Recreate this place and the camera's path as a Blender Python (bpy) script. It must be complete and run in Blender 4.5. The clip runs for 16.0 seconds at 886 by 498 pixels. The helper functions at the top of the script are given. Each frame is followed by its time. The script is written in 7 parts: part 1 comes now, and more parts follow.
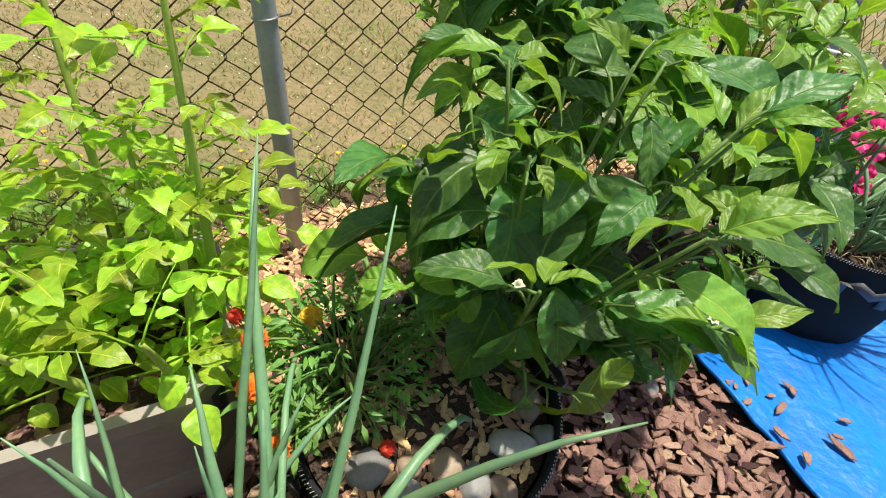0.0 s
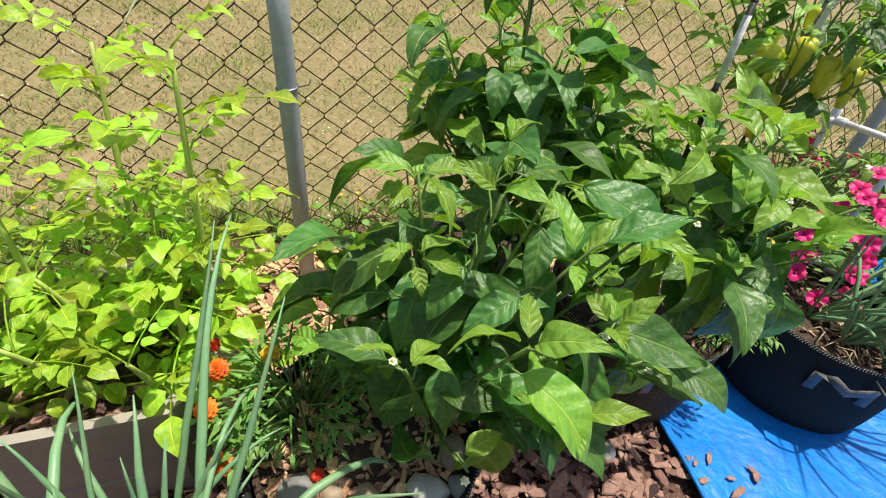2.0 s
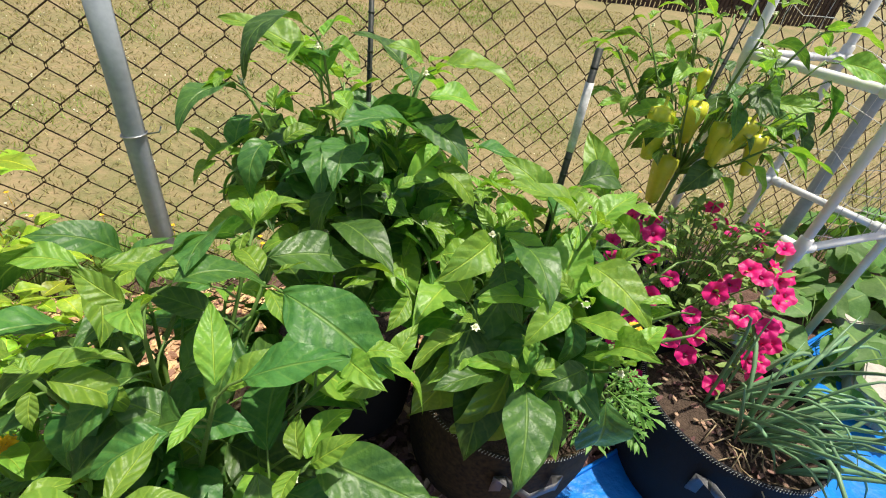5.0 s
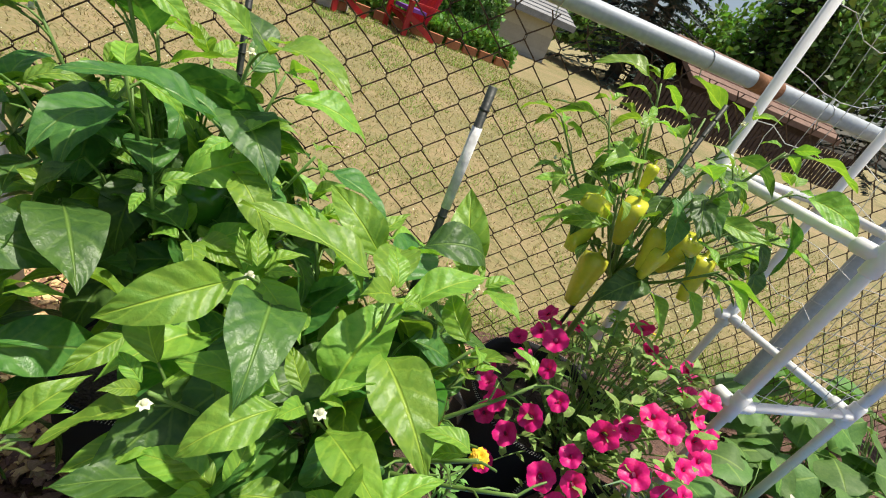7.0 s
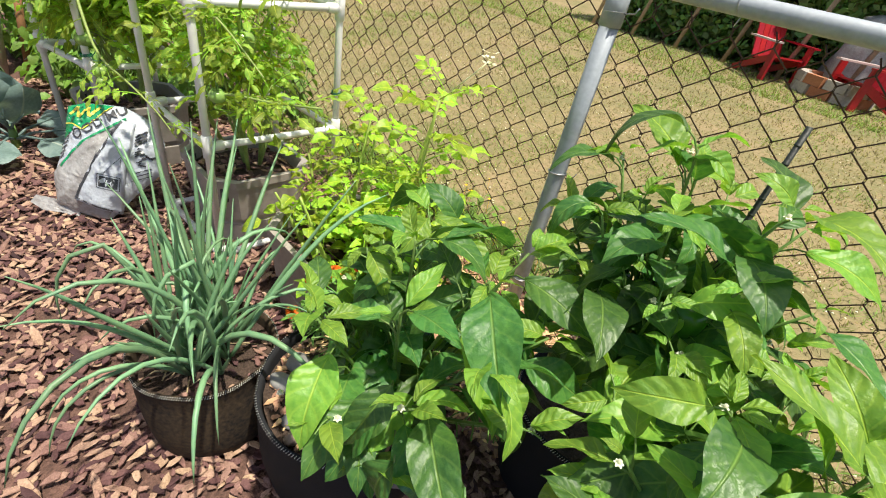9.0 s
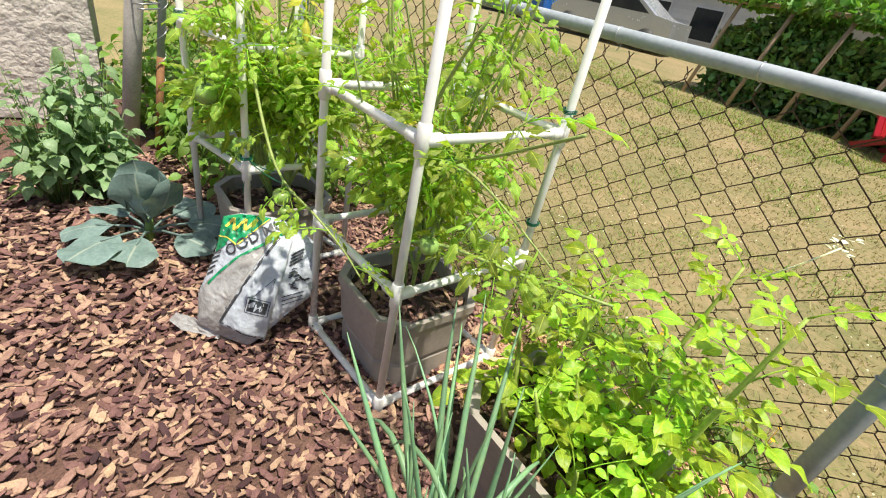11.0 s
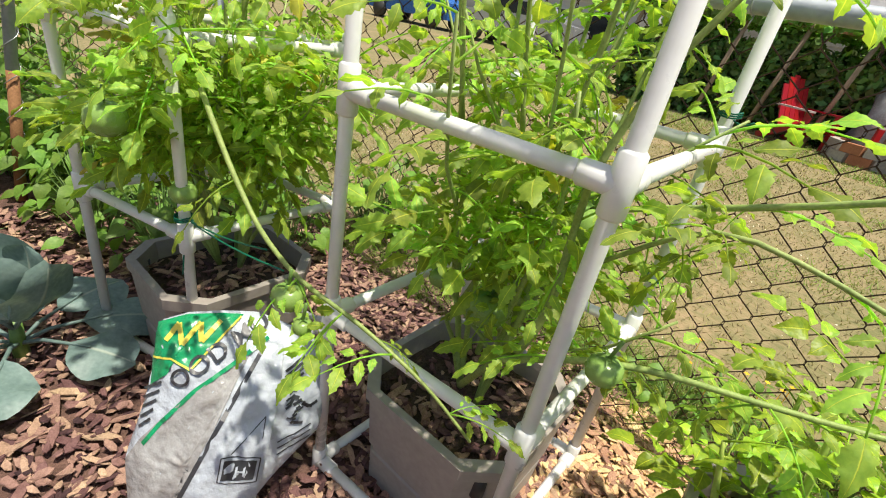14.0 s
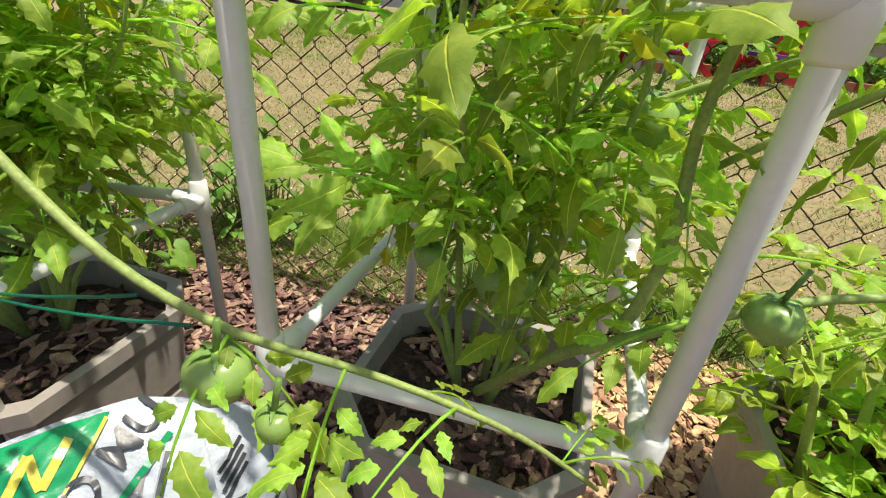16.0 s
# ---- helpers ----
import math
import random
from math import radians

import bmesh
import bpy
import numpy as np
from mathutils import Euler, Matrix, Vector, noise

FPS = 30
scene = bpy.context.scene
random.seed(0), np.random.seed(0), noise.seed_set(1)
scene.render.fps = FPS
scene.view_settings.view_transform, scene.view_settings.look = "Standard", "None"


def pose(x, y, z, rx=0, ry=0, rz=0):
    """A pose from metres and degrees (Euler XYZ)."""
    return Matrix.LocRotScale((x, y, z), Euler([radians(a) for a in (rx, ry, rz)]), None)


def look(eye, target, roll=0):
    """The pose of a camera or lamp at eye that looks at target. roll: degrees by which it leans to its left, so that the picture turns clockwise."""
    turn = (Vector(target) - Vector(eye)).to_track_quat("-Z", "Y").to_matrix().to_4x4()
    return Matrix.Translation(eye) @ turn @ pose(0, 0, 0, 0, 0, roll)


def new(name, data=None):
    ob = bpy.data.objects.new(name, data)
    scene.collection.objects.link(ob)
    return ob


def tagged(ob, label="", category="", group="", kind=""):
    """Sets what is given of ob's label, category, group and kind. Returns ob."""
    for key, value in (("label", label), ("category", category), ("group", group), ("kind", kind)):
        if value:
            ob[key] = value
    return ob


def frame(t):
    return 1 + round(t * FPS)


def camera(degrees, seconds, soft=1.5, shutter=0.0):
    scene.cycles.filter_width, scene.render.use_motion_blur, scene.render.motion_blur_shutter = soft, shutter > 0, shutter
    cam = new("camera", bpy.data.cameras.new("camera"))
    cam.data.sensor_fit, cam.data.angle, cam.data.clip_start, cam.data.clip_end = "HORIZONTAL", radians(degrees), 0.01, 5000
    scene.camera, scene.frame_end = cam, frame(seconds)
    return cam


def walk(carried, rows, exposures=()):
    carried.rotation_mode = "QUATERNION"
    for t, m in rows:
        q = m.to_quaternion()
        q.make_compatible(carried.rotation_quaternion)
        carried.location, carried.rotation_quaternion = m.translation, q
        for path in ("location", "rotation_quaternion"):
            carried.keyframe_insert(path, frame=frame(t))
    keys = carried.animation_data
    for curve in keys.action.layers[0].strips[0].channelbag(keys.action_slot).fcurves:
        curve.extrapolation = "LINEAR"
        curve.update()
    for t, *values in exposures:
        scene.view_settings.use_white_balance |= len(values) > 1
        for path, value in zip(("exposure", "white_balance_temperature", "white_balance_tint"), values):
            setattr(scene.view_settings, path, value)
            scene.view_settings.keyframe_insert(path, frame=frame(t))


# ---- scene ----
cam = camera(89.1, 16.0, soft=1.1)
PATH = [
    (0, (0.398, 0.452, 0.953), (0.27, 1.979, -0.331), 7.6),
    (0.5, (0.418, 0.446, 0.974), (0.303, 1.976, -0.307), 5.5),
    (1, (0.459, 0.423, 1.033), (0.264, 1.948, -0.246), 3.9),
    (1.5, (0.534, 0.41, 1.09), (0.211, 1.933, -0.165), 6.3),
    (2, (0.572, 0.458, 1.103), (0.199, 1.984, -0.134), 7.6),
    (2.5, (0.606, 0.572, 1.096), (0.166, 2.099, -0.119), 7.0),
    (3, (0.663, 0.641, 1.076), (0.184, 2.179, -0.109), 6.0),
    (3.5, (0.758, 0.676, 1.074), (0.239, 2.224, -0.082), 7.4),
    (3.7, (0.781, 0.691, 1.079), (0.255, 2.247, -0.062), 7.5),
    (5.8, (0.946, 0.758, 1.202), (0.572, 2.339, 0.037), 9.6),
    (6, (0.967, 0.803, 1.193), (0.599, 2.413, 0.065), 9.9),
    (6.5, (1.025, 0.921, 1.149), (0.669, 2.586, 0.099), 15.5),
    (7, (1.077, 1.0, 1.12), (0.542, 2.676, 0.171), 22.9),
    (7.5, (1.122, 1.011, 1.13), (0.005, 2.295, 0.08), 23.2),
    (8, (1.145, 0.955, 1.137), (-0.245, 1.815, -0.016), 17.1),
    (8.5, (1.14, 0.896, 1.169), (-0.354, 1.533, 0.002), 14.5),
    (9, (1.075, 0.832, 1.213), (-0.515, 1.243, 0.072), 12.2),
    (9.5, (0.966, 0.691, 1.236), (-0.666, 1.005, 0.124), 12.0),
    (10, (0.867, 0.548, 1.25), (-0.812, 0.803, 0.194), 12.7),
    (10.2, (0.803, 0.506, 1.253), (-0.886, 0.722, 0.206), 12.7),
    (12.3, (0.17, 0.057, 1.185), (-1.575, 0.36, 0.255), 12.8),
    (12.5, (0.114, 0.042, 1.165), (-1.627, 0.391, 0.245), 12.3),
    (13, (0.012, 0.012, 1.131), (-1.711, 0.459, 0.22), 11.4),
    (13.5, (-0.022, 0.017, 1.108), (-1.725, 0.524, 0.19), 11.2),
    (14, (-0.028, 0.006, 1.061), (-1.713, 0.564, 0.141), 11.6),
    (14.5, (-0.12, -0.025, 1.022), (-1.767, 0.638, 0.102), 12.1),
    (15, (-0.212, -0.041, 0.964), (-1.768, 0.794, 0.026), 11.4),
    (15.5, (-0.297, -0.057, 0.923), (-1.747, 0.932, -0.036), 7.9),
    (16, (-0.342, -0.057, 0.897), (-1.71, 1.038, -0.068), 6.1),
]
walk(cam, [(t, look(eye, target, roll)) for t, eye, target, roll in PATH], [(0.0, 0.25), (3.5, 0.25), (7.0, 0.25), (10.0, 0.40), (12.5, 0.28), (14.5, 0.26), (16.0, 0.32)])

# ---- light ----
SUN_TO = Vector((0.20, 0.17, 0.965)).normalized()
world = bpy.data.worlds.new("sky")
scene.world = world
world.use_nodes = True
sky = world.node_tree.nodes.new("ShaderNodeTexSky")
sky.sky_type, sky.sun_disc = "NISHITA", False
sky.sun_elevation = math.asin(SUN_TO.z)
sky.sun_rotation = math.atan2(SUN_TO.x, SUN_TO.y)
sky.dust_density, sky.air_density = 3.0, 1.0
back = world.node_tree.nodes["Background"]
back.inputs["Strength"].default_value = 0.098
world.node_tree.links.new(sky.outputs["Color"], back.inputs["Color"])
sun = new("sun", bpy.data.lights.new("sun", "SUN"))
sun.data.energy, sun.data.angle, sun.data.color = 4.95, radians(1.2), (1.0, 0.935, 0.80)
sun.matrix_world = look((0, 0, 10), Vector((0, 0, 10)) - SUN_TO)


# ---- materials ----
MATS = {}


def mat(name, c1, c2=None, scale=20.0, rough=0.6, bump=0.2, metal=0.0, fine=6.0, translucent=0.0, spread=0.12, spec=0.5, coat=0.0, uv_veins=0.0, bump_mm=2.0, by_object=True):
    """A noise-mottled surface: two colours mixed at a broad and a fine scale, a little different on each object, with fine relief."""
    c2 = c2 or tuple(0.7 * c for c in c1)
    m = bpy.data.materials.new(name)
    m.use_nodes = True
    nt = m.node_tree
    n, l = nt.nodes, nt.links
    b = n["Principled BSDF"]
    tc = n.new("ShaderNodeTexCoord")
    geo = n.new("ShaderNodeNewGeometry")
    big, small = n.new("ShaderNodeTexNoise"), n.new("ShaderNodeTexNoise")
    for t, s, d in ((big, scale, 3.0), (small, scale * fine, 4.0)):
        t.inputs["Scale"].default_value, t.inputs["Detail"].default_value = s, d
        l.new(geo.outputs["Position"], t.inputs["Vector"])
    add = n.new("ShaderNodeMath")
    add.operation = "ADD"
    l.new(big.outputs["Fac"], add.inputs[0])
    l.new(small.outputs["Fac"], add.inputs[1])
    ramp = n.new("ShaderNodeMapRange")
    ramp.inputs["From Min"].default_value, ramp.inputs["From Max"].default_value = 0.72, 1.28
    l.new(add.outputs[0], ramp.inputs["Value"])
    mix = n.new("ShaderNodeMix")
    mix.data_type = "RGBA"
    mix.inputs["A"].default_value, mix.inputs["B"].default_value = (*c1, 1), (*c2, 1)
    l.new(ramp.outputs["Result"], mix.inputs["Factor"])
    colour = mix.outputs["Result"]
    info = n.new("ShaderNodeObjectInfo")
    isl = n.new("ShaderNodeMath")
    isl.operation = "ADD"
    l.new(info.outputs["Random"] if by_object else geo.outputs["Random Per Island"], isl.inputs[0])
    l.new(geo.outputs["Random Per Island"], isl.inputs[1])
    vr = n.new("ShaderNodeMapRange")
    vr.inputs["From Max"].default_value = 2.0
    vr.inputs["To Min"].default_value, vr.inputs["To Max"].default_value = 1 - 2 * spread, 1 + 2 * spread
    l.new(isl.outputs[0], vr.inputs["Value"])
    hsv = n.new("ShaderNodeHueSaturation")
    l.new(vr.outputs["Result"], hsv.inputs["Value"])
    hr = n.new("ShaderNodeMapRange")
    hr.inputs["From Max"].default_value = 2.0
    hr.inputs["To Min"].default_value, hr.inputs["To Max"].default_value = 0.5 - 0.10 * spread, 0.5 + 0.10 * spread
    l.new(isl.outputs[0], hr.inputs["Value"])
    l.new(hr.outputs["Result"], hsv.inputs["Hue"])
    l.new(colour, hsv.inputs["Color"])
    colour = hsv.outputs["Color"]
    height = add.outputs[0]
    if uv_veins:
        sep = n.new("ShaderNodeSeparateXYZ")
        l.new(tc.outputs["UV"], sep.inputs[0])
        ax = n.new("ShaderNodeMath")
        ax.operation = "ABSOLUTE"
        l.new(sep.outputs["X"], ax.inputs[0])
        mid = n.new("ShaderNodeMapRange")
        mid.inputs["From Min"].default_value, mid.inputs["From Max"].default_value = 0.015, 0.07
        mid.inputs["To Min"].default_value, mid.inputs["To Max"].default_value = 1.0, 0.0
        l.new(ax.outputs[0], mid.inputs["Value"])
        ph = n.new("ShaderNodeMath")
        ph.operation = "MULTIPLY_ADD"
        l.new(ax.outputs[0], ph.inputs[0])
        ph.inputs[1].default_value = -0.24
        wob = n.new("ShaderNodeMath")
        wob.operation = "MULTIPLY_ADD"
        l.new(small.outputs["Fac"], wob.inputs[0])
        wob.inputs[1].default_value = 0.04
        l.new(sep.outputs["Y"], wob.inputs[2])
        l.new(wob.outputs[0], ph.inputs[2])
        wv = n.new("ShaderNodeMath")
        wv.operation = "MULTIPLY"
        l.new(ph.outputs[0], wv.inputs[0])
        wv.inputs[1].default_value = 36.0
        cs = n.new("ShaderNodeMath")
        cs.operation = "COSINE"
        l.new(wv.outputs[0], cs.inputs[0])
        side = n.new("ShaderNodeMapRange")
        side.inputs["From Min"].default_value, side.inputs["From Max"].default_value = 0.80, 1.0
        side.inputs["To Max"].default_value = 0.12 * uv_veins
        l.new(cs.outputs[0], side.inputs["Value"])
        vein = n.new("ShaderNodeMath")
        vein.operation = "MAXIMUM"
        l.new(mid.outputs["Result"], vein.inputs[0])
        l.new(side.outputs["Result"], vein.inputs[1])
        vf = n.new("ShaderNodeMath")
        vf.operation = "MULTIPLY"
        l.new(vein.outputs[0], vf.inputs[0])
        vf.inputs[1].default_value = 0.55
        vm = n.new("ShaderNodeMix")
        vm.data_type = "RGBA"
        l.new(vf.outputs[0], vm.inputs["Factor"])
        l.new(colour, vm.inputs["A"])
        vm.inputs["B"].default_value = (min(1, c1[0] * 2.2 + 0.05), min(1, c1[1] * 1.7 + 0.06), c1[2] * 1.6 + 0.02, 1)
        colour = vm.outputs["Result"]
        hh = n.new("ShaderNodeMath")
        hh.operation = "MULTIPLY_ADD"
        l.new(cs.outputs[0], hh.inputs[0])
        hh.inputs[1].default_value = -0.09 * uv_veins
        l.new(add.outputs[0], hh.inputs[2])
        h2 = n.new("ShaderNodeMath")
        h2.operation = "MULTIPLY_ADD"
        l.new(mid.outputs["Result"], h2.inputs[0])
        h2.inputs[1].default_value = -0.8
        l.new(hh.outputs[0], h2.inputs[2])
        height = h2.outputs[0]
    l.new(colour, b.inputs["Base Color"])
    rr = n.new("ShaderNodeMapRange")
    rr.inputs["From Min"].default_value, rr.inputs["From Max"].default_value = 0.6, 1.4
    rr.inputs["To Min"].default_value, rr.inputs["To Max"].default_value = max(0.05, rough - 0.1), min(1, rough + 0.1)
    l.new(add.outputs[0], rr.inputs["Value"])
    l.new(rr.outputs["Result"], b.inputs["Roughness"])
    b.inputs["Metallic"].default_value = metal
    b.inputs["Specular IOR Level"].default_value = spec
    b.inputs["Coat Weight"].default_value = coat
    bp = n.new("ShaderNodeBump")
    bp.inputs["Strength"].default_value, bp.inputs["Distance"].default_value = bump, bump_mm / 1000
    l.new(height, bp.inputs["Height"])
    l.new(bp.outputs["Normal"], b.inputs["Normal"])
    if translucent:
        tr = n.new("ShaderNodeBsdfTranslucent")
        tint = n.new("ShaderNodeMix")
        tint.data_type, tint.blend_type = "RGBA", "MULTIPLY"
        tint.inputs["Factor"].default_value = 1.0
        l.new(colour, tint.inputs["A"])
        tint.inputs["B"].default_value = (1.0, 1.0, 0.45, 1)
        sc = n.new("ShaderNodeVectorMath")
        sc.operation = "SCALE"
        sc.inputs["Scale"].default_value = 1.6
        l.new(tint.outputs["Result"], sc.inputs[0])
        l.new(sc.outputs[0], tr.inputs["Color"])
        sh = n.new("ShaderNodeMixShader")
        sh.inputs[0].default_value = translucent
        l.new(b.outputs[0], sh.inputs[1])
        l.new(tr.outputs[0], sh.inputs[2])
        l.new(sh.outputs[0], n["Material Output"].inputs["Surface"])
    MATS[name] = m
    return m


M_PEPPER = mat("pepper_leaf", (0.098, 0.215, 0.042), (0.04, 0.125, 0.028), 18, 0.44, 0.6, translucent=0.30, spread=0.32, uv_veins=2.6, bump_mm=3)
M_PEPPER_YOUNG = mat("young_pepper_leaf", (0.25, 0.42, 0.055), (0.15, 0.32, 0.042), 18, 0.44, 0.6, translucent=0.36, spread=0.22, uv_veins=2.4, bump_mm=3)
M_STEM = mat("green_stem", (0.16, 0.27, 0.06), (0.10, 0.20, 0.04), 30, 0.5, 0.2)
M_WOODY = mat("woody_stem", (0.17, 0.18, 0.07), (0.10, 0.09, 0.04), 40, 0.7, 0.4)
M_POTATO = mat("potato_leaf", (0.41, 0.55, 0.04), (0.21, 0.38, 0.026), 20, 0.45, 0.5, translucent=0.34, spread=0.32, uv_veins=1.0)
M_POTATO_STEM = mat("potato_stem", (0.45, 0.55, 0.12), (0.32, 0.44, 0.08), 30, 0.5, 0.2)
M_TOMATO = mat("tomato_leaf", (0.43, 0.60, 0.085), (0.24, 0.43, 0.058), 24, 0.55, 0.5, translucent=0.50, spread=0.30, uv_veins=0.35)
M_TOMATO_OLD = mat("yellowed_tomato_leaf", (0.62, 0.55, 0.06), (0.45, 0.46, 0.06), 24, 0.55, 0.5, translucent=0.4, spread=0.2, uv_veins=0.35)
M_TOMATO_STEM = mat("tomato_stem", (0.34, 0.42, 0.12), (0.20, 0.28, 0.07), 40, 0.6, 0.3)
M_TOMATO_FRUIT = mat("green_tomato", (0.27, 0.40, 0.11), (0.20, 0.32, 0.07), 14, 0.25, 0.1)
M_ONION = mat("onion_leaf", (0.14, 0.28, 0.15), (0.2, 0.34, 0.16), 16, 0.45, 0.2, spread=0.25)
M_DRY = mat("dry_straw", (0.50, 0.40, 0.24), (0.36, 0.27, 0.14), 30, 0.8, 0.3)
M_MARI_LEAF = mat("marigold_leaf", (0.19, 0.38, 0.075), (0.11, 0.27, 0.05), 30, 0.5, 0.2, translucent=0.25)
M_ORANGE = mat("orange_petal", (0.85, 0.24, 0.01), (0.75, 0.14, 0.005), 60, 0.6, 0.3, translucent=0.2)
M_RED_ORANGE = mat("red_orange_petal", (0.72, 0.07, 0.01), (0.55, 0.03, 0.005), 60, 0.6, 0.3, translucent=0.2)
M_YELLOW = mat("yellow_petal", (0.85, 0.58, 0.02), (0.80, 0.45, 0.01), 60, 0.6, 0.3, translucent=0.2)
M_WHITE_PETAL = mat("white_petal", (0.80, 0.80, 0.70), (0.65, 0.66, 0.48), 60, 0.6, 0.2, translucent=0.25)
M_PINK = mat("magenta_petal", (0.80, 0.010, 0.25), (0.68, 0.006, 0.16), 40, 0.5, 0.3, translucent=0.2)
M_PLUM = mat("dark_petal_throat", (0.20, 0.004, 0.06), (0.12, 0.002, 0.04), 60, 0.6, 0.2)
M_PETUNIA = mat("petunia_leaf", (0.3, 0.44, 0.11), (0.18, 0.32, 0.07), 30, 0.6, 0.3, translucent=0.25, spread=0.2)
M_BANANA = mat("yellow_pepper_skin", (0.68, 0.64, 0.05), (0.52, 0.55, 0.05), 16, 0.22, 0.15, spread=0.12)
M_BELL = mat("green_pepper_skin", (0.04, 0.15, 0.015), (0.03, 0.11, 0.01), 16, 0.2, 0.1)
M_CABBAGE = mat("cabbage_leaf", (0.19, 0.27, 0.245), (0.115, 0.18, 0.165), 14, 0.5, 0.5, translucent=0.12, uv_veins=0.35)
M_SQUASH = mat("squash_leaf", (0.14, 0.27, 0.06), (0.09, 0.20, 0.045), 18, 0.6, 0.5, translucent=0.3, uv_veins=0.35, spread=0.2)
M_WEED = mat("weed_leaf", (0.19, 0.32, 0.045), (0.12, 0.24, 0.03), 20, 0.55, 0.3, translucent=0.32, spread=0.25)
M_PEA = mat("pea_leaf", (0.25, 0.37, 0.18), (0.15, 0.26, 0.11), 20, 0.55, 0.3, translucent=0.25, spread=0.2)
M_BAG = mat("black_felt", (0.014, 0.015, 0.018), (0.024, 0.024, 0.026), 9, 0.85, 0.5, fine=30, spec=0.25)
M_BAG_DUSTY = mat("dusty_felt", (0.016, 0.015, 0.015), (0.085, 0.06, 0.035), 7, 0.9, 0.5, fine=14, spec=0.2)
M_STITCH = mat("white_stitching", (0.55, 0.55, 0.50), (0.4, 0.4, 0.36), 60, 0.8, 0.2)
M_STRAP = mat("grey_nylon_strap", (0.10, 0.10, 0.11), (0.17, 0.17, 0.18), 40, 0.5, 0.4)
M_SOIL = mat("potting_soil", (0.10, 0.065, 0.045), (0.055, 0.035, 0.025), 50, 0.95, 1.0, fine=4, bump_mm=8)
M_PVC = mat("white_pvc", (0.84, 0.84, 0.83), (0.77, 0.77, 0.75), 8, 0.32, 0.05, spread=0.03)
M_STEEL = mat("galvanised_steel", (0.44, 0.48, 0.52), (0.34, 0.38, 0.42), 12, 0.55, 0.2, metal=0.15, spread=0.05)
M_RUSTPATCH = mat("rusty_steel", (0.33, 0.16, 0.07), (0.20, 0.09, 0.04), 25, 0.8, 0.4, metal=0.2)
M_WIRE = mat("rusty_wire", (0.07, 0.042, 0.026), (0.13, 0.075, 0.045), 30, 0.75, 0.4, metal=0.2)
M_WIRE_BRIGHT = mat("bright_wire", (0.55, 0.56, 0.57), (0.42, 0.43, 0.44), 30, 0.35, 0.1, metal=0.8)
M_CHIP = mat("bark_chip", (0.33, 0.185, 0.150), (0.18, 0.095, 0.075), 40, 0.85, 0.8, spread=0.42, bump_mm=3, by_object=False)
M_CHIP_PALE = mat("pale_wood_chip", (0.66, 0.43, 0.25), (0.5, 0.29, 0.15), 40, 0.85, 0.7, spread=0.25, bump_mm=3, by_object=False)
M_MULCH = mat("mulch_bed", (0.20, 0.108, 0.082), (0.09, 0.05, 0.038), 25, 0.95, 1.0, fine=5, bump_mm=12)
M_LAWN = mat("dry_lawn", (0.315, 0.233, 0.12), (0.17, 0.168, 0.063), 1.3, 0.95, 1.0, fine=16, bump_mm=15)
M_GRASS = mat("grass_blade", (0.325, 0.25, 0.122), (0.205, 0.208, 0.073), 1.1, 0.7, 0.2, fine=8, translucent=0.25, spread=0.3, by_object=False)
M_GRASS_GREEN = mat("green_grass_blade", (0.16, 0.27, 0.04), (0.24, 0.30, 0.06), 3, 0.6, 0.2, translucent=0.3, spread=0.3, by_object=False)
M_STONE = mat("river_stone", (0.20, 0.20, 0.20), (0.28, 0.27, 0.25), 25, 0.55, 0.3, spread=0.3)
M_STONE_TAN = mat("tan_river_stone", (0.36, 0.27, 0.19), (0.28, 0.20, 0.14), 25, 0.6, 0.3, spread=0.15)
M_STONE_PALE = mat("pale_stone", (0.50, 0.49, 0.44), (0.38, 0.37, 0.34), 25, 0.6, 0.3, spread=0.1)
M_TARP = mat("blue_tarpaulin", (0.005, 0.22, 0.70), (0.003, 0.15, 0.56), 6, 0.46, 0.8, fine=7, spread=0.03, spec=0.28, bump_mm=6)
M_BRICK = mat("pale_paver", (0.50, 0.46, 0.40), (0.36, 0.33, 0.29), 30, 0.9, 0.6, spread=0.1)
M_BOX = mat("taupe_plastic", (0.36, 0.32, 0.285), (0.30, 0.268, 0.24), 10, 0.5, 0.1, spread=0.04)
M_DARKPLASTIC = mat("dark_plastic", (0.03, 0.03, 0.03), (0.05, 0.05, 0.045), 20, 0.6, 0.2)
M_STAKE = mat("black_stake", (0.012, 0.014, 0.013), (0.03, 0.04, 0.03), 30, 0.5, 0.3)
M_STAKE_WORN = mat("worn_stake_core", (0.78, 0.78, 0.76), (0.50, 0.50, 0.49), 45, 0.6, 0.4, fine=2)
M_TIE = mat("green_twist_tie", (0.0, 0.16, 0.09), (0.0, 0.11, 0.06), 40, 0.4, 0.1)
M_NET = mat("white_netting", (0.75, 0.75, 0.72), (0.6, 0.6, 0.57), 40, 0.7, 0.1)
M_SACK = mat("white_sack_film", (0.50, 0.54, 0.60), (0.40, 0.44, 0.50), 9, 0.28, 0.7, fine=5, spread=0.02, bump_mm=8)
M_SACK_CLEAR = mat("grey_clear_film", (0.44, 0.44, 0.44), (0.29, 0.27, 0.26), 12, 0.22, 0.5, fine=5, bump_mm=8)
M_SACK_GREEN = mat("green_print", (0.01, 0.30, 0.12), (0.01, 0.24, 0.09), 10, 0.28, 0.5, spread=0.02)
M_SACK_YELLOW = mat("yellow_print", (0.75, 0.66, 0.10), (0.65, 0.55, 0.08), 10, 0.3, 0.3, spread=0.02)
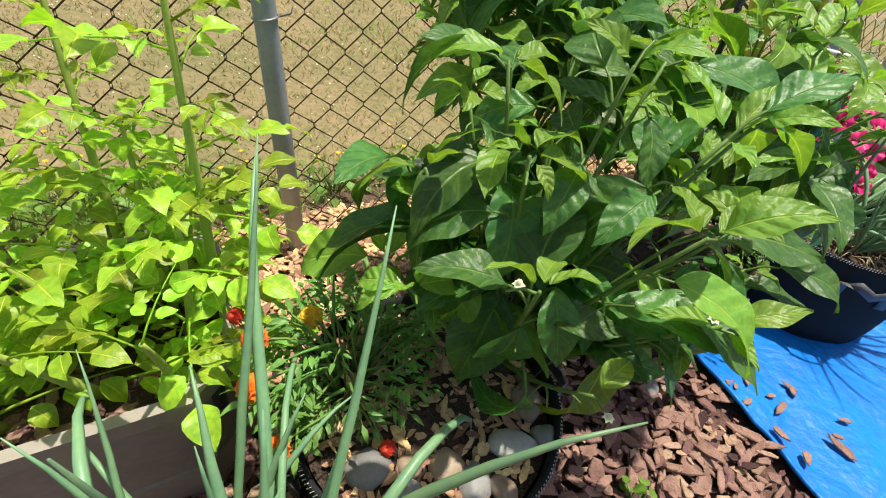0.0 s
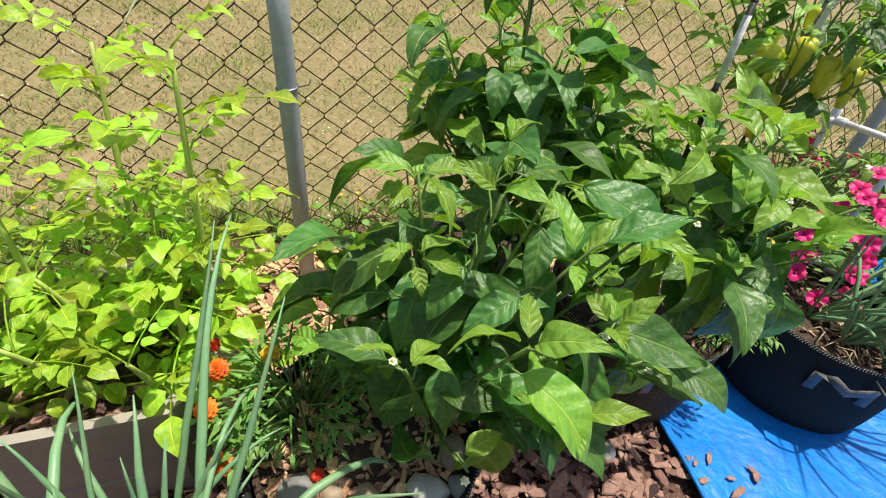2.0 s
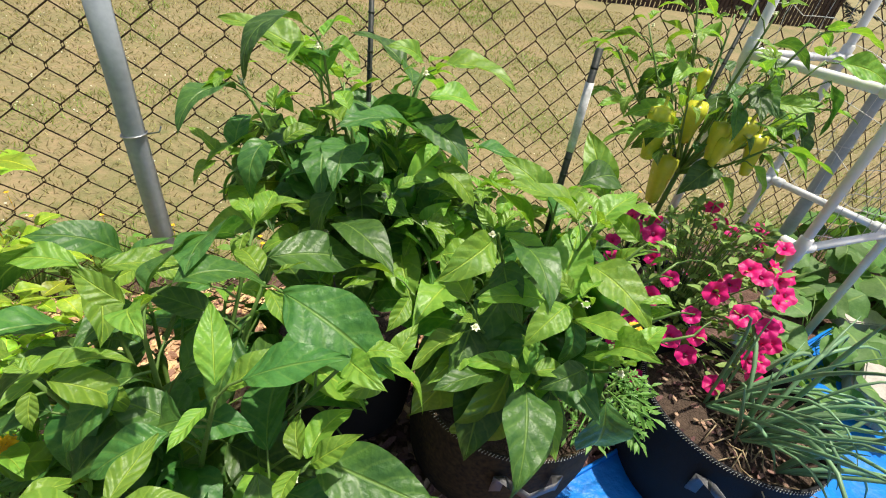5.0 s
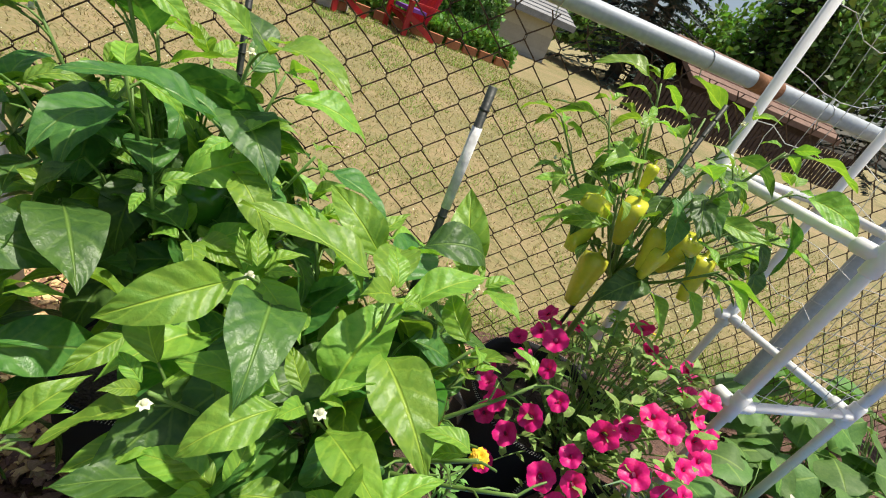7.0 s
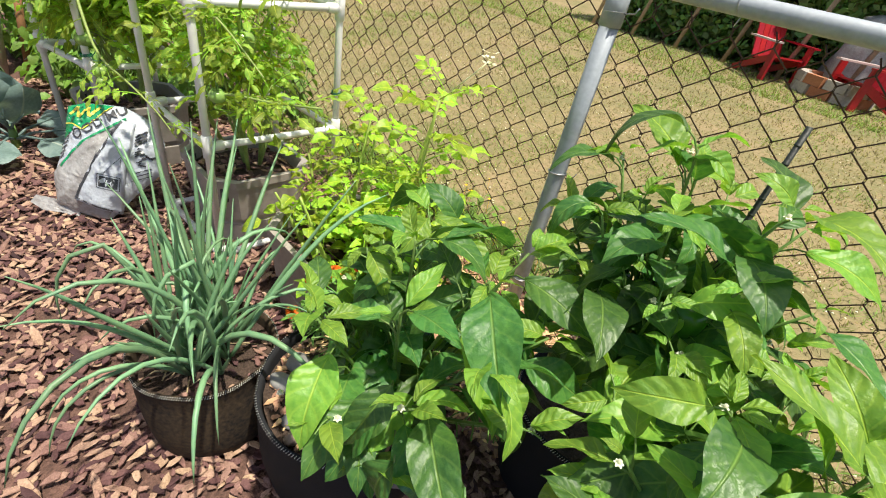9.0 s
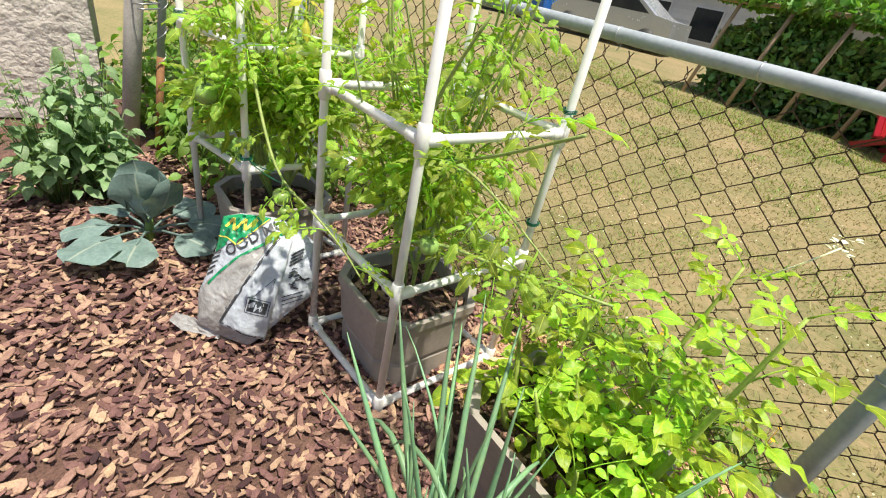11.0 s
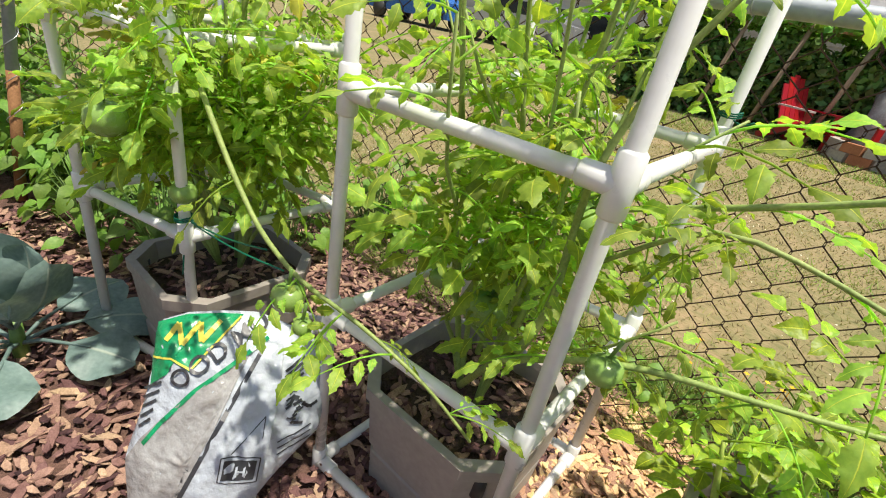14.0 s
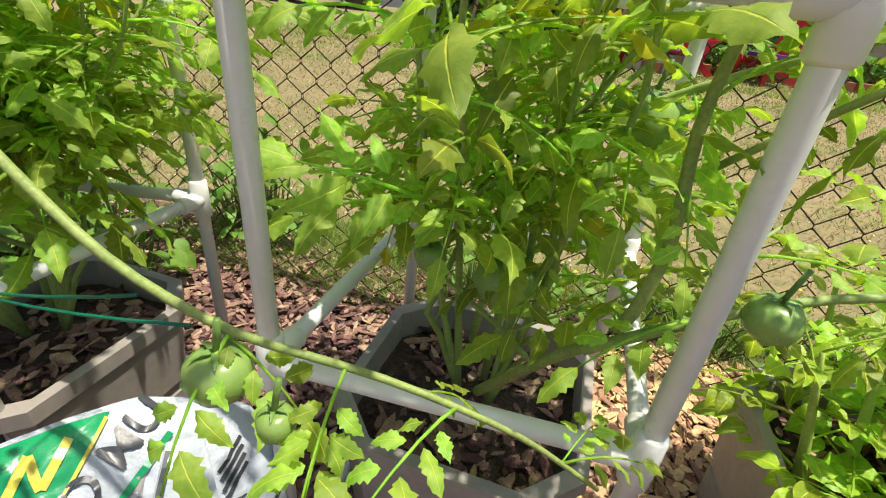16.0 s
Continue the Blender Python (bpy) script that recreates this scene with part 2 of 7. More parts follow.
M_INK = mat("black_print", (0.03, 0.035, 0.04), (0.06, 0.06, 0.07), 10, 0.35, 0.3, spread=0.02)
M_WOODPOST = mat("weathered_wood", (0.58, 0.55, 0.52), (0.40, 0.37, 0.34), 20, 0.85, 0.7)
M_REDPLASTIC = mat("red_plastic", (0.4, 0.01, 0.018), (0.3, 0.007, 0.012), 6, 0.4, 0.1, spread=0.06)
# pale copy of the red plastic: sunlight on a chair arm, put into the colour
M_REDPLASTIC_LIT = mat("sunlit_red_plastic", (0.60, 0.50, 0.47), (0.5, 0.4, 0.38), 6, 0.5, 0.1)
M_PURPLE = mat("purple_cloth", (0.18, 0.05, 0.35), (0.12, 0.03, 0.25), 10, 0.8, 0.3)
M_STUCCO = mat("rough_stucco", (0.62, 0.57, 0.52), (0.52, 0.47, 0.42), 12, 0.95, 1.0, fine=3, bump_mm=14)
M_SIDING = mat("beige_siding", (0.50, 0.46, 0.38), (0.44, 0.40, 0.33), 3, 0.7, 0.2)
M_WHITE_SIDING = mat("white_siding", (0.72, 0.72, 0.72), (0.64, 0.65, 0.66), 3, 0.7, 0.2)
M_ROOF_BROWN = mat("brown_shingle", (0.22, 0.13, 0.10), (0.16, 0.10, 0.08), 5, 0.9, 0.5)
M_ROOF_GREY = mat("grey_shingle", (0.30, 0.30, 0.30), (0.21, 0.21, 0.22), 5, 0.9, 0.5)
M_DARKFENCE = mat("dark_brown_board", (0.06, 0.035, 0.028), (0.04, 0.022, 0.018), 8, 0.8, 0.3)
M_POLE = mat("bare_wood_pole", (0.40, 0.30, 0.20), (0.28, 0.20, 0.13), 12, 0.85, 0.4)
M_BARK = mat("grey_bark", (0.20, 0.17, 0.14), (0.11, 0.09, 0.07), 12, 0.95, 0.9, bump_mm=15)
M_SPRUCE = mat("spruce_needle", (0.035, 0.07, 0.05), (0.02, 0.04, 0.03), 3, 0.7, 0.2, spread=0.25)
M_HEDGE = mat("hedge_leaf", (0.20, 0.33, 0.08), (0.10, 0.19, 0.05), 3, 0.6, 0.2, translucent=0.2, spread=0.3, by_object=False)
M_BUSH = mat("bright_bush_leaf", (0.16, 0.30, 0.05), (0.10, 0.22, 0.035), 3, 0.6, 0.2, translucent=0.3, spread=0.25, by_object=False)
M_PURPLELEAF = mat("plum_leaf", (0.035, 0.012, 0.016), (0.02, 0.008, 0.01), 3, 0.6, 0.2, spread=0.2)
M_TERRACOTTA = mat("terracotta", (0.42, 0.16, 0.08), (0.33, 0.12, 0.06), 12, 0.8, 0.3)
M_CAR = mat("silver_car_paint", (0.55, 0.57, 0.60), (0.5, 0.52, 0.55), 3, 0.2, 0.0, metal=0.6, spread=0.02)
M_CAR_BLUE = mat("blue_paint", (0.03, 0.14, 0.45), (0.02, 0.10, 0.36), 3, 0.3, 0.0, spread=0.02)
M_GLASS_DARK = mat("dark_window", (0.02, 0.025, 0.03), (0.03, 0.035, 0.04), 3, 0.08, 0.0, spread=0.02)


# ---- building helpers ----
class Acc:
    """Gathers vertices, faces and leaf coordinates for one mesh."""

    def __init__(self):
        self.v, self.f, self.uv = [], [], []

    def add(self, verts, faces, uv=None):
        o = len(self.v)
        self.v.extend(tuple(p) for p in verts)
        self.f.extend(tuple(i + o for i in q) for q in faces)
        self.uv.extend(uv if uv else [(0.5, 0.5)] * len(verts))
        return self

    def mesh(self, name, material, smooth=True):
        me = bpy.data.meshes.new(name)
        me.from_pydata(self.v, [], self.f)
        layer = me.uv_layers.new(name="UVMap")
        idx = np.empty(len(me.loops), dtype=np.int32)
        me.loops.foreach_get("vertex_index", idx)
        layer.data.foreach_set("uv", np.asarray(self.uv, dtype=np.float32)[idx].ravel())
        me.polygons.foreach_set("use_smooth", [smooth] * len(me.polygons))
        me.materials.append(material)
        me.update()
        return me


def thing(name, at, label, category, group="", kind=""):
    ob = new(name)
    ob.empty_display_size = 0.05
    ob.location = at
    ob["origin"] = list(at)
    return tagged(ob, label, category, group, kind)


def base_of(ob):
    p = Vector((0, 0, 0))
    while ob is not None:
        p = p + Vector(ob.location)
        ob = ob.parent
    return p


def part(name, me, parent, label="", m=None, kind=""):
    """A mesh object under a thing; its mesh (or the pose m) is given in world coordinates."""
    ob = new(name, me)
    ob.parent = parent
    off = Matrix.Translation(-base_of(parent)) if parent else Matrix()
    ob.matrix_basis = off @ (m if m is not None else Matrix())
    return tagged(ob, label, kind=kind)


def solid(name, me, label, category, group="", kind=""):
    """A thing of one mesh, with its origin at the middle of its base."""
    co = np.array([v.co for v in me.vertices])
    c = Vector((*((co[:, :2].min(0) + co[:, :2].max(0)) / 2), co[:, 2].min()))
    me.transform(Matrix.Translation(-c))
    ob = new(name, me)
    ob.location = c
    return tagged(ob, label, category, group, kind)


def tube(acc, pts, radii, sides=8, caps=True):
    pts = [Vector(p) for p in pts]
    if not hasattr(radii, "__len__"):
        radii = [radii] * len(pts)
    o = len(acc.v)
    ref = Vector((0.31, 0.17, 0.93))
    for i, p in enumerate(pts):
        d = (pts[min(i + 1, len(pts) - 1)] - pts[max(i - 1, 0)]).normalized()
        a = d.cross(ref)
        if a.length < 0.2:
            a = d.cross(Vector((1, 0, 0)))
        a.normalize()
        b = d.cross(a)
        for k in range(sides):
            w = 2 * math.pi * k / sides
            acc.v.append(tuple(p + (a * math.cos(w) + b * math.sin(w)) * radii[i]))
            acc.uv.append((k / sides, i / max(1, len(pts) - 1)))
    for i in range(len(pts) - 1):
        for k in range(sides):
            q, r = o + i * sides, (k + 1) % sides
            acc.f.append((q + k, q + r, q + sides + r, q + sides + k))
    if caps:
        acc.f.append(tuple(o + k for k in reversed(range(sides))))
        acc.f.append(tuple(o + (len(pts) - 1) * sides + k for k in range(sides)))
    return acc


def curve_pts(p0, p1, p2, n=7):
    p0, p1, p2 = Vector(p0), Vector(p1), Vector(p2)
    return [p0 * (1 - t) ** 2 + p1 * 2 * t * (1 - t) + p2 * t * t for t in (i / (n - 1) for i in range(n))]


def box(acc, lo, hi, m=None):
    (a, b, c), (d, e, f) = lo, hi
    vs = [Vector(p) for p in ((a, b, c), (d, b, c), (d, e, c), (a, e, c), (a, b, f), (d, b, f), (d, e, f), (a, e, f))]
    if m is not None:
        vs = [m @ p for p in vs]
    return acc.add(vs, [(3, 2, 1, 0), (4, 5, 6, 7), (0, 1, 5, 4), (1, 2, 6, 5), (2, 3, 7, 6), (3, 0, 4, 7)])


def lathe(acc, profile, at, sides=28, wobble=0.0, seed=0, closed_bottom=True):
    """Rings of (radius, height) round a vertical axis."""
    o = len(acc.v)
    for i, (r, z) in enumerate(profile):
        for k in range(sides):
            w = 2 * math.pi * k / sides
            q = r * (1 + wobble * noise.noise(Vector((math.cos(w) * 1.3 + seed, math.sin(w) * 1.3, z * 6))))
            acc.v.append((at[0] + q * math.cos(w), at[1] + q * math.sin(w), at[2] + z))
            acc.uv.append((k / sides, i / len(profile)))
    for i in range(len(profile) - 1):
        for k in range(sides):
            a, b = o + i * sides, (k + 1) % sides
            acc.f.append((a + k, a + b, a + sides + b, a + sides + k))
    if closed_bottom:
        acc.f.append(tuple(o + k for k in reversed(range(sides))))
    return acc


# the fence's own directions: u along it, v across it (away from the garden)
P0, FD, FN = Vector((-0.14, 1.455, 0)), Vector((0.809, 0.588, 0)), Vector((-0.588, 0.809, 0))


def F(u, v, z=0.0):
    return P0 + FD * u + FN * v + Vector((0, 0, z))


FROT = Matrix(((FD.x, FN.x, 0, P0.x), (FD.y, FN.y, 0, P0.y), (0, 0, 1, 0), (0, 0, 0, 1)))


def yard_z(v):
    return -0.012 + 0.034 * max(0.0, v - 0.15)


# ---- leaves ----
def blade(acc, length, width, m=None, droop=0.25, fold=0.15, wave=0.05, nx=4, ny=8, peak=0.36, lobes=0.0, seed=0, curl=0.0, tip=1.15, quilt=0.0):
    """One leaf blade: from its stalk at the origin along +Y, folded along the midrib, drooping, with an uneven edge; quilt puffs it up between its side veins."""
    rnd = random.Random(seed)
    p1, p2 = rnd.uniform(0, 9), rnd.uniform(0, 9)
    vs, fs, uv = [], [], []
    for j in range(ny + 1):
        t = j / ny
        a = t / peak if t < peak else 1.0
        w = (math.sin(a * math.pi / 2) ** 0.8 if t < peak else math.cos((t - peak) / (1 - peak) * math.pi / 2) ** tip)
        w = max(w, 0.02) * width / 2
        cut = (1.0, 1.0)
        if lobes:
            cut = [1 - lobes * (1 - 0.45 * t) * rnd.uniform(0.6, 1.35) if j % 2 == 0 else rnd.uniform(0.92, 1.12) for _ in range(2)]
        for i in range(nx + 1):
            s = 2 * i / nx - 1
            x = s * w * (1 - 0.25 * curl * abs(s)) * cut[s > 0]
            ang = droop * t * 2.2
            y = length * (math.sin(ang) / (droop * 2.2) if abs(droop) > 0.02 else t)
            z = -length * ((1 - math.cos(ang)) / (droop * 2.2) if abs(droop) > 0.02 else 0)
            z += fold * abs(s) * w - curl * w * s * s + wave * length * abs(s) * math.sin(t * 11 + p1 + (2.1 if s > 0 else 0) + p2)
            if quilt:
                z -= quilt * w * math.cos(36.0 * (t - 0.24 * abs(s)) + p1 * 0.12) * abs(s) ** 0.6 * (1 - abs(s) ** 5)
            vs.append((x, y, z))
            uv.append((s, t))
    for j in range(ny):
        for i in range(nx):
            q = j * (nx + 1) + i
            fs.append((q, q + 1, q + nx + 2, q + nx + 1))
    if m is not None:
        vs = [m @ Vector(p) for p in vs]
    return acc.add(vs, fs, uv)


def leaf_pose(at, direction, up=(0, 0, 1), size=1.0, twist=0.0):
    y = Vector(direction).normalized()
    z = Vector(up) - y * y.dot(Vector(up))
    if z.length < 0.05:
        z = Vector((0.3, 0.8, 0.1)) - y * y.dot(Vector((0.3, 0.8, 0.1)))
    z.normalize()
    x = y.cross(z)
    r = Matrix((x, y, z)).transposed().to_4x4()
    return Matrix.Translation(at) @ r @ Matrix.Rotation(twist, 4, "Y") @ Matrix.Scale(size, 4)


def leaf_set(name, material, n, length, width, stalk=0.0, **kw):
    out = []
    for k in range(n):
        acc = Acc()
        if stalk:
            tube(acc, [(0, -stalk, stalk * 0.25), (0, -stalk * 0.4, stalk * 0.05), (0, 0.03 * length, 0)], 0.0022 / 1.0, 5)
        r = random.Random(k * 7 + 3)
        d = kw.get("droop", 0.3) * r.uniform(0.4, 1.7)
        args = {**kw, "droop": d}
        blade(acc, length, width * r.uniform(0.85, 1.15), seed=k, **args)
        out.append(acc.mesh(name, material))
    return out


def compound(name, material, seed, length=0.22, pairs=3, leaf=0.09, width=0.05, droop=0.3, lobes=0.0, curl=0.0, nx=2, ny=6):
    """A compound leaf: a stalk with pairs of leaflets and one at its end."""
    r = random.Random(seed)
    acc = Acc()
    pts = [Vector((0, length * t, -droop * length * t * t)) for t in (0, 0.25, 0.5, 0.75, 1.0)]
    tube(acc, pts, [0.0028, 0.0024, 0.002, 0.0017, 0.0012], 5)
    for k in range(pairs):
        t = 0.3 + 0.62 * k / pairs
        p = Vector((0, length * t, -droop * length * t * t))
        for sgn in (-1, 1):
            d = Vector((sgn * r.uniform(0.8, 1.0), r.uniform(0.35, 0.75), r.uniform(-0.45, 0.2)))
            s = leaf * (0.62 + 0.38 * k / max(1, pairs - 1)) * r.uniform(0.8, 1.15)
            blade(acc, s, width * s / leaf, leaf_pose(p + d * 0.012, d, (0, 0.2, 1), 1.0, r.uniform(-0.5, 0.5)), droop=r.uniform(0.1, 0.6), fold=0.25, wave=0.05, nx=nx, ny=ny, lobes=lobes, seed=seed * 10 + k, curl=curl * r.uniform(0.2, 1.4))
    blade(acc, leaf * 1.2, width * 1.2, leaf_pose(pts[-1], (r.uniform(-0.2, 0.2), 1, -droop), (0, 0, 1)), droop=0.4, fold=0.2, wave=0.05, nx=nx, ny=ny, lobes=lobes, seed=seed, curl=curl)
    return acc.mesh(name, material)


PEPPER_LEAVES = leaf_set("leaf", M_PEPPER, 9, 1.0, 0.47, droop=0.62, fold=0.26, wave=0.034, nx=8, ny=26, peak=0.40, tip=1.02, quilt=0.10)
PEPPER_YOUNG = leaf_set("leaf", M_PEPPER_YOUNG, 6, 1.0, 0.44, droop=0.50, fold=0.34, wave=0.038, nx=8, ny=26, peak=0.40, tip=1.02, quilt=0.13)
POTATO_LEAVES = [compound("leaf", M_POTATO, k, 0.175, 3, 0.068, 0.046, 0.35, nx=4, ny=8) for k in range(7)]
TOMATO_LEAVES = [compound("leaf", M_TOMATO, k, 0.16, 3, 0.064, 0.036, 0.45, lobes=0.30, curl=0.45, nx=4, ny=12) for k in range(7)]
TOMATO_OLD_LEAVES = [compound("leaf", M_TOMATO_OLD, k + 20, 0.15, 3, 0.055, 0.030, 0.6, lobes=0.32, curl=0.7, nx=4, ny=12) for k in range(2)]
MARI_LEAVES = [compound("leaf", M_MARI_LEAF, k, 0.06, 6, 0.024, 0.0075, 0.3, nx=2, ny=3) for k in range(4)]
PETUNIA_LEAVES = leaf_set("leaf", M_PETUNIA, 4, 0.04, 0.017, droop=0.3, fold=0.2, wave=0.02, nx=2, ny=5)
SQUASH_LEAVES = leaf_set("leaf", M_SQUASH, 4, 0.17, 0.18, droop=0.35, fold=-0.1, wave=0.04, nx=6, ny=10, peak=0.42, lobes=0.10, tip=0.6)
WEED_LEAVES = leaf_set("leaf", M_WEED, 4, 0.06, 0.035, droop=0.35, fold=0.2, wave=0.02, nx=2, ny=5)


def branch(a, b, r0, r1, acc, sag=0.0, n=7):
    a, b = Vector(a), Vector(b)
    mid = (a + b) / 2 + Vector((0, 0, 0.18 * (b - a).length - sag))
    pts = curve_pts(a, mid, b, n)
    tube(acc, pts, [r0 + (r1 - r0) * i / (n - 1) for i in range(n)], 6)
    return pts


# ---- ground ----
def ground_mesh(name, u0, u1, v0, v1, step, height, material):
    nu, nv = max(2, int((u1 - u0) / step)), max(2, int((v1 - v0) / step))
    vs = [F(u0 + (u1 - u0) * i / nu, v0 + (v1 - v0) * j / nv) for j in range(nv + 1) for i in range(nu + 1)]
    vs = [(p.x, p.y, height((p - P0).dot(FD), (p - P0).dot(FN))) for p in vs]
    fs = [(j * (nu + 1) + i, j * (nu + 1) + i + 1, (j + 1) * (nu + 1) + i + 1, (j + 1) * (nu + 1) + i) for j in range(nv) for i in range(nu)]
    return Acc().add(vs, fs).mesh(name, material)


def far_ground(u, v):
    return yard_z(v) - 0.03 + 0.02 * noise.noise(Vector((u * 0.8, v * 0.8, 0)))


tagged(new("ground", ground_mesh("ground", -400, 400, -400, 400, 20, lambda u, v: -0.10 if v < 0.1 else yard_z(min(v, 14)) - 0.35, M_LAWN)), kind="structure")
tagged(new("lawn", ground_mesh("lawn", -22, 16, 0.02, 16, 0.25, far_ground, M_LAWN)), "dry patchy lawn behind the wire fence", kind="structure")
bed = tagged(new("mulch_bed", ground_mesh("mulch_bed", -5, 5, -4, 0.30, 0.05, lambda u, v: -0.012 + 0.014 * noise.noise(Vector((u * 5, v * 5, 2))), M_MULCH)), "bed covered with reddish bark mulch", kind="structure")


def chip_mesh(seed, long=1.0):
    r = random.Random(seed)
    n = 6
    ring = [(math.cos(6.283 * k / n) * r.uniform(0.7, 1.1) * long, math.sin(6.283 * k / n) * r.uniform(0.35, 0.65)) for k in range(n)]
    top = [(x * 0.9, y * 0.9, 0.07 + r.uniform(-0.04, 0.04) + 0.06 * x * r.uniform(-1, 1)) for x, y in ring]
    bot = [(x, y, -0.06 + 0.04 * r.uniform(-1, 1)) for x, y in ring]
    fs = [tuple(range(n))] + [(k, n + k, n + (k + 1) % n, (k + 1) % n) for k in range(n)]
    return top + bot, fs


CHIPS = [chip_mesh(k) for k in range(8)] + [chip_mesh(k + 50, 1.9) for k in range(3)]
CHIP_MESHES = [Acc().add(v, f).mesh("wood_chip", M_CHIP, False) for v, f in CHIPS]


def chip_pose(r, x, y, z, size):
    return pose(x, y, z, r.uniform(-28, 28), r.uniform(-28, 28), r.uniform(0, 360)) @ Matrix.Scale(size, 4)


def scatter_chips(name, material, n, u0, u1, v0, v1, s0, s1, seed, skip=None, label=""):
    r = random.Random(seed)
    acc = Acc()
    made = 0
    while made < n:
        u, v = r.uniform(u0, u1), r.uniform(v0, v1)
        p = F(u, v)
        made += 1
        if skip and skip(p):
            continue
        vs, fs = CHIPS[min(10, int(r.random() ** 1.3 * 11))]
        m = chip_pose(r, p.x, p.y, 0.004 + r.uniform(-0.006, 0.016), r.uniform(s0, s1))
        acc.add([m @ Vector(q) for q in vs], fs)
    return part(name, acc.mesh(name, material, False), bed, label, kind="stuff")


# ---- chain-link fence ----
def fence_run(name, origin, along, u0, u1, posts, rail_z, label, zlow=0.02, pitch=0.0465, wire=0.0018, top_rail=True, couplings=()):
    f = thing(name, origin, label, "fence")
    up = Vector((0, 0, 1))
    side = Vector((-along.y, along.x, 0))
    acc = Acc()
    n = int((u1 - u0) / pitch)
    rows = int((rail_z - 0.03 - zlow) / pitch)
    r = random.Random(5)
    sag = [0.004 * noise.noise(Vector((k * 0.3, 0, 3))) for k in range(n + 2)]
    for k in range(n):
        pts = []
        for j in range(rows + 1):
            zig = (1 if (j + k) % 2 else -1)
            q = origin + along * (u0 + pitch * (k + 0.5) + zig * (pitch * 0.5 + 0.0012) + r.uniform(-0.0015, 0.0015) + sag[k]) + side * (0.0022 * zig) + up * (zlow + j * pitch + sag[k] * 0.7)
            pts += [q - up * 0.0045, q + up * 0.0045]
        d = 1 if (rows + k) % 2 else -1
        pts.append(pts[-1] + along * (-0.012 * d) + up * 0.02)
        tube(acc, pts, wire, 5)
    part("wire_mesh", acc.mesh("wire_mesh", M_WIRE), f, "rust-brown chain-link diamond mesh", kind="stuff")
    if top_rail:
        acc = Acc()
        tube(acc, [origin + along * (u0 + (u1 - u0) * i / 12) + up * (rail_z + 0.003 * math.sin(i)) for i in range(13)], 0.0215, 16)
        part("top_rail", acc.mesh("top_rail", M_STEEL), f, "grey galvanised top rail")
    for c in couplings:
        acc = Acc()
        tube(acc, [origin + along * (c - 0.045) + up * rail_z, origin + along * (c + 0.045) + up * rail_z], 0.0235, 16)
        part("rail_sleeve", acc.mesh("rail_sleeve", M_RUSTPATCH), f, "rusted rail sleeve")
    for k in range(int((u1 - u0) / 0.42)):
        acc = Acc()
        c = origin + along * (u0 + 0.25 + 0.42 * k) + up * rail_z
        tube(acc, [c + side * (0.0235 * math.cos(w)) + up * (0.0235 * math.sin(w)) + along * 0.003 * w for w in [i * 0.6 for i in range(11)]] + [c + up * -0.045 + along * 0.015], 0.0016, 5)
        part("tie_wire", acc.mesh("tie_wire", M_WIRE_BRIGHT), f, "thin silver tie wire")
    for u, rad in posts:
        b = origin + along * u - side * 0.026
        acc = Acc()
        tube(acc, [b + up * -0.05, b + up * 0.4, b + up * 0.8, b + up * (rail_z - 0.06)], rad, 20)
        post = part("post", acc.mesh("post", M_STEEL), f, "grey galvanised steel post")
        acc = Acc()
        tube(acc, [b + up * (rail_z - 0.11), b + up * (rail_z - 0.035), b + up * (rail_z - 0.02)], [rad + 0.004, rad + 0.004, rad * 0.7], 20)
        tube(acc, [b + up * (rail_z - 0.03), b + side * 0.02 + up * (rail_z + 0.028), b + side * 0.045 + up * (rail_z + 0.03)], [0.016, 0.012, 0.008], 8)
        part("post_cap", acc.mesh("post_cap", M_STEEL), post, "dark loop cap holding the rail")
        for z in (0.667, rail_z - 0.075, 0.24):
            acc = Acc()
            tube(acc, [b + (along * math.cos(w) - side * math.sin(w)) * (rad + 0.0025) + up * (z + 0.003 * math.cos(w)) for w in [-0.5 + i * 0.33 for i in range(13)]] , 0.0023, 5)
            tube(acc, [b + along * (rad + 0.002) + up * z, b + along * (rad + 0.03) + up * (z + 0.006), b + along * (rad + 0.036) + up * (z + 0.02)], 0.002, 5)
            part("tie_wire", acc.mesh("tie_wire", M_WIRE_BRIGHT), post, "twisted bright tie wire")
    return f


fence_run("chain_link_fence", P0 + FN * 0.026, FD, -3.35, 6.2, [(0, 0.0255), (2.45, 0.0255), (5.0, 0.0255), (-3.35, 0.03)], 1.195, "rusty chain-link fence on grey galvanised posts and rail", couplings=(1.72,))
CORNER = F(-3.35, 0.0)
fence_run("chain_link_fence", Vector((-2.27, -1.19, 0)), (CORNER - Vector((-2.27, -1.19, 0))).normalized(), 0.03, 0.80, [], 1.195, "short return of rusty chain-link fence")


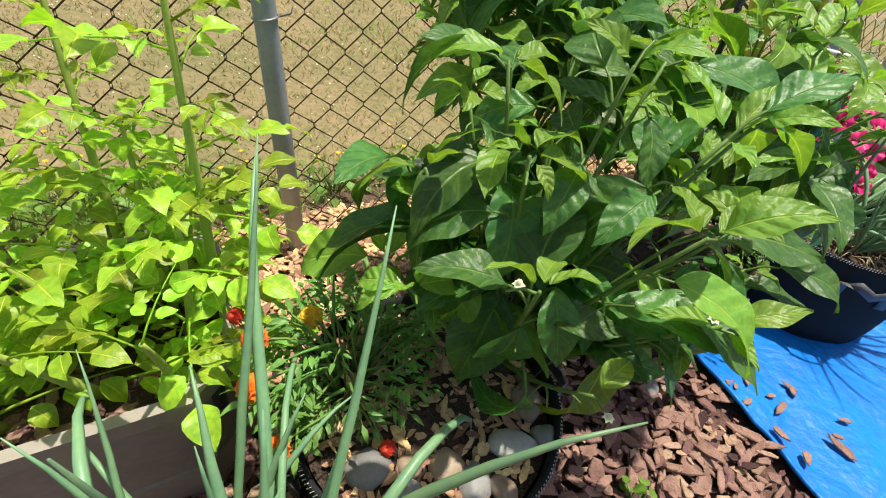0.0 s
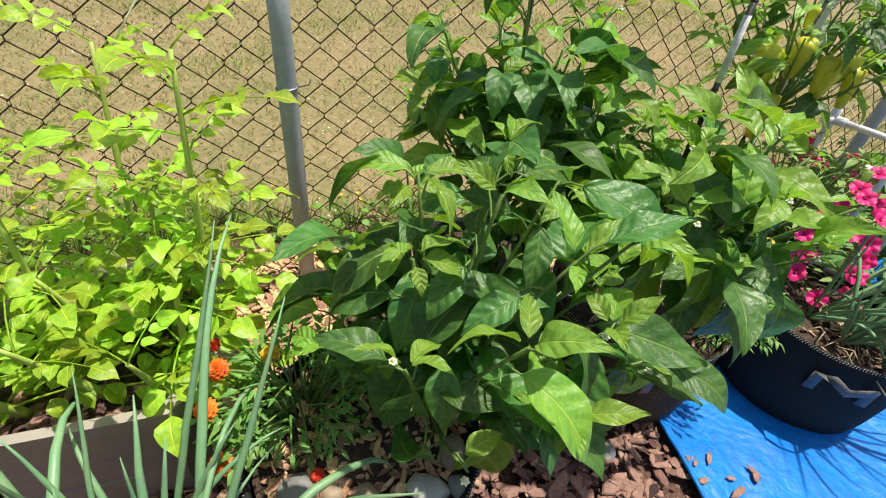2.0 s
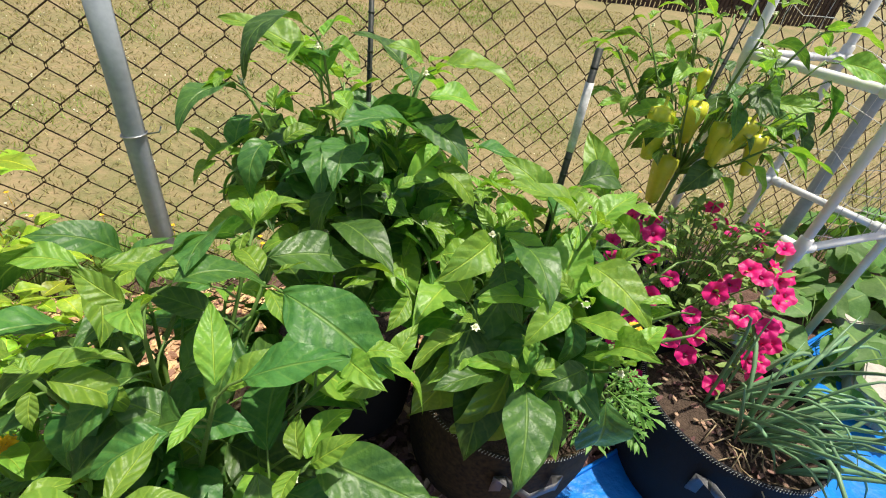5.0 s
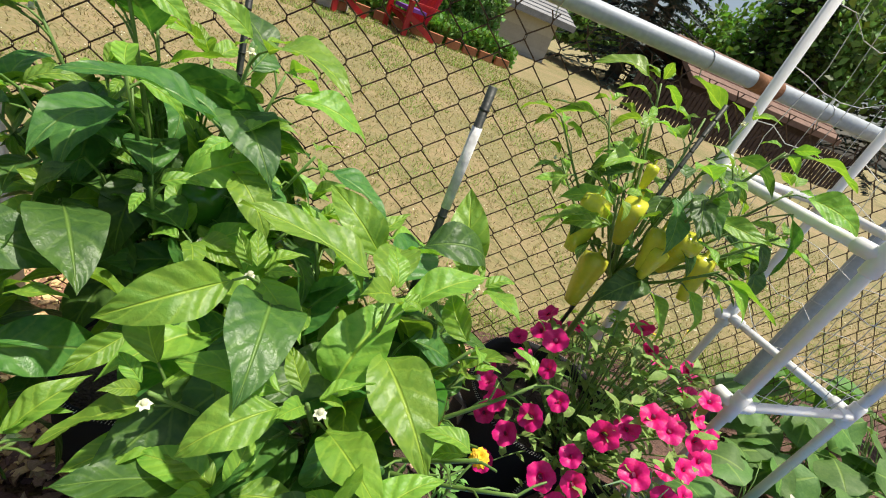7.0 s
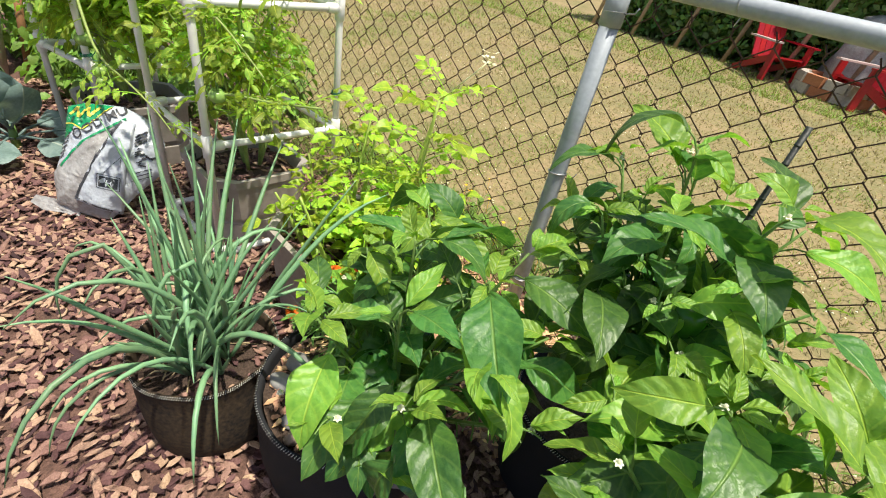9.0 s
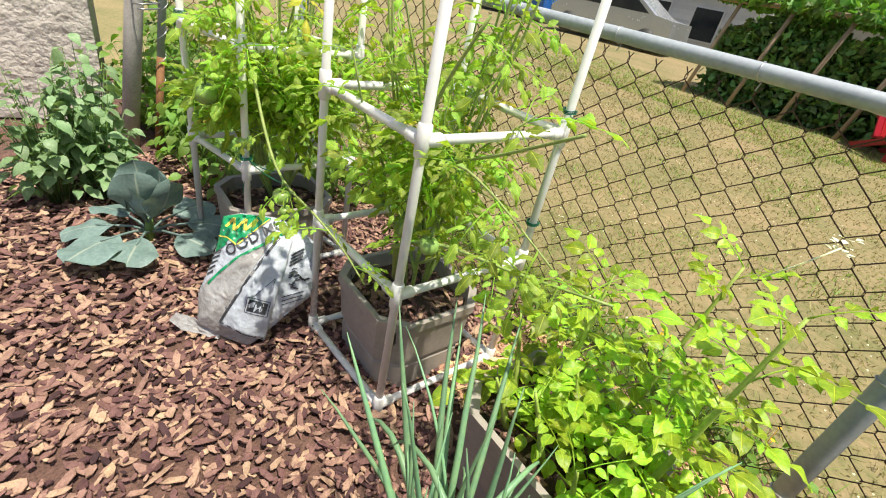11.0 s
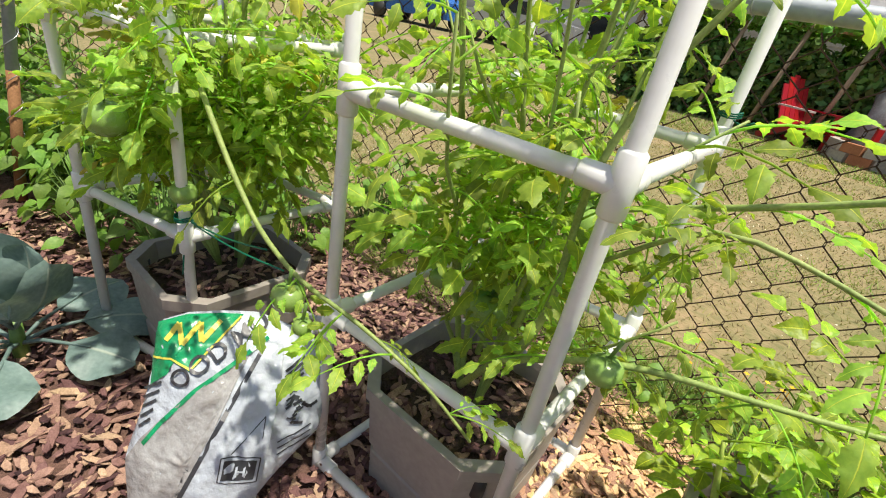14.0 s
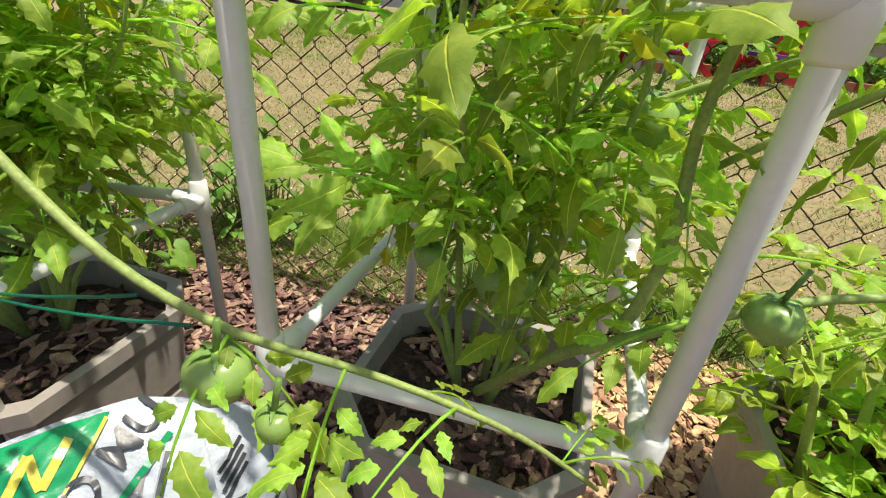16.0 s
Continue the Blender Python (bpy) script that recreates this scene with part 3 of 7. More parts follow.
# ---- fabric grow bags ----
def grow_bag(at, r, h, label, dusty=False, fill=M_SOIL, handles=(), soil=0.05):
    x, y = at
    t = thing("grow_bag", (x, y, 0), label, "planter", "fabric grow bags")
    acc = Acc()
    prof = [(r * 0.86, 0.0), (r * 0.95, 0.012), (r * 0.99, h * 0.2), (r * 1.02, h * 0.45), (r * 1.01, h * 0.75), (r, h - 0.012), (r + 0.004, h), (r - 0.003, h + 0.002), (r - 0.009, h - 0.012), (r - 0.008, h - soil - 0.05)]
    lathe(acc, prof, (x, y, 0), 40, 0.05, seed=x * 5)
    part("bag", acc.mesh("bag", M_BAG_DUSTY if dusty else M_BAG), t, "black felt bag" + (" with brown dust" if dusty else ""))
    acc = Acc()
    n = 200
    for k in range(n):
        w = 6.2832 * k / n
        q = r * (1 + 0.05 * noise.noise(Vector((math.cos(w) * 1.3 + x * 5, math.sin(w) * 1.3, h * 6))))
        c, s = math.cos(w), math.sin(w)
        tube(acc, [(x + (q + 0.005) * c, y + (q + 0.005) * s, h - 0.004), (x + (q + 0.001) * math.cos(w + 0.018), y + (q + 0.001) * math.sin(w + 0.018), h + 0.002)], 0.0008, 4)
    part("stitching", acc.mesh("stitching", M_STITCH, False), t, "pale zigzag rim stitching")
    acc = Acc()
    rings, sides = 9, 30
    for i in range(rings + 1):
        for k in range(sides):
            w, q = 6.2832 * k / sides, (r - 0.010) * i / rings
            px, py = x + q * math.cos(w), y + q * math.sin(w)
            acc.v.append((px, py, h - soil + 0.014 * noise.noise(Vector((px * 14, py * 14, 0))) + 0.01 * (1 - (i / rings) ** 2)))
            acc.uv.append((0, 0))
    for i in range(rings):
        for k in range(sides):
            b = (k + 1) % sides
            acc.f.append((i * sides + k, (i + 1) * sides + k, (i + 1) * sides + b, i * sides + b))
    part("soil", acc.mesh("soil", fill), t, "crumbly soil and bark fill")
    for ang in handles:
        w0 = radians(ang)
        acc = Acc()
        pts = []
        for s in (-1, 1):
            w = w0 + s * 0.26
            c = Vector((math.cos(w), math.sin(w), 0))
            pts.append((Vector((x, y, 0)) + c * (r * 1.02 + 0.006), c))
        (a, ca), (b, cb) = pts
        path = [a + Vector((0, 0, h - 0.11)), a + Vector((0, 0, h - 0.05)), a * 0.8 + b * 0.2 + ca * 0.03 + Vector((0, 0, h - 0.035)), (a + b) / 2 + ca * 0.045 + Vector((0, 0, h - 0.05)), a * 0.2 + b * 0.8 + cb * 0.03 + Vector((0, 0, h - 0.035)), b + Vector((0, 0, h - 0.05)), b + Vector((0, 0, h - 0.11))]
        n = len(path)
        for i, p in enumerate(path):
            wv = (Vector((0, 0, 1)) if 1 < i < 5 else (b - a).normalized()) * 0.013
            for o in (-1, 1):
                for th in (0, 0.003):
                    acc.v.append(tuple(p + wv * o + ca * th))
                    acc.uv.append((0, 0))
        for i in range(n - 1):
            q = i * 4
            acc.f += [(q, q + 4, q + 6, q + 2), (q + 1, q + 3, q + 7, q + 5), (q, q + 1, q + 5, q + 4), (q + 2, q + 6, q + 7, q + 3)]
        acc.f += [(0, 2, 3, 1), (4 * n - 4, 4 * n - 3, 4 * n - 1, 4 * n - 2)]
        part("handle", acc.mesh("handle", M_STRAP), t, "grey nylon strap handle")
    return t


BAGS = {"onion": (0.235, 0.495, 0.168, 0.27), "rocks": (0.37, 0.865, 0.215, 0.30), "pepper": (0.885, 1.505, 0.235, 0.30), "chive": (1.43, 1.675, 0.222, 0.30), "petunia": (1.17, 2.00, 0.20, 0.34), "tall": (0.44, 1.47, 0.19, 0.30)}
grow_bag(BAGS["onion"][:2], 0.168, 0.27, "dusty black fabric grow bag full of onions", True)
grow_bag(BAGS["rocks"][:2], 0.215, 0.30, "black fabric grow bag with river stones on the soil", False, handles=(-150, 30), soil=0.03)
grow_bag(BAGS["pepper"][:2], 0.235, 0.30, "brown-dusted black fabric grow bag under a pepper plant", True, handles=(-65, 115))
grow_bag(BAGS["chive"][:2], 0.222, 0.30, "black fabric grow bag of onions on the blue tarp", False, handles=(-95, 85))
grow_bag(BAGS["petunia"][:2], 0.20, 0.34, "black fabric grow bag overflowing with pink petunias", False, handles=(-150,))
grow_bag(BAGS["tall"][:2], 0.19, 0.30, "black fabric grow bag standing against the fence", False)


# ---- planter boxes ----
def planter_box(u0, u1, v0, v1, h, label):
    c = 0.075
    t = thing("planter_box", F((u0 + u1) / 2, (v0 + v1) / 2), label, "planter", "taupe planter boxes")

    def ring(d, z, taper=0.0):
        a, b, e, f, k = u0 + d + taper, u1 - d - taper, v0 + d + taper, v1 - d - taper, c
        return [F(x, y, z) for x, y in ((a + k, e), (b - k, e), (b, e + k), (b, f - k), (b - k, f), (a + k, f), (a, f - k), (a, e + k))]

    acc = Acc()
    levels = [ring(0.012, 0, 0.012), ring(0.012, 0.10, 0.008), ring(0.016, 0.105, 0.008), ring(0.016, 0.125, 0.008), ring(0.010, 0.13, 0.006), ring(0.006, h - 0.03), ring(0, h - 0.03), ring(0, h), ring(0.02, h), ring(0.022, h - 0.02), ring(0.026, h - 0.14)]
    vs = [p for l in levels for p in l]
    fs = [(i * 8 + k, i * 8 + (k + 1) % 8, i * 8 + 8 + (k + 1) % 8, i * 8 + 8 + k) for i in range(len(levels) - 1) for k in range(8)]
    fs.append(tuple(reversed(range(8))))
    acc.add(vs, fs)
    part("body", acc.mesh("body", M_BOX, False), t, "taupe plastic box with clipped corners")
    n = 10
    acc = Acc()
    for j in range(n + 1):
        for i in range(n + 1):
            u, v = u0 + 0.02 + (u1 - u0 - 0.04) * i / n, v0 + 0.02 + (v1 - v0 - 0.04) * j / n
            cu, cv = max(0, abs(u - (u0 + u1) / 2) - (u1 - u0) / 2 + c + 0.02), max(0, abs(v - (v0 + v1) / 2) - (v1 - v0) / 2 + c + 0.02)
            if cu + cv > c:
                s = (cu + cv - c) / 2 + 0.006
                u -= math.copysign(s, u - (u0 + u1) / 2)
                v -= math.copysign(s, v - (v0 + v1) / 2)
            p = F(u, v)
            acc.v.append((p.x, p.y, h - 0.06 + 0.012 * noise.noise(Vector((u * 16, v * 16, 0)))))
            acc.uv.append((0, 0))
    acc.f = [(j * (n + 1) + i, j * (n + 1) + i + 1, (j + 1) * (n + 1) + i + 1, (j + 1) * (n + 1) + i) for j in range(n) for i in range(n)]
    soil = part("soil", acc.mesh("soil", M_SOIL), t, "dark soil with bark chips")
    r = random.Random(int(u0 * 100))
    acc = Acc()
    for k in range(220):
        p = F(r.uniform(u0 + 0.05, u1 - 0.05), r.uniform(v0 + 0.05, v1 - 0.05))
        vs, fs = CHIPS[r.randrange(11)]
        m = chip_pose(r, p.x, p.y, h - 0.055 + r.uniform(0, 0.008), r.uniform(0.010, 0.022))
        acc.add([m @ Vector(q) for q in vs], fs)
    part("wood_chip", acc.mesh("wood_chip", M_CHIP, False), soil, "reddish bark chips", kind="stuff")
    for a, b in ((u0 + 0.05, v0 + 0.05), (u1 - 0.05, v0 + 0.05)):
        p = F(a, b)
        acc = Acc()
        lathe(acc, [(0.016, h - 0.09), (0.016, h - 0.03), (0.012, h - 0.03), (0.012, h - 0.06)], (p.x, p.y, 0), 10)
        part("corner_socket", acc.mesh("corner_socket", M_DARKPLASTIC), t, "dark round corner socket")
    return t


planter_box(-0.66, -0.195, -0.675, -0.235, 0.325, "taupe plastic planter box full of potato plants")
planter_box(-1.345, -0.925, -0.705, -0.285, 0.305, "taupe plastic planter box inside a white pipe cage")
planter_box(-2.12, -1.73, -0.915, -0.48, 0.31, "taupe plastic planter box of tomatoes inside a pipe cage")


# ---- white pipe cages ----
def pipe_cage(name, u0, u1, v0, v1, levels, top, label, base=True, skew=0.0, corners=None, missing=()):
    t = thing(name, F((u0 + u1) / 2, (v0 + v1) / 2), label, "plant cage", "white pipe cages")
    R = 0.0128
    cs = corners or [(u0, v0 - skew), (u1, v0), (u1, v1), (u0, v1 - skew)]

    def P(k, z):
        return F(cs[k % 4][0], cs[k % 4][1], z)

    for k in range(4):
        acc = Acc()
        tube(acc, [P(k, 0.02), P(k, top * 0.5), P(k, top)], R, 14)
        up = part("upright", acc.mesh("upright", M_PVC), t)
        for z in levels + ([0.02] if base else []):
            acc = Acc()
            tube(acc, [P(k, z - 0.042), P(k, z - 0.038), P(k, z + 0.038), P(k, z + 0.042)], [R + 0.001, R + 0.005, R + 0.005, R + 0.001], 14)
            if (k, z) == missing:
                continue
            for o in (k + 1, k + 3):
                d = (P(o, z) - P(k, z)).normalized()
                tube(acc, [P(k, z), P(k, z) + d * 0.05, P(k, z) + d * 0.054], [R + 0.0045, R + 0.0045, R + 0.001], 14)
            part("tee_joint", acc.mesh("tee_joint", M_PVC), up, "white pipe joint collar")
    for z in levels + ([0.02] if base else []):
        for k in range(4):
            if missing and z == missing[1] and missing[0] in (k, k + 1):
                continue
            acc = Acc()
            tube(acc, [P(k, z), P(k + 1, z)], R, 14)
            part("crossbar", acc.mesh("crossbar", M_PVC), t)
    return t, P


cage_1, C1 = pipe_cage("tomato_cage", -1.358, -0.907, -0.717, -0.215, [0.478, 0.924], 1.62, "white plastic pipe cage round a tomato plant", skew=0.033)
cage_2, C2 = pipe_cage("tomato_cage", -2.158, -1.775, -0.855, -0.42, [0.487, 0.925], 1.62, "white plastic pipe cage round a leafy tomato plant", skew=0.10)
cage_3, C3 = pipe_cage("netted_trellis", 1.735, 2.155, -0.465, -0.05, [0.55, 0.985], 1.65, "white plastic pipe trellis strung with netting", base=False, corners=[(1.739, -0.473), (2.196, -0.428), (2.086, -0.045), (1.631, -0.10)], missing=(3, 0.55))


# ---- blue tarp, pavers ----
acc = Acc()
n = 80
A, B, C, D = Vector((1.02, 1.36, 0)), Vector((1.42, 0.60, 0)), Vector((2.75, 1.55, 0)), Vector((2.18, 2.72, 0))
for j in range(n + 1):
    for i in range(n + 1):
        a, b = i / n, j / n
        p = (A * (1 - a) + D * a) * (1 - b) + (B * (1 - a) + C * a) * b
        edge = 0.012 * noise.noise(Vector((a * 7, b * 7, 1)))
        z = 0.020 + 0.012 * noise.noise(Vector((p.x * 5, p.y * 5, 0))) + 0.010 * abs(noise.noise(Vector((p.x * 9 + p.y * 4, p.y * 9, 4))))
        acc.v.append((p.x + edge, p.y + edge, z))
        acc.uv.append((a, b))
acc.f = [(j * (n + 1) + i, j * (n + 1) + i + 1, (j + 1) * (n + 1) + i + 1, (j + 1) * (n + 1) + i) for j in range(n) for i in range(n)]
grid = [Vector(q) for q in acc.v]
tarp = thing("tarp", grid[0], "wrinkled bright blue plastic tarp on the mulch", "tarp")
part("sheet", acc.mesh("sheet", M_TARP), tarp)
for edge in ([grid[i] for i in range(n + 1)], [grid[n * (n + 1) + i] for i in range(n + 1)], [grid[j * (n + 1)] for j in range(n + 1)], [grid[j * (n + 1) + n] for j in range(n + 1)]):
    acc = Acc()
    tube(acc, [q + Vector((0, 0, 0.003)) for q in edge], 0.006, 6)
    part("hem", acc.mesh("hem", M_TARP), tarp, "folded blue hem")


# ---- pepper plants ----
def pepper_plant(base, centre, radii, n_branch, per, size, seed, label, young=0.25, fruit=M_BELL, n_fruit=4, hang=0.5, inner=0, fork_t=0.55, keep=None, drooping=()):
    r = random.Random(seed)
    base, centre = Vector(base), Vector(centre)
    t = thing("pepper_plant", base, label, "pepper plant", "pepper plants")
    acc = Acc()
    fork = base * (1 - fork_t) + Vector((centre.x, centre.y, max(base.z + 0.08, centre.z - radii[2] * 0.8))) * fork_t
    branch(base, fork, 0.009, 0.007, acc, 0.0, 5)
    leaves, flowers = [], []
    gold = math.pi * (3 - math.sqrt(5))
    for k in range(n_branch):
        f = (k + 0.5) / n_branch
        cz = 1 - 1.45 * f
        rad = math.sqrt(max(0.0, 1 - cz * cz))
        w = gold * k + seed
        tip = centre + Vector((math.cos(w) * rad * radii[0], math.sin(w) * rad * radii[1], cz * radii[2])) * r.uniform(0.80, 1.08)
        pts = branch(fork, tip, 0.0055, 0.0022, acc, 0.10 * rad, 8)
        out = (tip - fork).normalized()
        for j in range(per):
            a = 0.30 + 0.70 * (j + r.random()) / per
            i = min(6, int(a * 7))
            p = pts[i].lerp(pts[i + 1], a * 7 - i)
            ang = r.uniform(0, 6.283)
            d = Vector((math.cos(ang), math.sin(ang), r.uniform(-0.5, 0.35))) + out * 0.9 + Vector((p.x - centre.x, p.y - centre.y, 0)) * 2.0
            d.z -= hang * r.uniform(0.1, 1.2) * (1.3 - cz * 0.6)
            d.normalize()
            s = size * r.uniform(0.55, 1.15)
            q = p + d * 0.035 + Vector((0, 0, 0.012))
            tube(acc, [p, p + d * 0.018 + Vector((0, 0, 0.012)), q], [0.0020, 0.0016, 0.0014], 5, False)
            pool = PEPPER_YOUNG if r.random() < young * (0.4 + 1.2 * a) else PEPPER_LEAVES
            leaves.append((r.choice(pool), leaf_pose(q, d, (r.uniform(-0.5, 0.5), r.uniform(-0.5, 0.5), 1), s, r.uniform(-0.5, 0.5))))
        for j in range(r.choice((3, 4, 5))):
            ang = 2.2 * j + 1.6 * r.random()
            d = Vector((math.cos(ang), math.sin(ang), r.uniform(-0.2, 1.6))).normalized()
            leaves.append((r.choice(PEPPER_YOUNG), leaf_pose(tip + d * 0.012, d, (r.uniform(-0.5, 0.5), r.uniform(-0.5, 0.5), 1), size * r.uniform(0.22, 0.6), r.uniform(-0.5, 0.5))))
        if r.random() < 0.6:
            flowers.append(tip + Vector((r.uniform(-0.02, 0.02), r.uniform(-0.02, 0.02), -0.004)))
    for j in range(inner):
        w, q = r.uniform(0, 6.283), math.sqrt(r.random()) * 0.8
        p = centre + Vector((math.cos(w) * q * radii[0], math.sin(w) * q * radii[1], r.uniform(-0.7, 0.3) * radii[2]))
        d = Vector((math.cos(w) + r.uniform(-0.6, 0.6), math.sin(w) + r.uniform(-0.6, 0.6), r.uniform(-1.2, 0.1))).normalized()
        leaves.append((r.choice(PEPPER_LEAVES), leaf_pose(p, d, (0, 0, 1), size * r.uniform(0.6, 1.1), r.uniform(-0.6, 0.6))))
        tube(acc, [fork.lerp(p, 0.55), fork.lerp(p, 0.85) + Vector((0, 0, 0.02)), p], [0.003, 0.002, 0.0016], 5, False)
    part("stem", acc.mesh("stem", M_STEM), t, "branching green stems")
    if keep:
        leaves = [q for q in leaves if keep(q[1].translation, q[1] @ Vector((0, 1, -0.2)))]
    for me, m in leaves[:290]:
        part("leaf", me, t, m=m)
    for k, (a, b, size_k) in enumerate(drooping):
        a, b = Vector(a), Vector(b)
        acc = Acc()
        tube(acc, curve_pts(fork, fork.lerp(a, 0.6) + Vector((0, 0, 0.10)), a, 8), [0.0040 - 0.0003 * i for i in range(8)], 6)
        part("side_stem", acc.mesh("side_stem", M_STEM), t)
        part("leaf", PEPPER_LEAVES[k % 9] if k % 3 else PEPPER_YOUNG[k % 6], t, m=leaf_pose(a, b - a, (math.cos(1.7 * k) * 0.3 + 0.5, -0.7, 0.8), size_k))
    for p in flowers:
        acc = Acc()
        for j in range(6):
            a = 1.047 * j
            blade(acc, 0.0075, 0.006, leaf_pose(p, (math.cos(a), math.sin(a), -0.2), (0, 0, 1)), droop=0.1, nx=2, ny=3, wave=0)
        tube(acc, [p + Vector((0, 0, 0.004)), p + Vector((0, 0, -0.005))], 0.003, 6)
        part("flower", acc.mesh("flower", M_WHITE_PETAL), t, "small white pepper flower")
    for k in range(n_fruit):
        w = r.uniform(0, 6.283)
        p = centre + Vector((math.cos(w) * radii[0] * 0.45, math.sin(w) * radii[1] * 0.45, r.uniform(-0.5, 0.1) * radii[2]))
        acc = Acc()
        lathe(acc, [(0.012, -0.085), (0.026, -0.08), (0.034, -0.05), (0.036, -0.02), (0.028, 0.0), (0.008, -0.006), (0.004, 0.02)], p, 14, 0.25, seed=k)
        part("pepper_fruit", acc.mesh("pepper_fruit", fruit), t, "glossy green bell pepper")
    return t


pepper_plant((0.40, 0.90, 0.26), (0.52, 0.98, 0.60), (0.25, 0.22, 0.25), 25, 8, 0.158, 11, "dark green pepper plant with white flowers in the stone-topped bag", 0.10, hang=1.05, n_fruit=5, inner=34, drooping=(((0.66, 0.93, 0.48), (0.69, 0.86, 0.32), 0.15), ((0.72, 0.92, 0.56), (0.75, 0.84, 0.46), 0.15), ((0.76, 1.02, 0.56), (0.82, 0.95, 0.44), 0.17), ((0.60, 0.86, 0.47), (0.60, 0.77, 0.33), 0.18), ((0.70, 1.02, 0.46), (0.77, 0.97, 0.30), 0.17), ((0.47, 0.82, 0.55), (0.45, 0.77, 0.38), 0.16), ((0.40, 0.87, 0.58), (0.37, 0.83, 0.42), 0.15), ((0.50, 0.80, 0.45), (0.49, 0.76, 0.32), 0.15)), keep=lambda p, tip: not (tip.z < 0.37 or tip.y < 0.755 or tip.z < 0.47 and tip.x < 0.38 or tip.z < 0.50 and tip.x > 0.74 or tip.z < 0.62 and tip.x > 0.58 and tip.y > 1.02 or tip.z < 0.42 and tip.x > 0.64 or tip.z < 0.50 and tip.y < 0.80 and tip.x < 0.50))
pepper_plant((0.46, 1.46, 0.26), (0.48, 1.43, 0.78), (0.25, 0.19, 0.21), 20, 8, 0.142, 23, "tall dark green pepper plant tied to a stake by the fence", 0.25, n_fruit=4, hang=0.5, inner=42)
pepper_plant((0.88, 1.47, 0.26), (0.88, 1.40, 0.69), (0.27, 0.23, 0.15), 20, 8, 0.150, 37, "sunlit green pepper plant in a dusty grow bag", 0.45, n_fruit=3, hang=0.35, inner=30, drooping=(((0.80, 1.24, 0.62), (0.78, 1.14, 0.50), 0.19), ((0.95, 1.22, 0.60), (0.98, 1.12, 0.45), 0.19), ((1.04, 1.26, 0.58), (1.10, 1.18, 0.42), 0.18), ((0.88, 1.20, 0.64), (0.88, 1.08, 0.53), 0.20)), keep=lambda p, tip: not (tip.z < 0.47 or tip.z < 0.57 and tip.y < 1.30 and (tip.x * 7) % 1 > 0.15 or tip.x > 1.07))


# ---- yellow banana peppers ----
def banana_pepper_plant(base, centre, radii, seed, label):
    t = pepper_plant(base, centre, radii, 16, 5, 0.120, seed, label, 0.5, n_fruit=0, hang=0.5, inner=16, fork_t=0.8)
    r = random.Random(seed)
    spots = [Vector((1.04, 1.985, 0.872)), Vector((1.10, 2.00, 0.75)), Vector((1.11, 1.97, 0.90)), Vector((1.18, 1.98, 0.87)), Vector((1.24, 2.00, 0.88)), Vector((1.20, 1.95, 0.84)), Vector((1.10, 2.02, 0.97)), Vector((1.29, 2.06, 0.84))]
    for k, p in enumerate(spots):
        big = 1.0 if k < 2 else r.uniform(0.55, 0.85)
        if k == 6:
            big = 0.4
        acc = Acc()
        prof = [(0.004, -0.135), (0.014, -0.130), (0.019, -0.10), (0.024, -0.06), (0.029, -0.025), (0.026, -0.004), (0.012, 0.0), (0.004, 0.004), (0.0035, 0.03)]
        lathe(acc, [(a * big * 1.12, b * big) for a, b in prof], (0, 0, 0), 16, 0.28, seed=k * 3)
        m = Matrix.Translation(p) @ Euler((r.uniform(-0.2, 0.2), r.uniform(-0.1, 0.35), r.uniform(0, 6))).to_matrix().to_4x4()
        part("pepper_fruit", acc.mesh("pepper_fruit", M_BANANA), t, "waxy pale yellow banana pepper", m=m)
    return t


banana_pepper_plant((1.13, 2.05, 0.30), (1.16, 2.09, 0.94), (0.27, 0.19, 0.20), 51, "slender pepper plant hung with pale yellow fruit")


def stake(a, b, rad, label, worn=None):
    a, b = Vector(a), Vector(b)
    t = thing("plant_stake", a, label, "plant stake", "plant stakes")
    acc = Acc()
    tube(acc, [a, a.lerp(b, 0.5), b], rad, 10)
    for k in range(24):
        p = a.lerp(b, k / 24)
        tube(acc, [p, p + (b - a).normalized() * 0.004], rad * 1.14, 8)
    part("rod", acc.mesh("rod", M_STAKE), t, "ribbed black coated rod")
    if worn:
        acc = Acc()
        tube(acc, [a.lerp(b, worn[0]), a.lerp(b, (worn[0] + worn[1]) / 2), a.lerp(b, worn[1])], rad * 1.18, 10)
        part("worn_core", acc.mesh("worn_core", M_STAKE_WORN), t, "stripped white section")
    return t


stake((0.87, 1.59, 0.2), (0.855, 1.62, 1.03), 0.0068, "black garden stake with its coating worn to white", (0.77, 0.93))
stake((0.43, 1.57, 0.2), (0.42, 1.59, 1.05), 0.0055, "dark green garden stake behind a pepper plant")
stake((1.09, 2.03, 0.25), (1.16, 2.13, 1.12), 0.005, "black garden stake holding the yellow pepper plant")


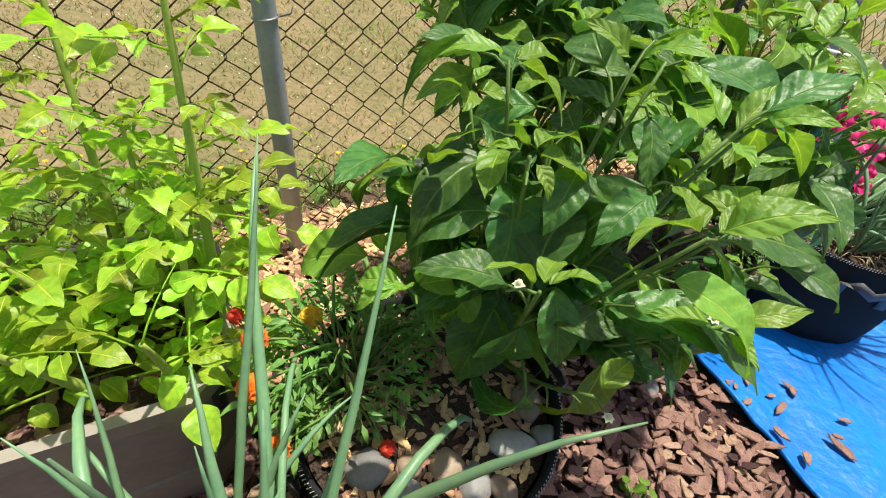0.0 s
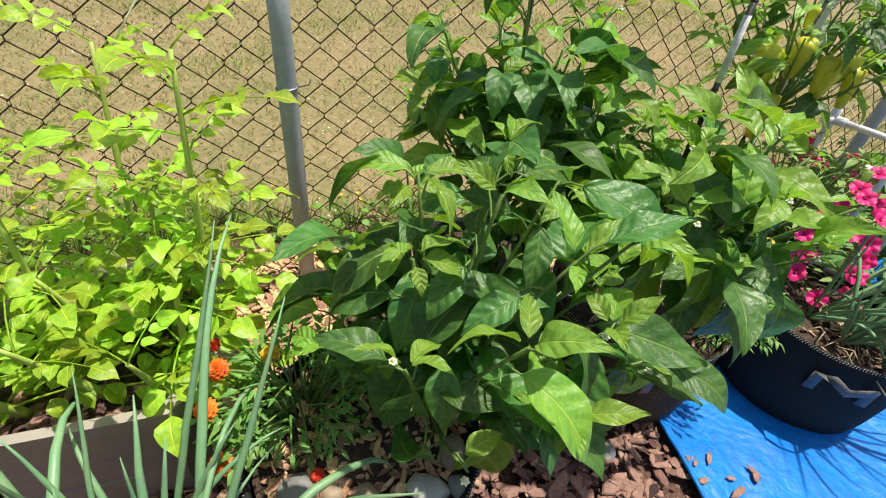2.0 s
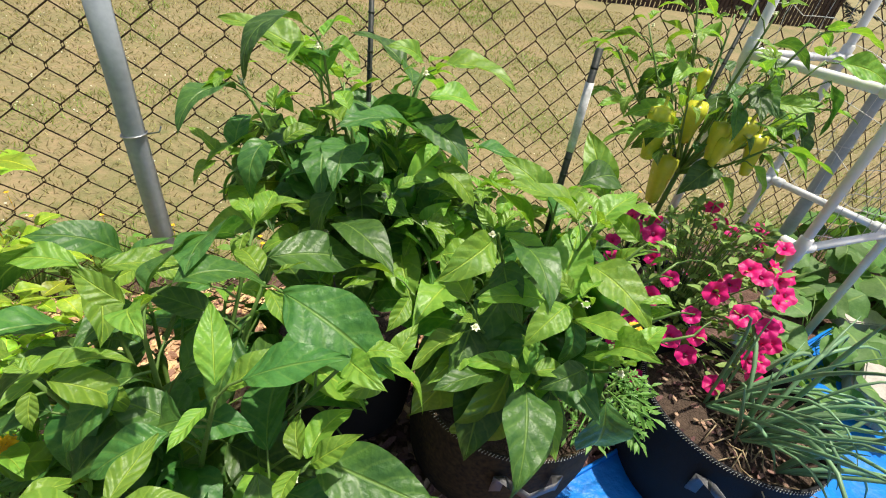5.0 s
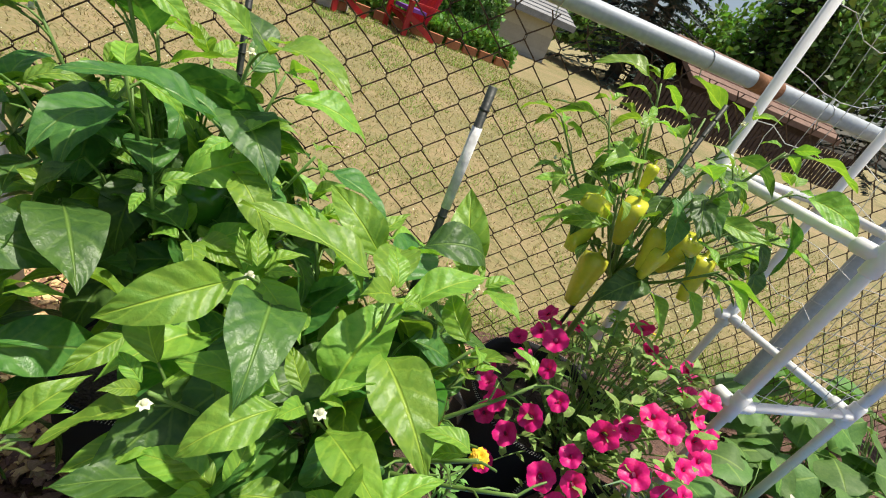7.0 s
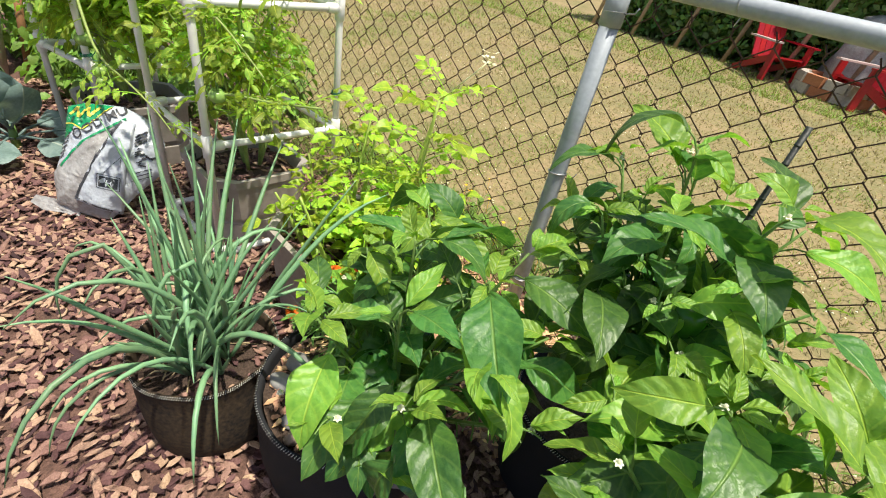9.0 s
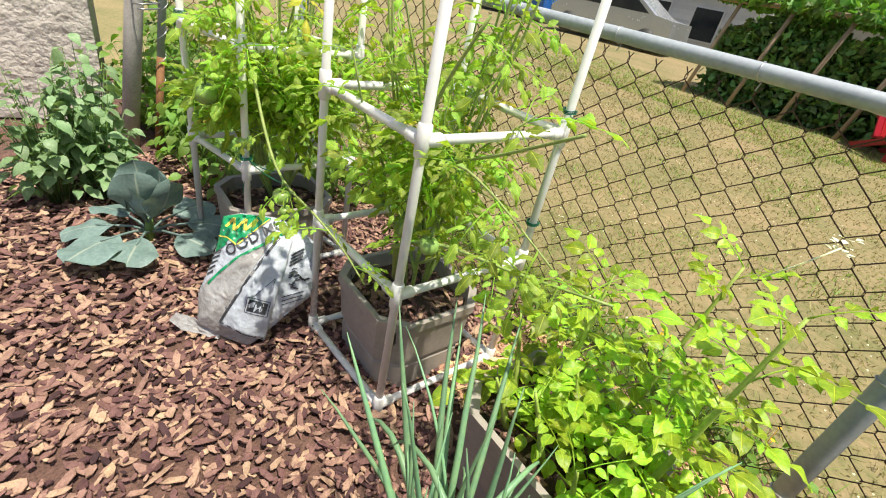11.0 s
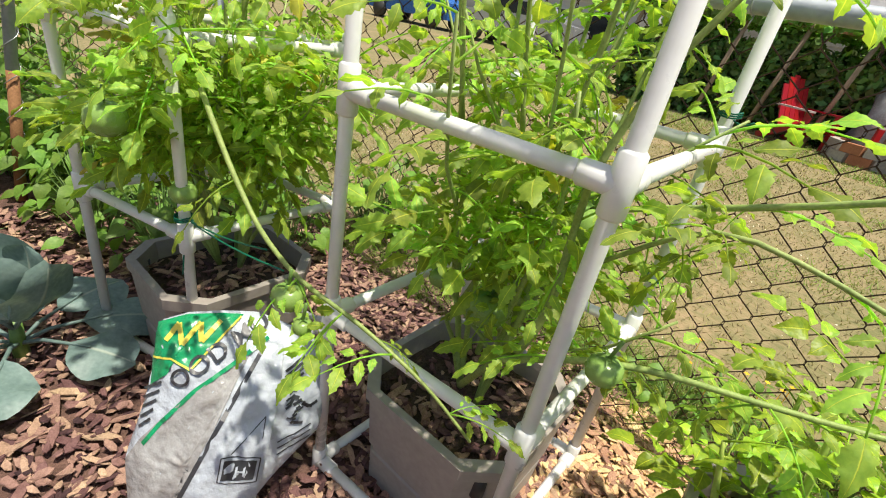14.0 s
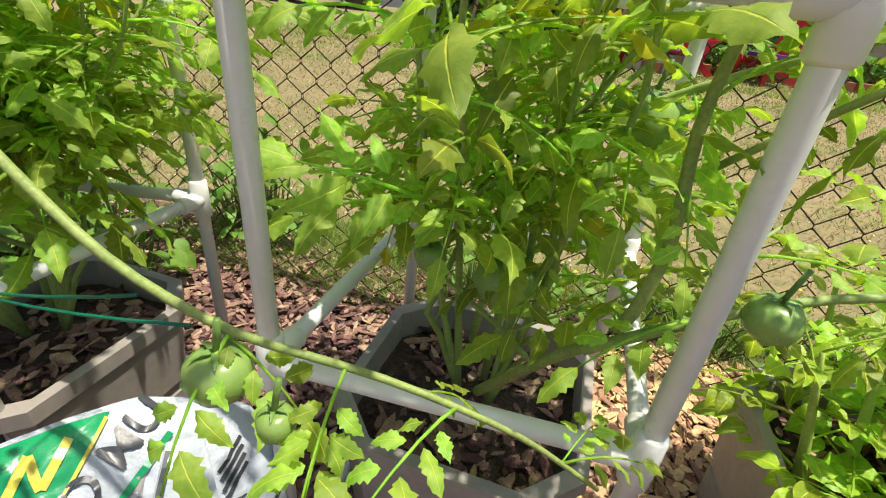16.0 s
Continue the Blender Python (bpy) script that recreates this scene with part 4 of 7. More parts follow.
# ---- potatoes ----
def potato_plant(base, h, seed, label, lean=(0, 0)):
    r = random.Random(seed)
    base = Vector(base)
    t = thing("potato_plant", base, label, "potato plant", "potato plants")
    acc = Acc()
    top = base + Vector((lean[0], lean[1], h))
    pts = branch(base, top, 0.010, 0.0035, acc, 0.15 * h, 9)
    part("stem", acc.mesh("stem", M_POTATO_STEM), t, "thick pale green stem")
    n = int(h / 0.044) + 3
    for k in range(n):
        a = 0.08 + 0.92 * k / (n - 1)
        i = min(7, int(a * 8))
        p = pts[i].lerp(pts[i + 1], a * 8 - i)
        w = 2.4 * k + seed
        d = Vector((math.cos(w), math.sin(w), 0.15 + 0.9 * a * a))
        if p.z < 0.50 and ((p + d * 0.16) - P0).dot(FN) < -0.70:
            continue
        part("leaf", r.choice(POTATO_LEAVES), t, m=leaf_pose(p, d, (0, 0, 1), r.uniform(0.75, 1.15) * (1.0 - 0.35 * a), r.uniform(-0.3, 0.3)))
    return t


rp = random.Random(4)
POT = [(-0.06, 0.98, 0.60, 0.02, 0.05), (-0.20, 0.86, 0.22, -0.05, -0.05), (-0.30, 0.82, 0.42, -0.10, 0.06), (-0.02, 0.80, 0.20, 0.04, -0.06), (-0.13, 0.76, 0.22, -0.02, -0.08), (-0.24, 0.98, 0.56, -0.03, 0.10),
       (-0.34, 0.72, 0.25, -0.06, -0.04), (-0.15, 1.02, 0.28, 0.05, 0.04), (-0.22, 0.68, 0.20, 0.02, -0.08), (-0.38, 0.86, 0.30, -0.08, 0.04), (-0.05, 0.88, 0.28, 0.05, 0.0), (-0.11, 0.92, 0.34, -0.04, 0.08)]
for k, (x, y, h, a, b) in enumerate(POT):
    potato_plant((x, y, 0.27), h, k + 3, "yellow-green potato plant in a taupe planter box" if h > 0.3 else "low bushy yellow-green potato plant in the planter box", (a, b))
acc = Acc()
p = Vector((-0.194, 1.175, 0.945))
for k in range(14):
    a = k * 2.4
    q = p + Vector((math.cos(a) * 0.012, math.sin(a) * 0.012, 0.016 * (k % 3) - 0.01))
    blade(acc, 0.016, 0.013, leaf_pose(q, (math.cos(a), math.sin(a), 0.5), (0, 0, 1)), droop=0.2, nx=2, ny=3, wave=0)
tube(acc, [p + Vector((-0.03, -0.10, -0.12)), p + Vector((-0.01, -0.03, -0.04)), p], 0.0018, 5)
solid("potato_blossom", acc.mesh("potato_blossom", M_WHITE_PETAL), "cluster of white potato blossom on a thin stalk", "flower")


# ---- onions ----
def onion_leaf(base, d, length, bend, rad, r, kink=False):
    acc = Acc()
    pts, p = [], Vector(base)
    d = Vector(d).normalized()
    n = 10
    for k in range(n + 1):
        pts.append(p.copy())
        d = (d + Vector((0, 0, -bend * (k / n) * (2.5 if kink and k > 5 else 1.0))) + Vector((r.uniform(-0.04, 0.04), r.uniform(-0.04, 0.04), 0))).normalized()
        p = p + d * length / n
        p.z = max(p.z, 0.012)
    tube(acc, pts, [rad * (0.75 + 0.5 * math.sin(min(1, k / n * 1.6) * 1.57)) * (1 - (k / n) ** 3 * 0.9) for k in range(n + 1)], 7)
    return acc.mesh("leaf", M_ONION)


def onions(at, z, spread, n, length, seed, label, lean=(0, 0), rad=0.0043, dry=24, reach=()):
    r = random.Random(seed)
    t = thing("onion_clump", (at[0], at[1], z), label, "onion", "onion clumps")
    for k in range(n):
        c = k % max(4, n // 6)
        rc = random.Random(seed * 31 + c)
        bx, by = at[0] + rc.uniform(-1, 1) * spread, at[1] + rc.uniform(-1, 1) * spread
        w = r.uniform(0, 6.283)
        tilt = r.uniform(0.03, 0.85)
        d = Vector((math.cos(w) * tilt + lean[0], math.sin(w) * tilt + lean[1], 1.0))
        me = onion_leaf((bx, by, z - 0.005), d, length * r.uniform(0.45, 1.2), r.uniform(0.0, 0.30) + (0.5 if r.random() < 0.3 else 0), rad * r.uniform(0.6, 1.2), r, r.random() < 0.2)
        if not any(q.co.y < 0.20 and q.co.z > 0.34 for q in me.vertices):
            part("leaf", me, t)
    for k, (dx, dy, L) in enumerate(reach):
        part("leaf", onion_leaf((at[0] + dx * 0.05, at[1] + dy * 0.05, z), (dx, dy, 1.0), L, 0.06, rad * 1.1, r), t)
    acc = Acc()
    for k in range(dry):
        w, q = r.uniform(0, 6.283), r.uniform(0, spread * 1.6)
        p = Vector((at[0] + q * math.cos(w), at[1] + q * math.sin(w), z + 0.006))
        d = Vector((r.uniform(-1, 1), r.uniform(-1, 1), 0)).normalized() * r.uniform(0.04, 0.12)
        tube(acc, [p, p + d * 0.5 + Vector((0, 0, r.uniform(0, 0.03))), p + d], 0.0018, 4)
    part("dry_leaves", acc.mesh("dry_leaves", M_DRY), t, "withered straw-coloured leaves", kind="stuff")
    return t


onions((0.215, 0.48), 0.225, 0.085, 84, 0.52, 3, "clump of long blue-green onion leaves in a dusty bag", (0.0, -0.08), rad=0.0060, reach=((-0.75, -0.05, 0.6), (-0.6, 0.1, 0.62), (-0.95, 0.05, 0.55), (-0.5, -0.25, 0.6), (-0.8, 0.3, 0.6), (-0.65, -0.4, 0.55)))
onions((1.46, 1.64), 0.255, 0.10, 54, 0.44, 8, "thin blue-green onion leaves leaning out of a grow bag", (0.45, -0.15), 0.0050, 60)


# ---- marigolds ----
def marigold_head(p, d, rad, m):
    acc = Acc()
    for ring, (q, n, tilt) in enumerate(((1.0, 13, 0.15), (0.8, 12, 0.5), (0.6, 10, 0.9), (0.4, 8, 1.4), (0.2, 5, 2.2))):
        for k in range(n):
            a = 6.2832 * k / n + ring * 0.3
            blade(acc, rad * q * 0.95 + 0.004, rad * 0.62, leaf_pose((0, 0, rad * 0.2 * ring * 0.5), (math.cos(a), math.sin(a), tilt), (0, 0, 1)), droop=0.5, nx=2, ny=3, wave=0.1, seed=k + ring, peak=0.7)
    return acc.mesh("flower_head", m), leaf_pose(p, (1, 0, 0), d)


def marigold(at, z, rad, n, seed, heads, label):
    r = random.Random(seed)
    t = thing("marigold_plant", (at[0], at[1], z), label, "marigold", "marigolds")
    acc = Acc()
    for k in range(n):
        w, q, e = r.uniform(0, 6.283), r.random() ** 0.5, r.random()
        tip = Vector((at[0] + math.cos(w) * q * rad, at[1] + math.sin(w) * q * rad, z + 0.02 + 0.13 * e * (1.2 - q * 0.6)))
        tube(acc, [(at[0] + math.cos(w) * 0.02, at[1] + math.sin(w) * 0.02, z), tip], 0.0016, 4)
        d = Vector((math.cos(w + r.uniform(-1, 1)), math.sin(w + r.uniform(-1, 1)), r.uniform(0.0, 1.0)))
        part("leaf", r.choice(MARI_LEAVES), t, m=leaf_pose(tip, d, (0, 0, 1), r.uniform(0.7, 1.2)))
    part("stem", acc.mesh("stem", M_STEM), t)
    for p, rr, m, label2 in heads:
        p = Vector(p)
        acc = Acc()
        tube(acc, curve_pts((at[0], at[1], z + 0.05), ((at[0] + p.x) / 2, (at[1] + p.y) / 2, p.z + 0.01), p - Vector((0, 0, 0.008))), 0.0022, 5)
        part("flower_stalk", acc.mesh("flower_stalk", M_STEM), t)
        me, mm = marigold_head(p, (r.uniform(-0.3, 0.3), -0.5, 1), rr, m)
        part("flower_head", me, t, label2, m=mm)
    return t


marigold((0.235, 0.86), 0.275, 0.10, 80, 5, [((0.194, 0.700, 0.352), 0.021, M_ORANGE, "ruffled orange bloom"), ((0.148, 0.742, 0.418), 0.021, M_ORANGE, "ruffled orange bloom"), ((0.128, 0.80, 0.440), 0.021, M_ORANGE, "ruffled orange bloom"), ((0.06, 0.862, 0.40), 0.013, M_RED_ORANGE, "small red-orange bloom"), ((0.176, 0.872, 0.422), 0.020, M_YELLOW, "ruffled yellow bloom"), ((0.33, 0.76, 0.30), 0.012, M_RED_ORANGE, "small red-orange bloom")], "feathery marigold with orange and yellow blooms")
marigold((1.075, 1.47), 0.275, 0.075, 46, 6, [((1.049, 1.435, 0.458), 0.019, M_RED_ORANGE, "ruffled red-orange bloom"), ((1.10, 1.53, 0.53), 0.017, M_YELLOW, "small yellow bloom")], "feathery marigold with a red-orange bloom at a bag's rim")


# ---- petunias ----
def petunia_flower():
    acc = Acc()
    n = 40
    rings = [(0.002, -0.024), (0.004, -0.01), (0.008, -0.002), (0.019, 0.002), (0.029, 0.002)]
    for i, (q, z) in enumerate(rings):
        for k in range(n):
            a = 6.2832 * k / n
            lobe = 1 + (0.05 * math.cos(5 * a) + 0.03 * math.sin(11 * a)) * (i / 4) ** 2
            acc.v.append((q * lobe * math.cos(a), q * lobe * math.sin(a), z + 0.003 * math.sin(5 * a + 1) * (i / 4) ** 2))
            acc.uv.append((0, 0))
    for i in range(len(rings) - 1):
        for k in range(n):
            b = (k + 1) % n
            acc.f.append((i * n + k, i * n + b, (i + 1) * n + b, (i + 1) * n + k))
    return acc.mesh("flower", M_PINK)


PETUNIA = petunia_flower()
acc = Acc()
lathe(acc, [(0.0, -0.004), (0.0062, -0.0015), (0.0055, -0.0002), (0.0005, -0.001)], (0, 0, 0), 8)
PETUNIA_EYE = acc.mesh("flower_eye", M_PLUM)
r = random.Random(9)
px, py = 1.27, 1.92
pet = thing("petunia", (px, py, 0.32), "trailing petunia covered in magenta blooms in a grow bag", "petunia")
acc, leaf_spots, spots = Acc(), [], []
for k in range(120):
    w, q = r.uniform(0, 6.283), r.random() ** 0.5
    ex, ey = px + math.cos(w) * q * 0.27, py + math.sin(w) * q * 0.27
    tip = Vector((ex, ey, 0.40 + 0.25 * (1 - q * q) + r.uniform(-0.03, 0.05) - 0.16 * max(0, q - 0.75) * 4))
    pts = branch((px + math.cos(w) * q * 0.06, py + math.sin(w) * q * 0.06, 0.31), tip, 0.0022, 0.0012, acc, 0.0, 6)
    for j in range(7):
        leaf_spots.append((pts[min(5, 1 + j)] if j < 5 else tip, Vector((r.uniform(-1, 1), r.uniform(-1, 1), r.uniform(-0.2, 0.9)))))
    spots.append((tip, w, q))
part("stem", acc.mesh("stem", M_STEM), pet, "thin trailing stems", kind="stuff")
acc = Acc()
for k, (p, d) in enumerate(leaf_spots):
    m = leaf_pose(p, d, (0, 0, 1), r.uniform(0.7, 1.3))
    if k < 290:
        part("leaf", r.choice(PETUNIA_LEAVES), pet, m=m)
    else:
        blade(acc, 0.036, 0.016, m, droop=0.3, nx=2, ny=4, seed=k)
part("foliage", acc.mesh("foliage", M_PETUNIA), pet, "small narrow green leaves", kind="stuff")
placed = []
for k, (tip, w, q) in enumerate(spots):
    side = math.cos(w - math.atan2(-0.8, 0.5))
    if q < 0.5 or side < 0.0 and k % 3 == 0:
        continue
    if any((tip - o).length < 0.046 for o in placed):
        continue
    placed.append(tip)
    d = Vector((math.cos(w) * 0.4 - 0.25 + r.uniform(-0.4, 0.4), math.sin(w) * 0.4 - 0.55 + r.uniform(-0.4, 0.4), r.uniform(0.5, 1.1)))
    m = leaf_pose(tip + d.normalized() * 0.02, d.cross(Vector((r.uniform(-1, 1), r.uniform(-1, 1), 0.2))), d, r.uniform(0.72, 0.98))
    f = part("flower", PETUNIA, pet, "magenta trumpet bloom", m=m)
    part("flower_eye", PETUNIA_EYE, f, m=m)


# ---- tomatoes ----
LEAF_UV = {}
for me in TOMATO_LEAVES + TOMATO_OLD_LEAVES:
    at = {}
    for loop in me.loops:
        at[loop.vertex_index] = tuple(me.uv_layers[0].data[loop.index].uv)
    LEAF_UV[me.name] = [at.get(k, (0.5, 0.5)) for k in range(len(me.vertices))]


def tomato_plant(base, centre, radii, n_stem, per, seed, label, shoots=7):
    r = random.Random(seed)
    base, centre = Vector(base), Vector(centre)
    t = thing("tomato_plant", base, label, "tomato plant", "tomato plants")
    acc, leaves = Acc(), []
    for k in range(n_stem):
        w = 2.4 * k + seed
        q = 0.45 + 0.55 * ((k * 7) % n_stem + 0.5) / n_stem
        tip = Vector((centre.x + math.cos(w) * radii[0] * q, centre.y + math.sin(w) * radii[1] * q, centre.z + radii[2] * r.uniform(-0.55, 1.0)))
        g = k % 3
        axis = Vector((math.cos(2.1 * g + seed), math.sin(2.1 * g + seed), 0))
        b0 = base + axis * 0.035 + Vector((0, 0, -0.01))
        node = base + axis * (0.075 + 0.02 * (k // 3 % 3)) + Vector((0, 0, 0.16 + 0.08 * (k // 3 % 4)))
        mid = Vector(((node.x * 0.45 + tip.x * 0.55), (node.y * 0.45 + tip.y * 0.55), node.z + (tip.z - node.z) * 0.4))
        pts = [b0.lerp(node, i / 4) for i in range(4)] + curve_pts(node, mid, tip, 7)
        pts = [p + Vector((r.uniform(-0.012, 0.012), r.uniform(-0.012, 0.012), 0)) if i > 3 else p for i, p in enumerate(pts)]
        tube(acc, pts, [0.0075 - 0.0052 * i / 10 for i in range(11)], 7)
        for j in range(per):
            a = 0.40 + 0.60 * (j + r.random()) / per
            i = min(9, int(a * 10))
            p = pts[i].lerp(pts[i + 1], a * 10 - i)
            ang = r.uniform(0, 6.283)
            if p.z < 0.60 and (p.x - centre.x) ** 2 + (p.y - centre.y) ** 2 < 0.03:
                continue
            d = Vector((math.cos(ang), math.sin(ang), r.uniform(-0.3, 1.0)))
            leaves.append(leaf_pose(p, d, (r.uniform(-0.6, 0.6), r.uniform(-0.6, 0.6), 1), r.uniform(0.6, 1.1), r.uniform(-0.9, 0.9)))
    part("stem", acc.mesh("stem", M_TOMATO_STEM), t, "hairy green stems")
    for m in leaves[:295]:
        part("leaf", r.choice(TOMATO_OLD_LEAVES if r.random() < 0.07 else TOMATO_LEAVES), t, m=m)
    acc = Acc()
    for m in leaves[295:620]:
        me = r.choice(TOMATO_OLD_LEAVES if r.random() < 0.07 else TOMATO_LEAVES)
        acc.add([m @ v.co for v in me.vertices], [tuple(p.vertices) for p in me.polygons], LEAF_UV[me.name])
    part("foliage", acc.mesh("foliage", M_TOMATO), t, "dense lobed green leaves", kind="stuff")
    for g in range(shoots):
        w = 2.4 * g + seed * 1.3
        q = r.uniform(0.25, 0.85)
        b0 = Vector((centre.x + math.cos(w) * radii[0] * q * 0.6, centre.y + math.sin(w) * radii[1] * q * 0.6, centre.z - 0.1))
        e = b0 + Vector((math.cos(w) * 0.10, math.sin(w) * 0.10, radii[2] * r.uniform(0.9, 1.35)))
        acc = Acc()
        pts = curve_pts(b0, b0.lerp(e, 0.5) + Vector((r.uniform(-0.05, 0.05), r.uniform(-0.05, 0.05), 0)), e, 8)
        tube(acc, pts, [0.005 - 0.0004 * i for i in range(8)], 7)
        part("shoot", acc.mesh("shoot", M_TOMATO_STEM), t, "upright hairy green shoot")
    return t


def tomato(p, rad, t, k):
    acc = Acc()
    prof = [(0.02 * rad, -1.62 * rad), (0.5 * rad, -1.56 * rad), (0.86 * rad, -1.25 * rad), (rad, -0.8 * rad), (0.9 * rad, -0.3 * rad), (0.55 * rad, -0.02 * rad), (0.2 * rad, -0.04 * rad), (0.02 * rad, -0.1 * rad)]
    lathe(acc, prof, p, 20, 0.10, seed=k)
    fruit = part("tomato", acc.mesh("tomato", M_TOMATO_FRUIT), t, "unripe pale green tomato")
    acc = Acc()
    for j in range(5):
        a = 1.2566 * j + k
        blade(acc, rad * 0.8, rad * 0.22, leaf_pose(Vector(p) + Vector((0, 0, 0.002)), (math.cos(a), math.sin(a), 0.35), (0, 0, 1)), droop=0.4, nx=2, ny=4, wave=0.05)
    tube(acc, [p, Vector(p) + Vector((0.006, 0.004, 0.035))], 0.0028, 6)
    part("calyx", acc.mesh("calyx", M_STEM), fruit, "star-shaped green calyx")


c1, c2 = F(-1.13, -0.48), F(-1.96, -0.66)
tom_1 = tomato_plant((c1.x, c1.y, 0.27), (c1.x, c1.y, 0.98), (0.34, 0.32, 0.52), 15, 15, 2, "sprawling green tomato plant inside a white pipe cage")
tom_2 = tomato_plant((c2.x, c2.y, 0.27), (c2.x, c2.y, 0.92), (0.38, 0.36, 0.50), 26, 22, 5, "dense green tomato plant filling a white pipe cage")
for k, (p, q) in enumerate((((-0.70, 0.346, 0.60), 0.046), ((-0.644, -0.026, 0.645), 0.027), ((-0.588, -0.002, 0.622), 0.0155), ((-0.42, 0.40, 0.69), 0.026), ((-0.62, 0.44, 0.83), 0.042), ((-0.75, 0.25, 0.62), 0.022))):
    tomato(p, q, tom_1, k)
for k, (p, q) in enumerate((((-1.045, -0.395, 0.79), 0.04), ((-1.16, -0.42, 0.73), 0.025), ((-1.35, -0.18, 0.95), 0.036), ((-1.08, -0.28, 0.62), 0.03))):
    tomato(p, q, tom_2, k + 9)


def vine(t, pts, rad, n_leaf, seed, size=0.9):
    r = random.Random(seed)
    acc = Acc()
    sm = []
    for i in range(len(pts) - 1):
        a, b = Vector(pts[i]), Vector(pts[i + 1])
        sm += [a.lerp(b, k / 4) for k in range(4)]
    sm.append(Vector(pts[-1]))
    for _ in range(2):
        sm = [sm[0]] + [(sm[i - 1] + sm[i] * 2 + sm[i + 1]) / 4 for i in range(1, len(sm) - 1)] + [sm[-1]]
    tube(acc, sm, [rad * (1 - 0.6 * i / len(sm)) for i in range(len(sm))], 8)
    part("vine", acc.mesh("vine", M_TOMATO_STEM), t, "long arching yellow-green vine")
    for k in range(n_leaf):
        p = sm[int(r.uniform(0.1, 1) * (len(sm) - 1))]
        part("leaf", r.choice(TOMATO_LEAVES), t, m=leaf_pose(p, (r.uniform(-1, 1), r.uniform(-1, 1), r.uniform(-0.4, 0.4)), (0, 0, 1), size * r.uniform(0.5, 1.0)))


vine(tom_2, [(-0.95, -0.20, 0.86), (-0.84, -0.14, 0.765), (-0.74, -0.08, 0.69), (-0.65, -0.015, 0.655), (-0.57, 0.08, 0.63), (-0.50, 0.18, 0.57), (-0.45, 0.25, 0.50)], 0.0055, 9, 1, 0.75)
vine(tom_1, [(-0.70, 0.33, 0.36), (-0.59, 0.32, 0.52), (-0.51, 0.32, 0.62), (-0.505, 0.345, 0.72), (-0.525, 0.352, 0.82), (-0.51, 0.34, 0.92), (-0.49, 0.37, 1.05), (-0.43, 0.43, 1.20)], 0.0085, 9, 3, 0.8)
vine(tom_1, [(-0.54, 0.31, 0.58), (-0.46, 0.37, 0.655), (-0.40, 0.45, 0.69), (-0.28, 0.58, 0.72), (-0.12, 0.74, 0.78)], 0.0065, 12, 2, 0.75)
vine(tom_1, [(-0.80, 0.40, 0.36), (-0.80, 0.42, 0.54), (-0.79, 0.42, 0.68), (-0.68, 0.42, 0.78), (-0.55, 0.45, 0.86), (-0.36, 0.50, 0.95), (-0.14, 0.58, 1.08)], 0.0075, 12, 6, 0.8)
vine(tom_1, [(-0.70, 0.38, 0.50), (-0.62, 0.36, 0.70), (-0.58, 0.36, 0.84), (-0.60, 0.34, 1.0)], 0.006, 6, 7, 0.8)
vine(tom_1, [(-0.52, 0.40, 0.78), (-0.38, 0.42, 0.92), (-0.25, 0.50, 0.90), (-0.12, 0.60, 0.84)], 0.004, 10, 4, 0.85)


# ---- mulch: loose chips ----
def in_bag(p):
    return any((p.x - x) ** 2 + (p.y - y) ** 2 < (q * 0.9) ** 2 for x, y, q, h in BAGS.values())


TARP = (Vector((1.02, 1.36, 0)), Vector((1.42, 0.60, 0)), Vector((2.75, 1.55, 0)), Vector((2.18, 2.72, 0)))


def covered(p):
    on_tarp = all((TARP[(i + 1) % 4] - TARP[i]).cross(p - TARP[i]).z > -0.01 for i in range(4))
    return on_tarp or in_bag(p)


scatter_chips("wood_chip", M_CHIP, 12500, -1.3, 2.0, -2.2, -0.36, 0.010, 0.026, 1, covered, "reddish bark chips")
scatter_chips("wood_chip", M_CHIP, 9000, -3.2, -1.2, -2.4, -0.35, 0.011, 0.027, 2, covered, "reddish bark chips")
scatter_chips("wood_chip", M_CHIP_PALE, 11000, -0.95, 1.5, -0.46, 0.16, 0.009, 0.024, 3, covered, "pale straw-coloured wood chips")
scatter_chips("wood_chip", M_CHIP, 6000, -3.3, -0.9, -0.46, 0.22, 0.009, 0.024, 4, covered, "reddish bark chips along the fence")

rb = random.Random(12)
for key, n, m in (("rocks", 620, M_CHIP_PALE), ("onion", 60, M_CHIP), ("chive", 110, M_CHIP), ("pepper", 120, M_CHIP)):
    x, y, q, h = BAGS[key]
    acc = Acc()
    for k in range(n):
        w, e = rb.uniform(0, 6.283), math.sqrt(rb.random()) * q * 0.88
        vs, fs = CHIPS[rb.randrange(11)]
        mm = chip_pose(rb, x + e * math.cos(w), y + e * math.sin(w), h - (0.03 if key == "rocks" else 0.05) + 0.012 + rb.uniform(-0.004, 0.006), rb.uniform(0.006, 0.015))
        acc.add([mm @ Vector(p) for p in vs], fs)
    owner = [o for o in scene.objects if o.name.startswith("grow_bag") and (Vector(o.location) - Vector((x, y, 0))).length < 0.01][0]
    part("wood_chip", acc.mesh("wood_chip", m, False), owner, "small wood chips on the soil", kind="stuff")

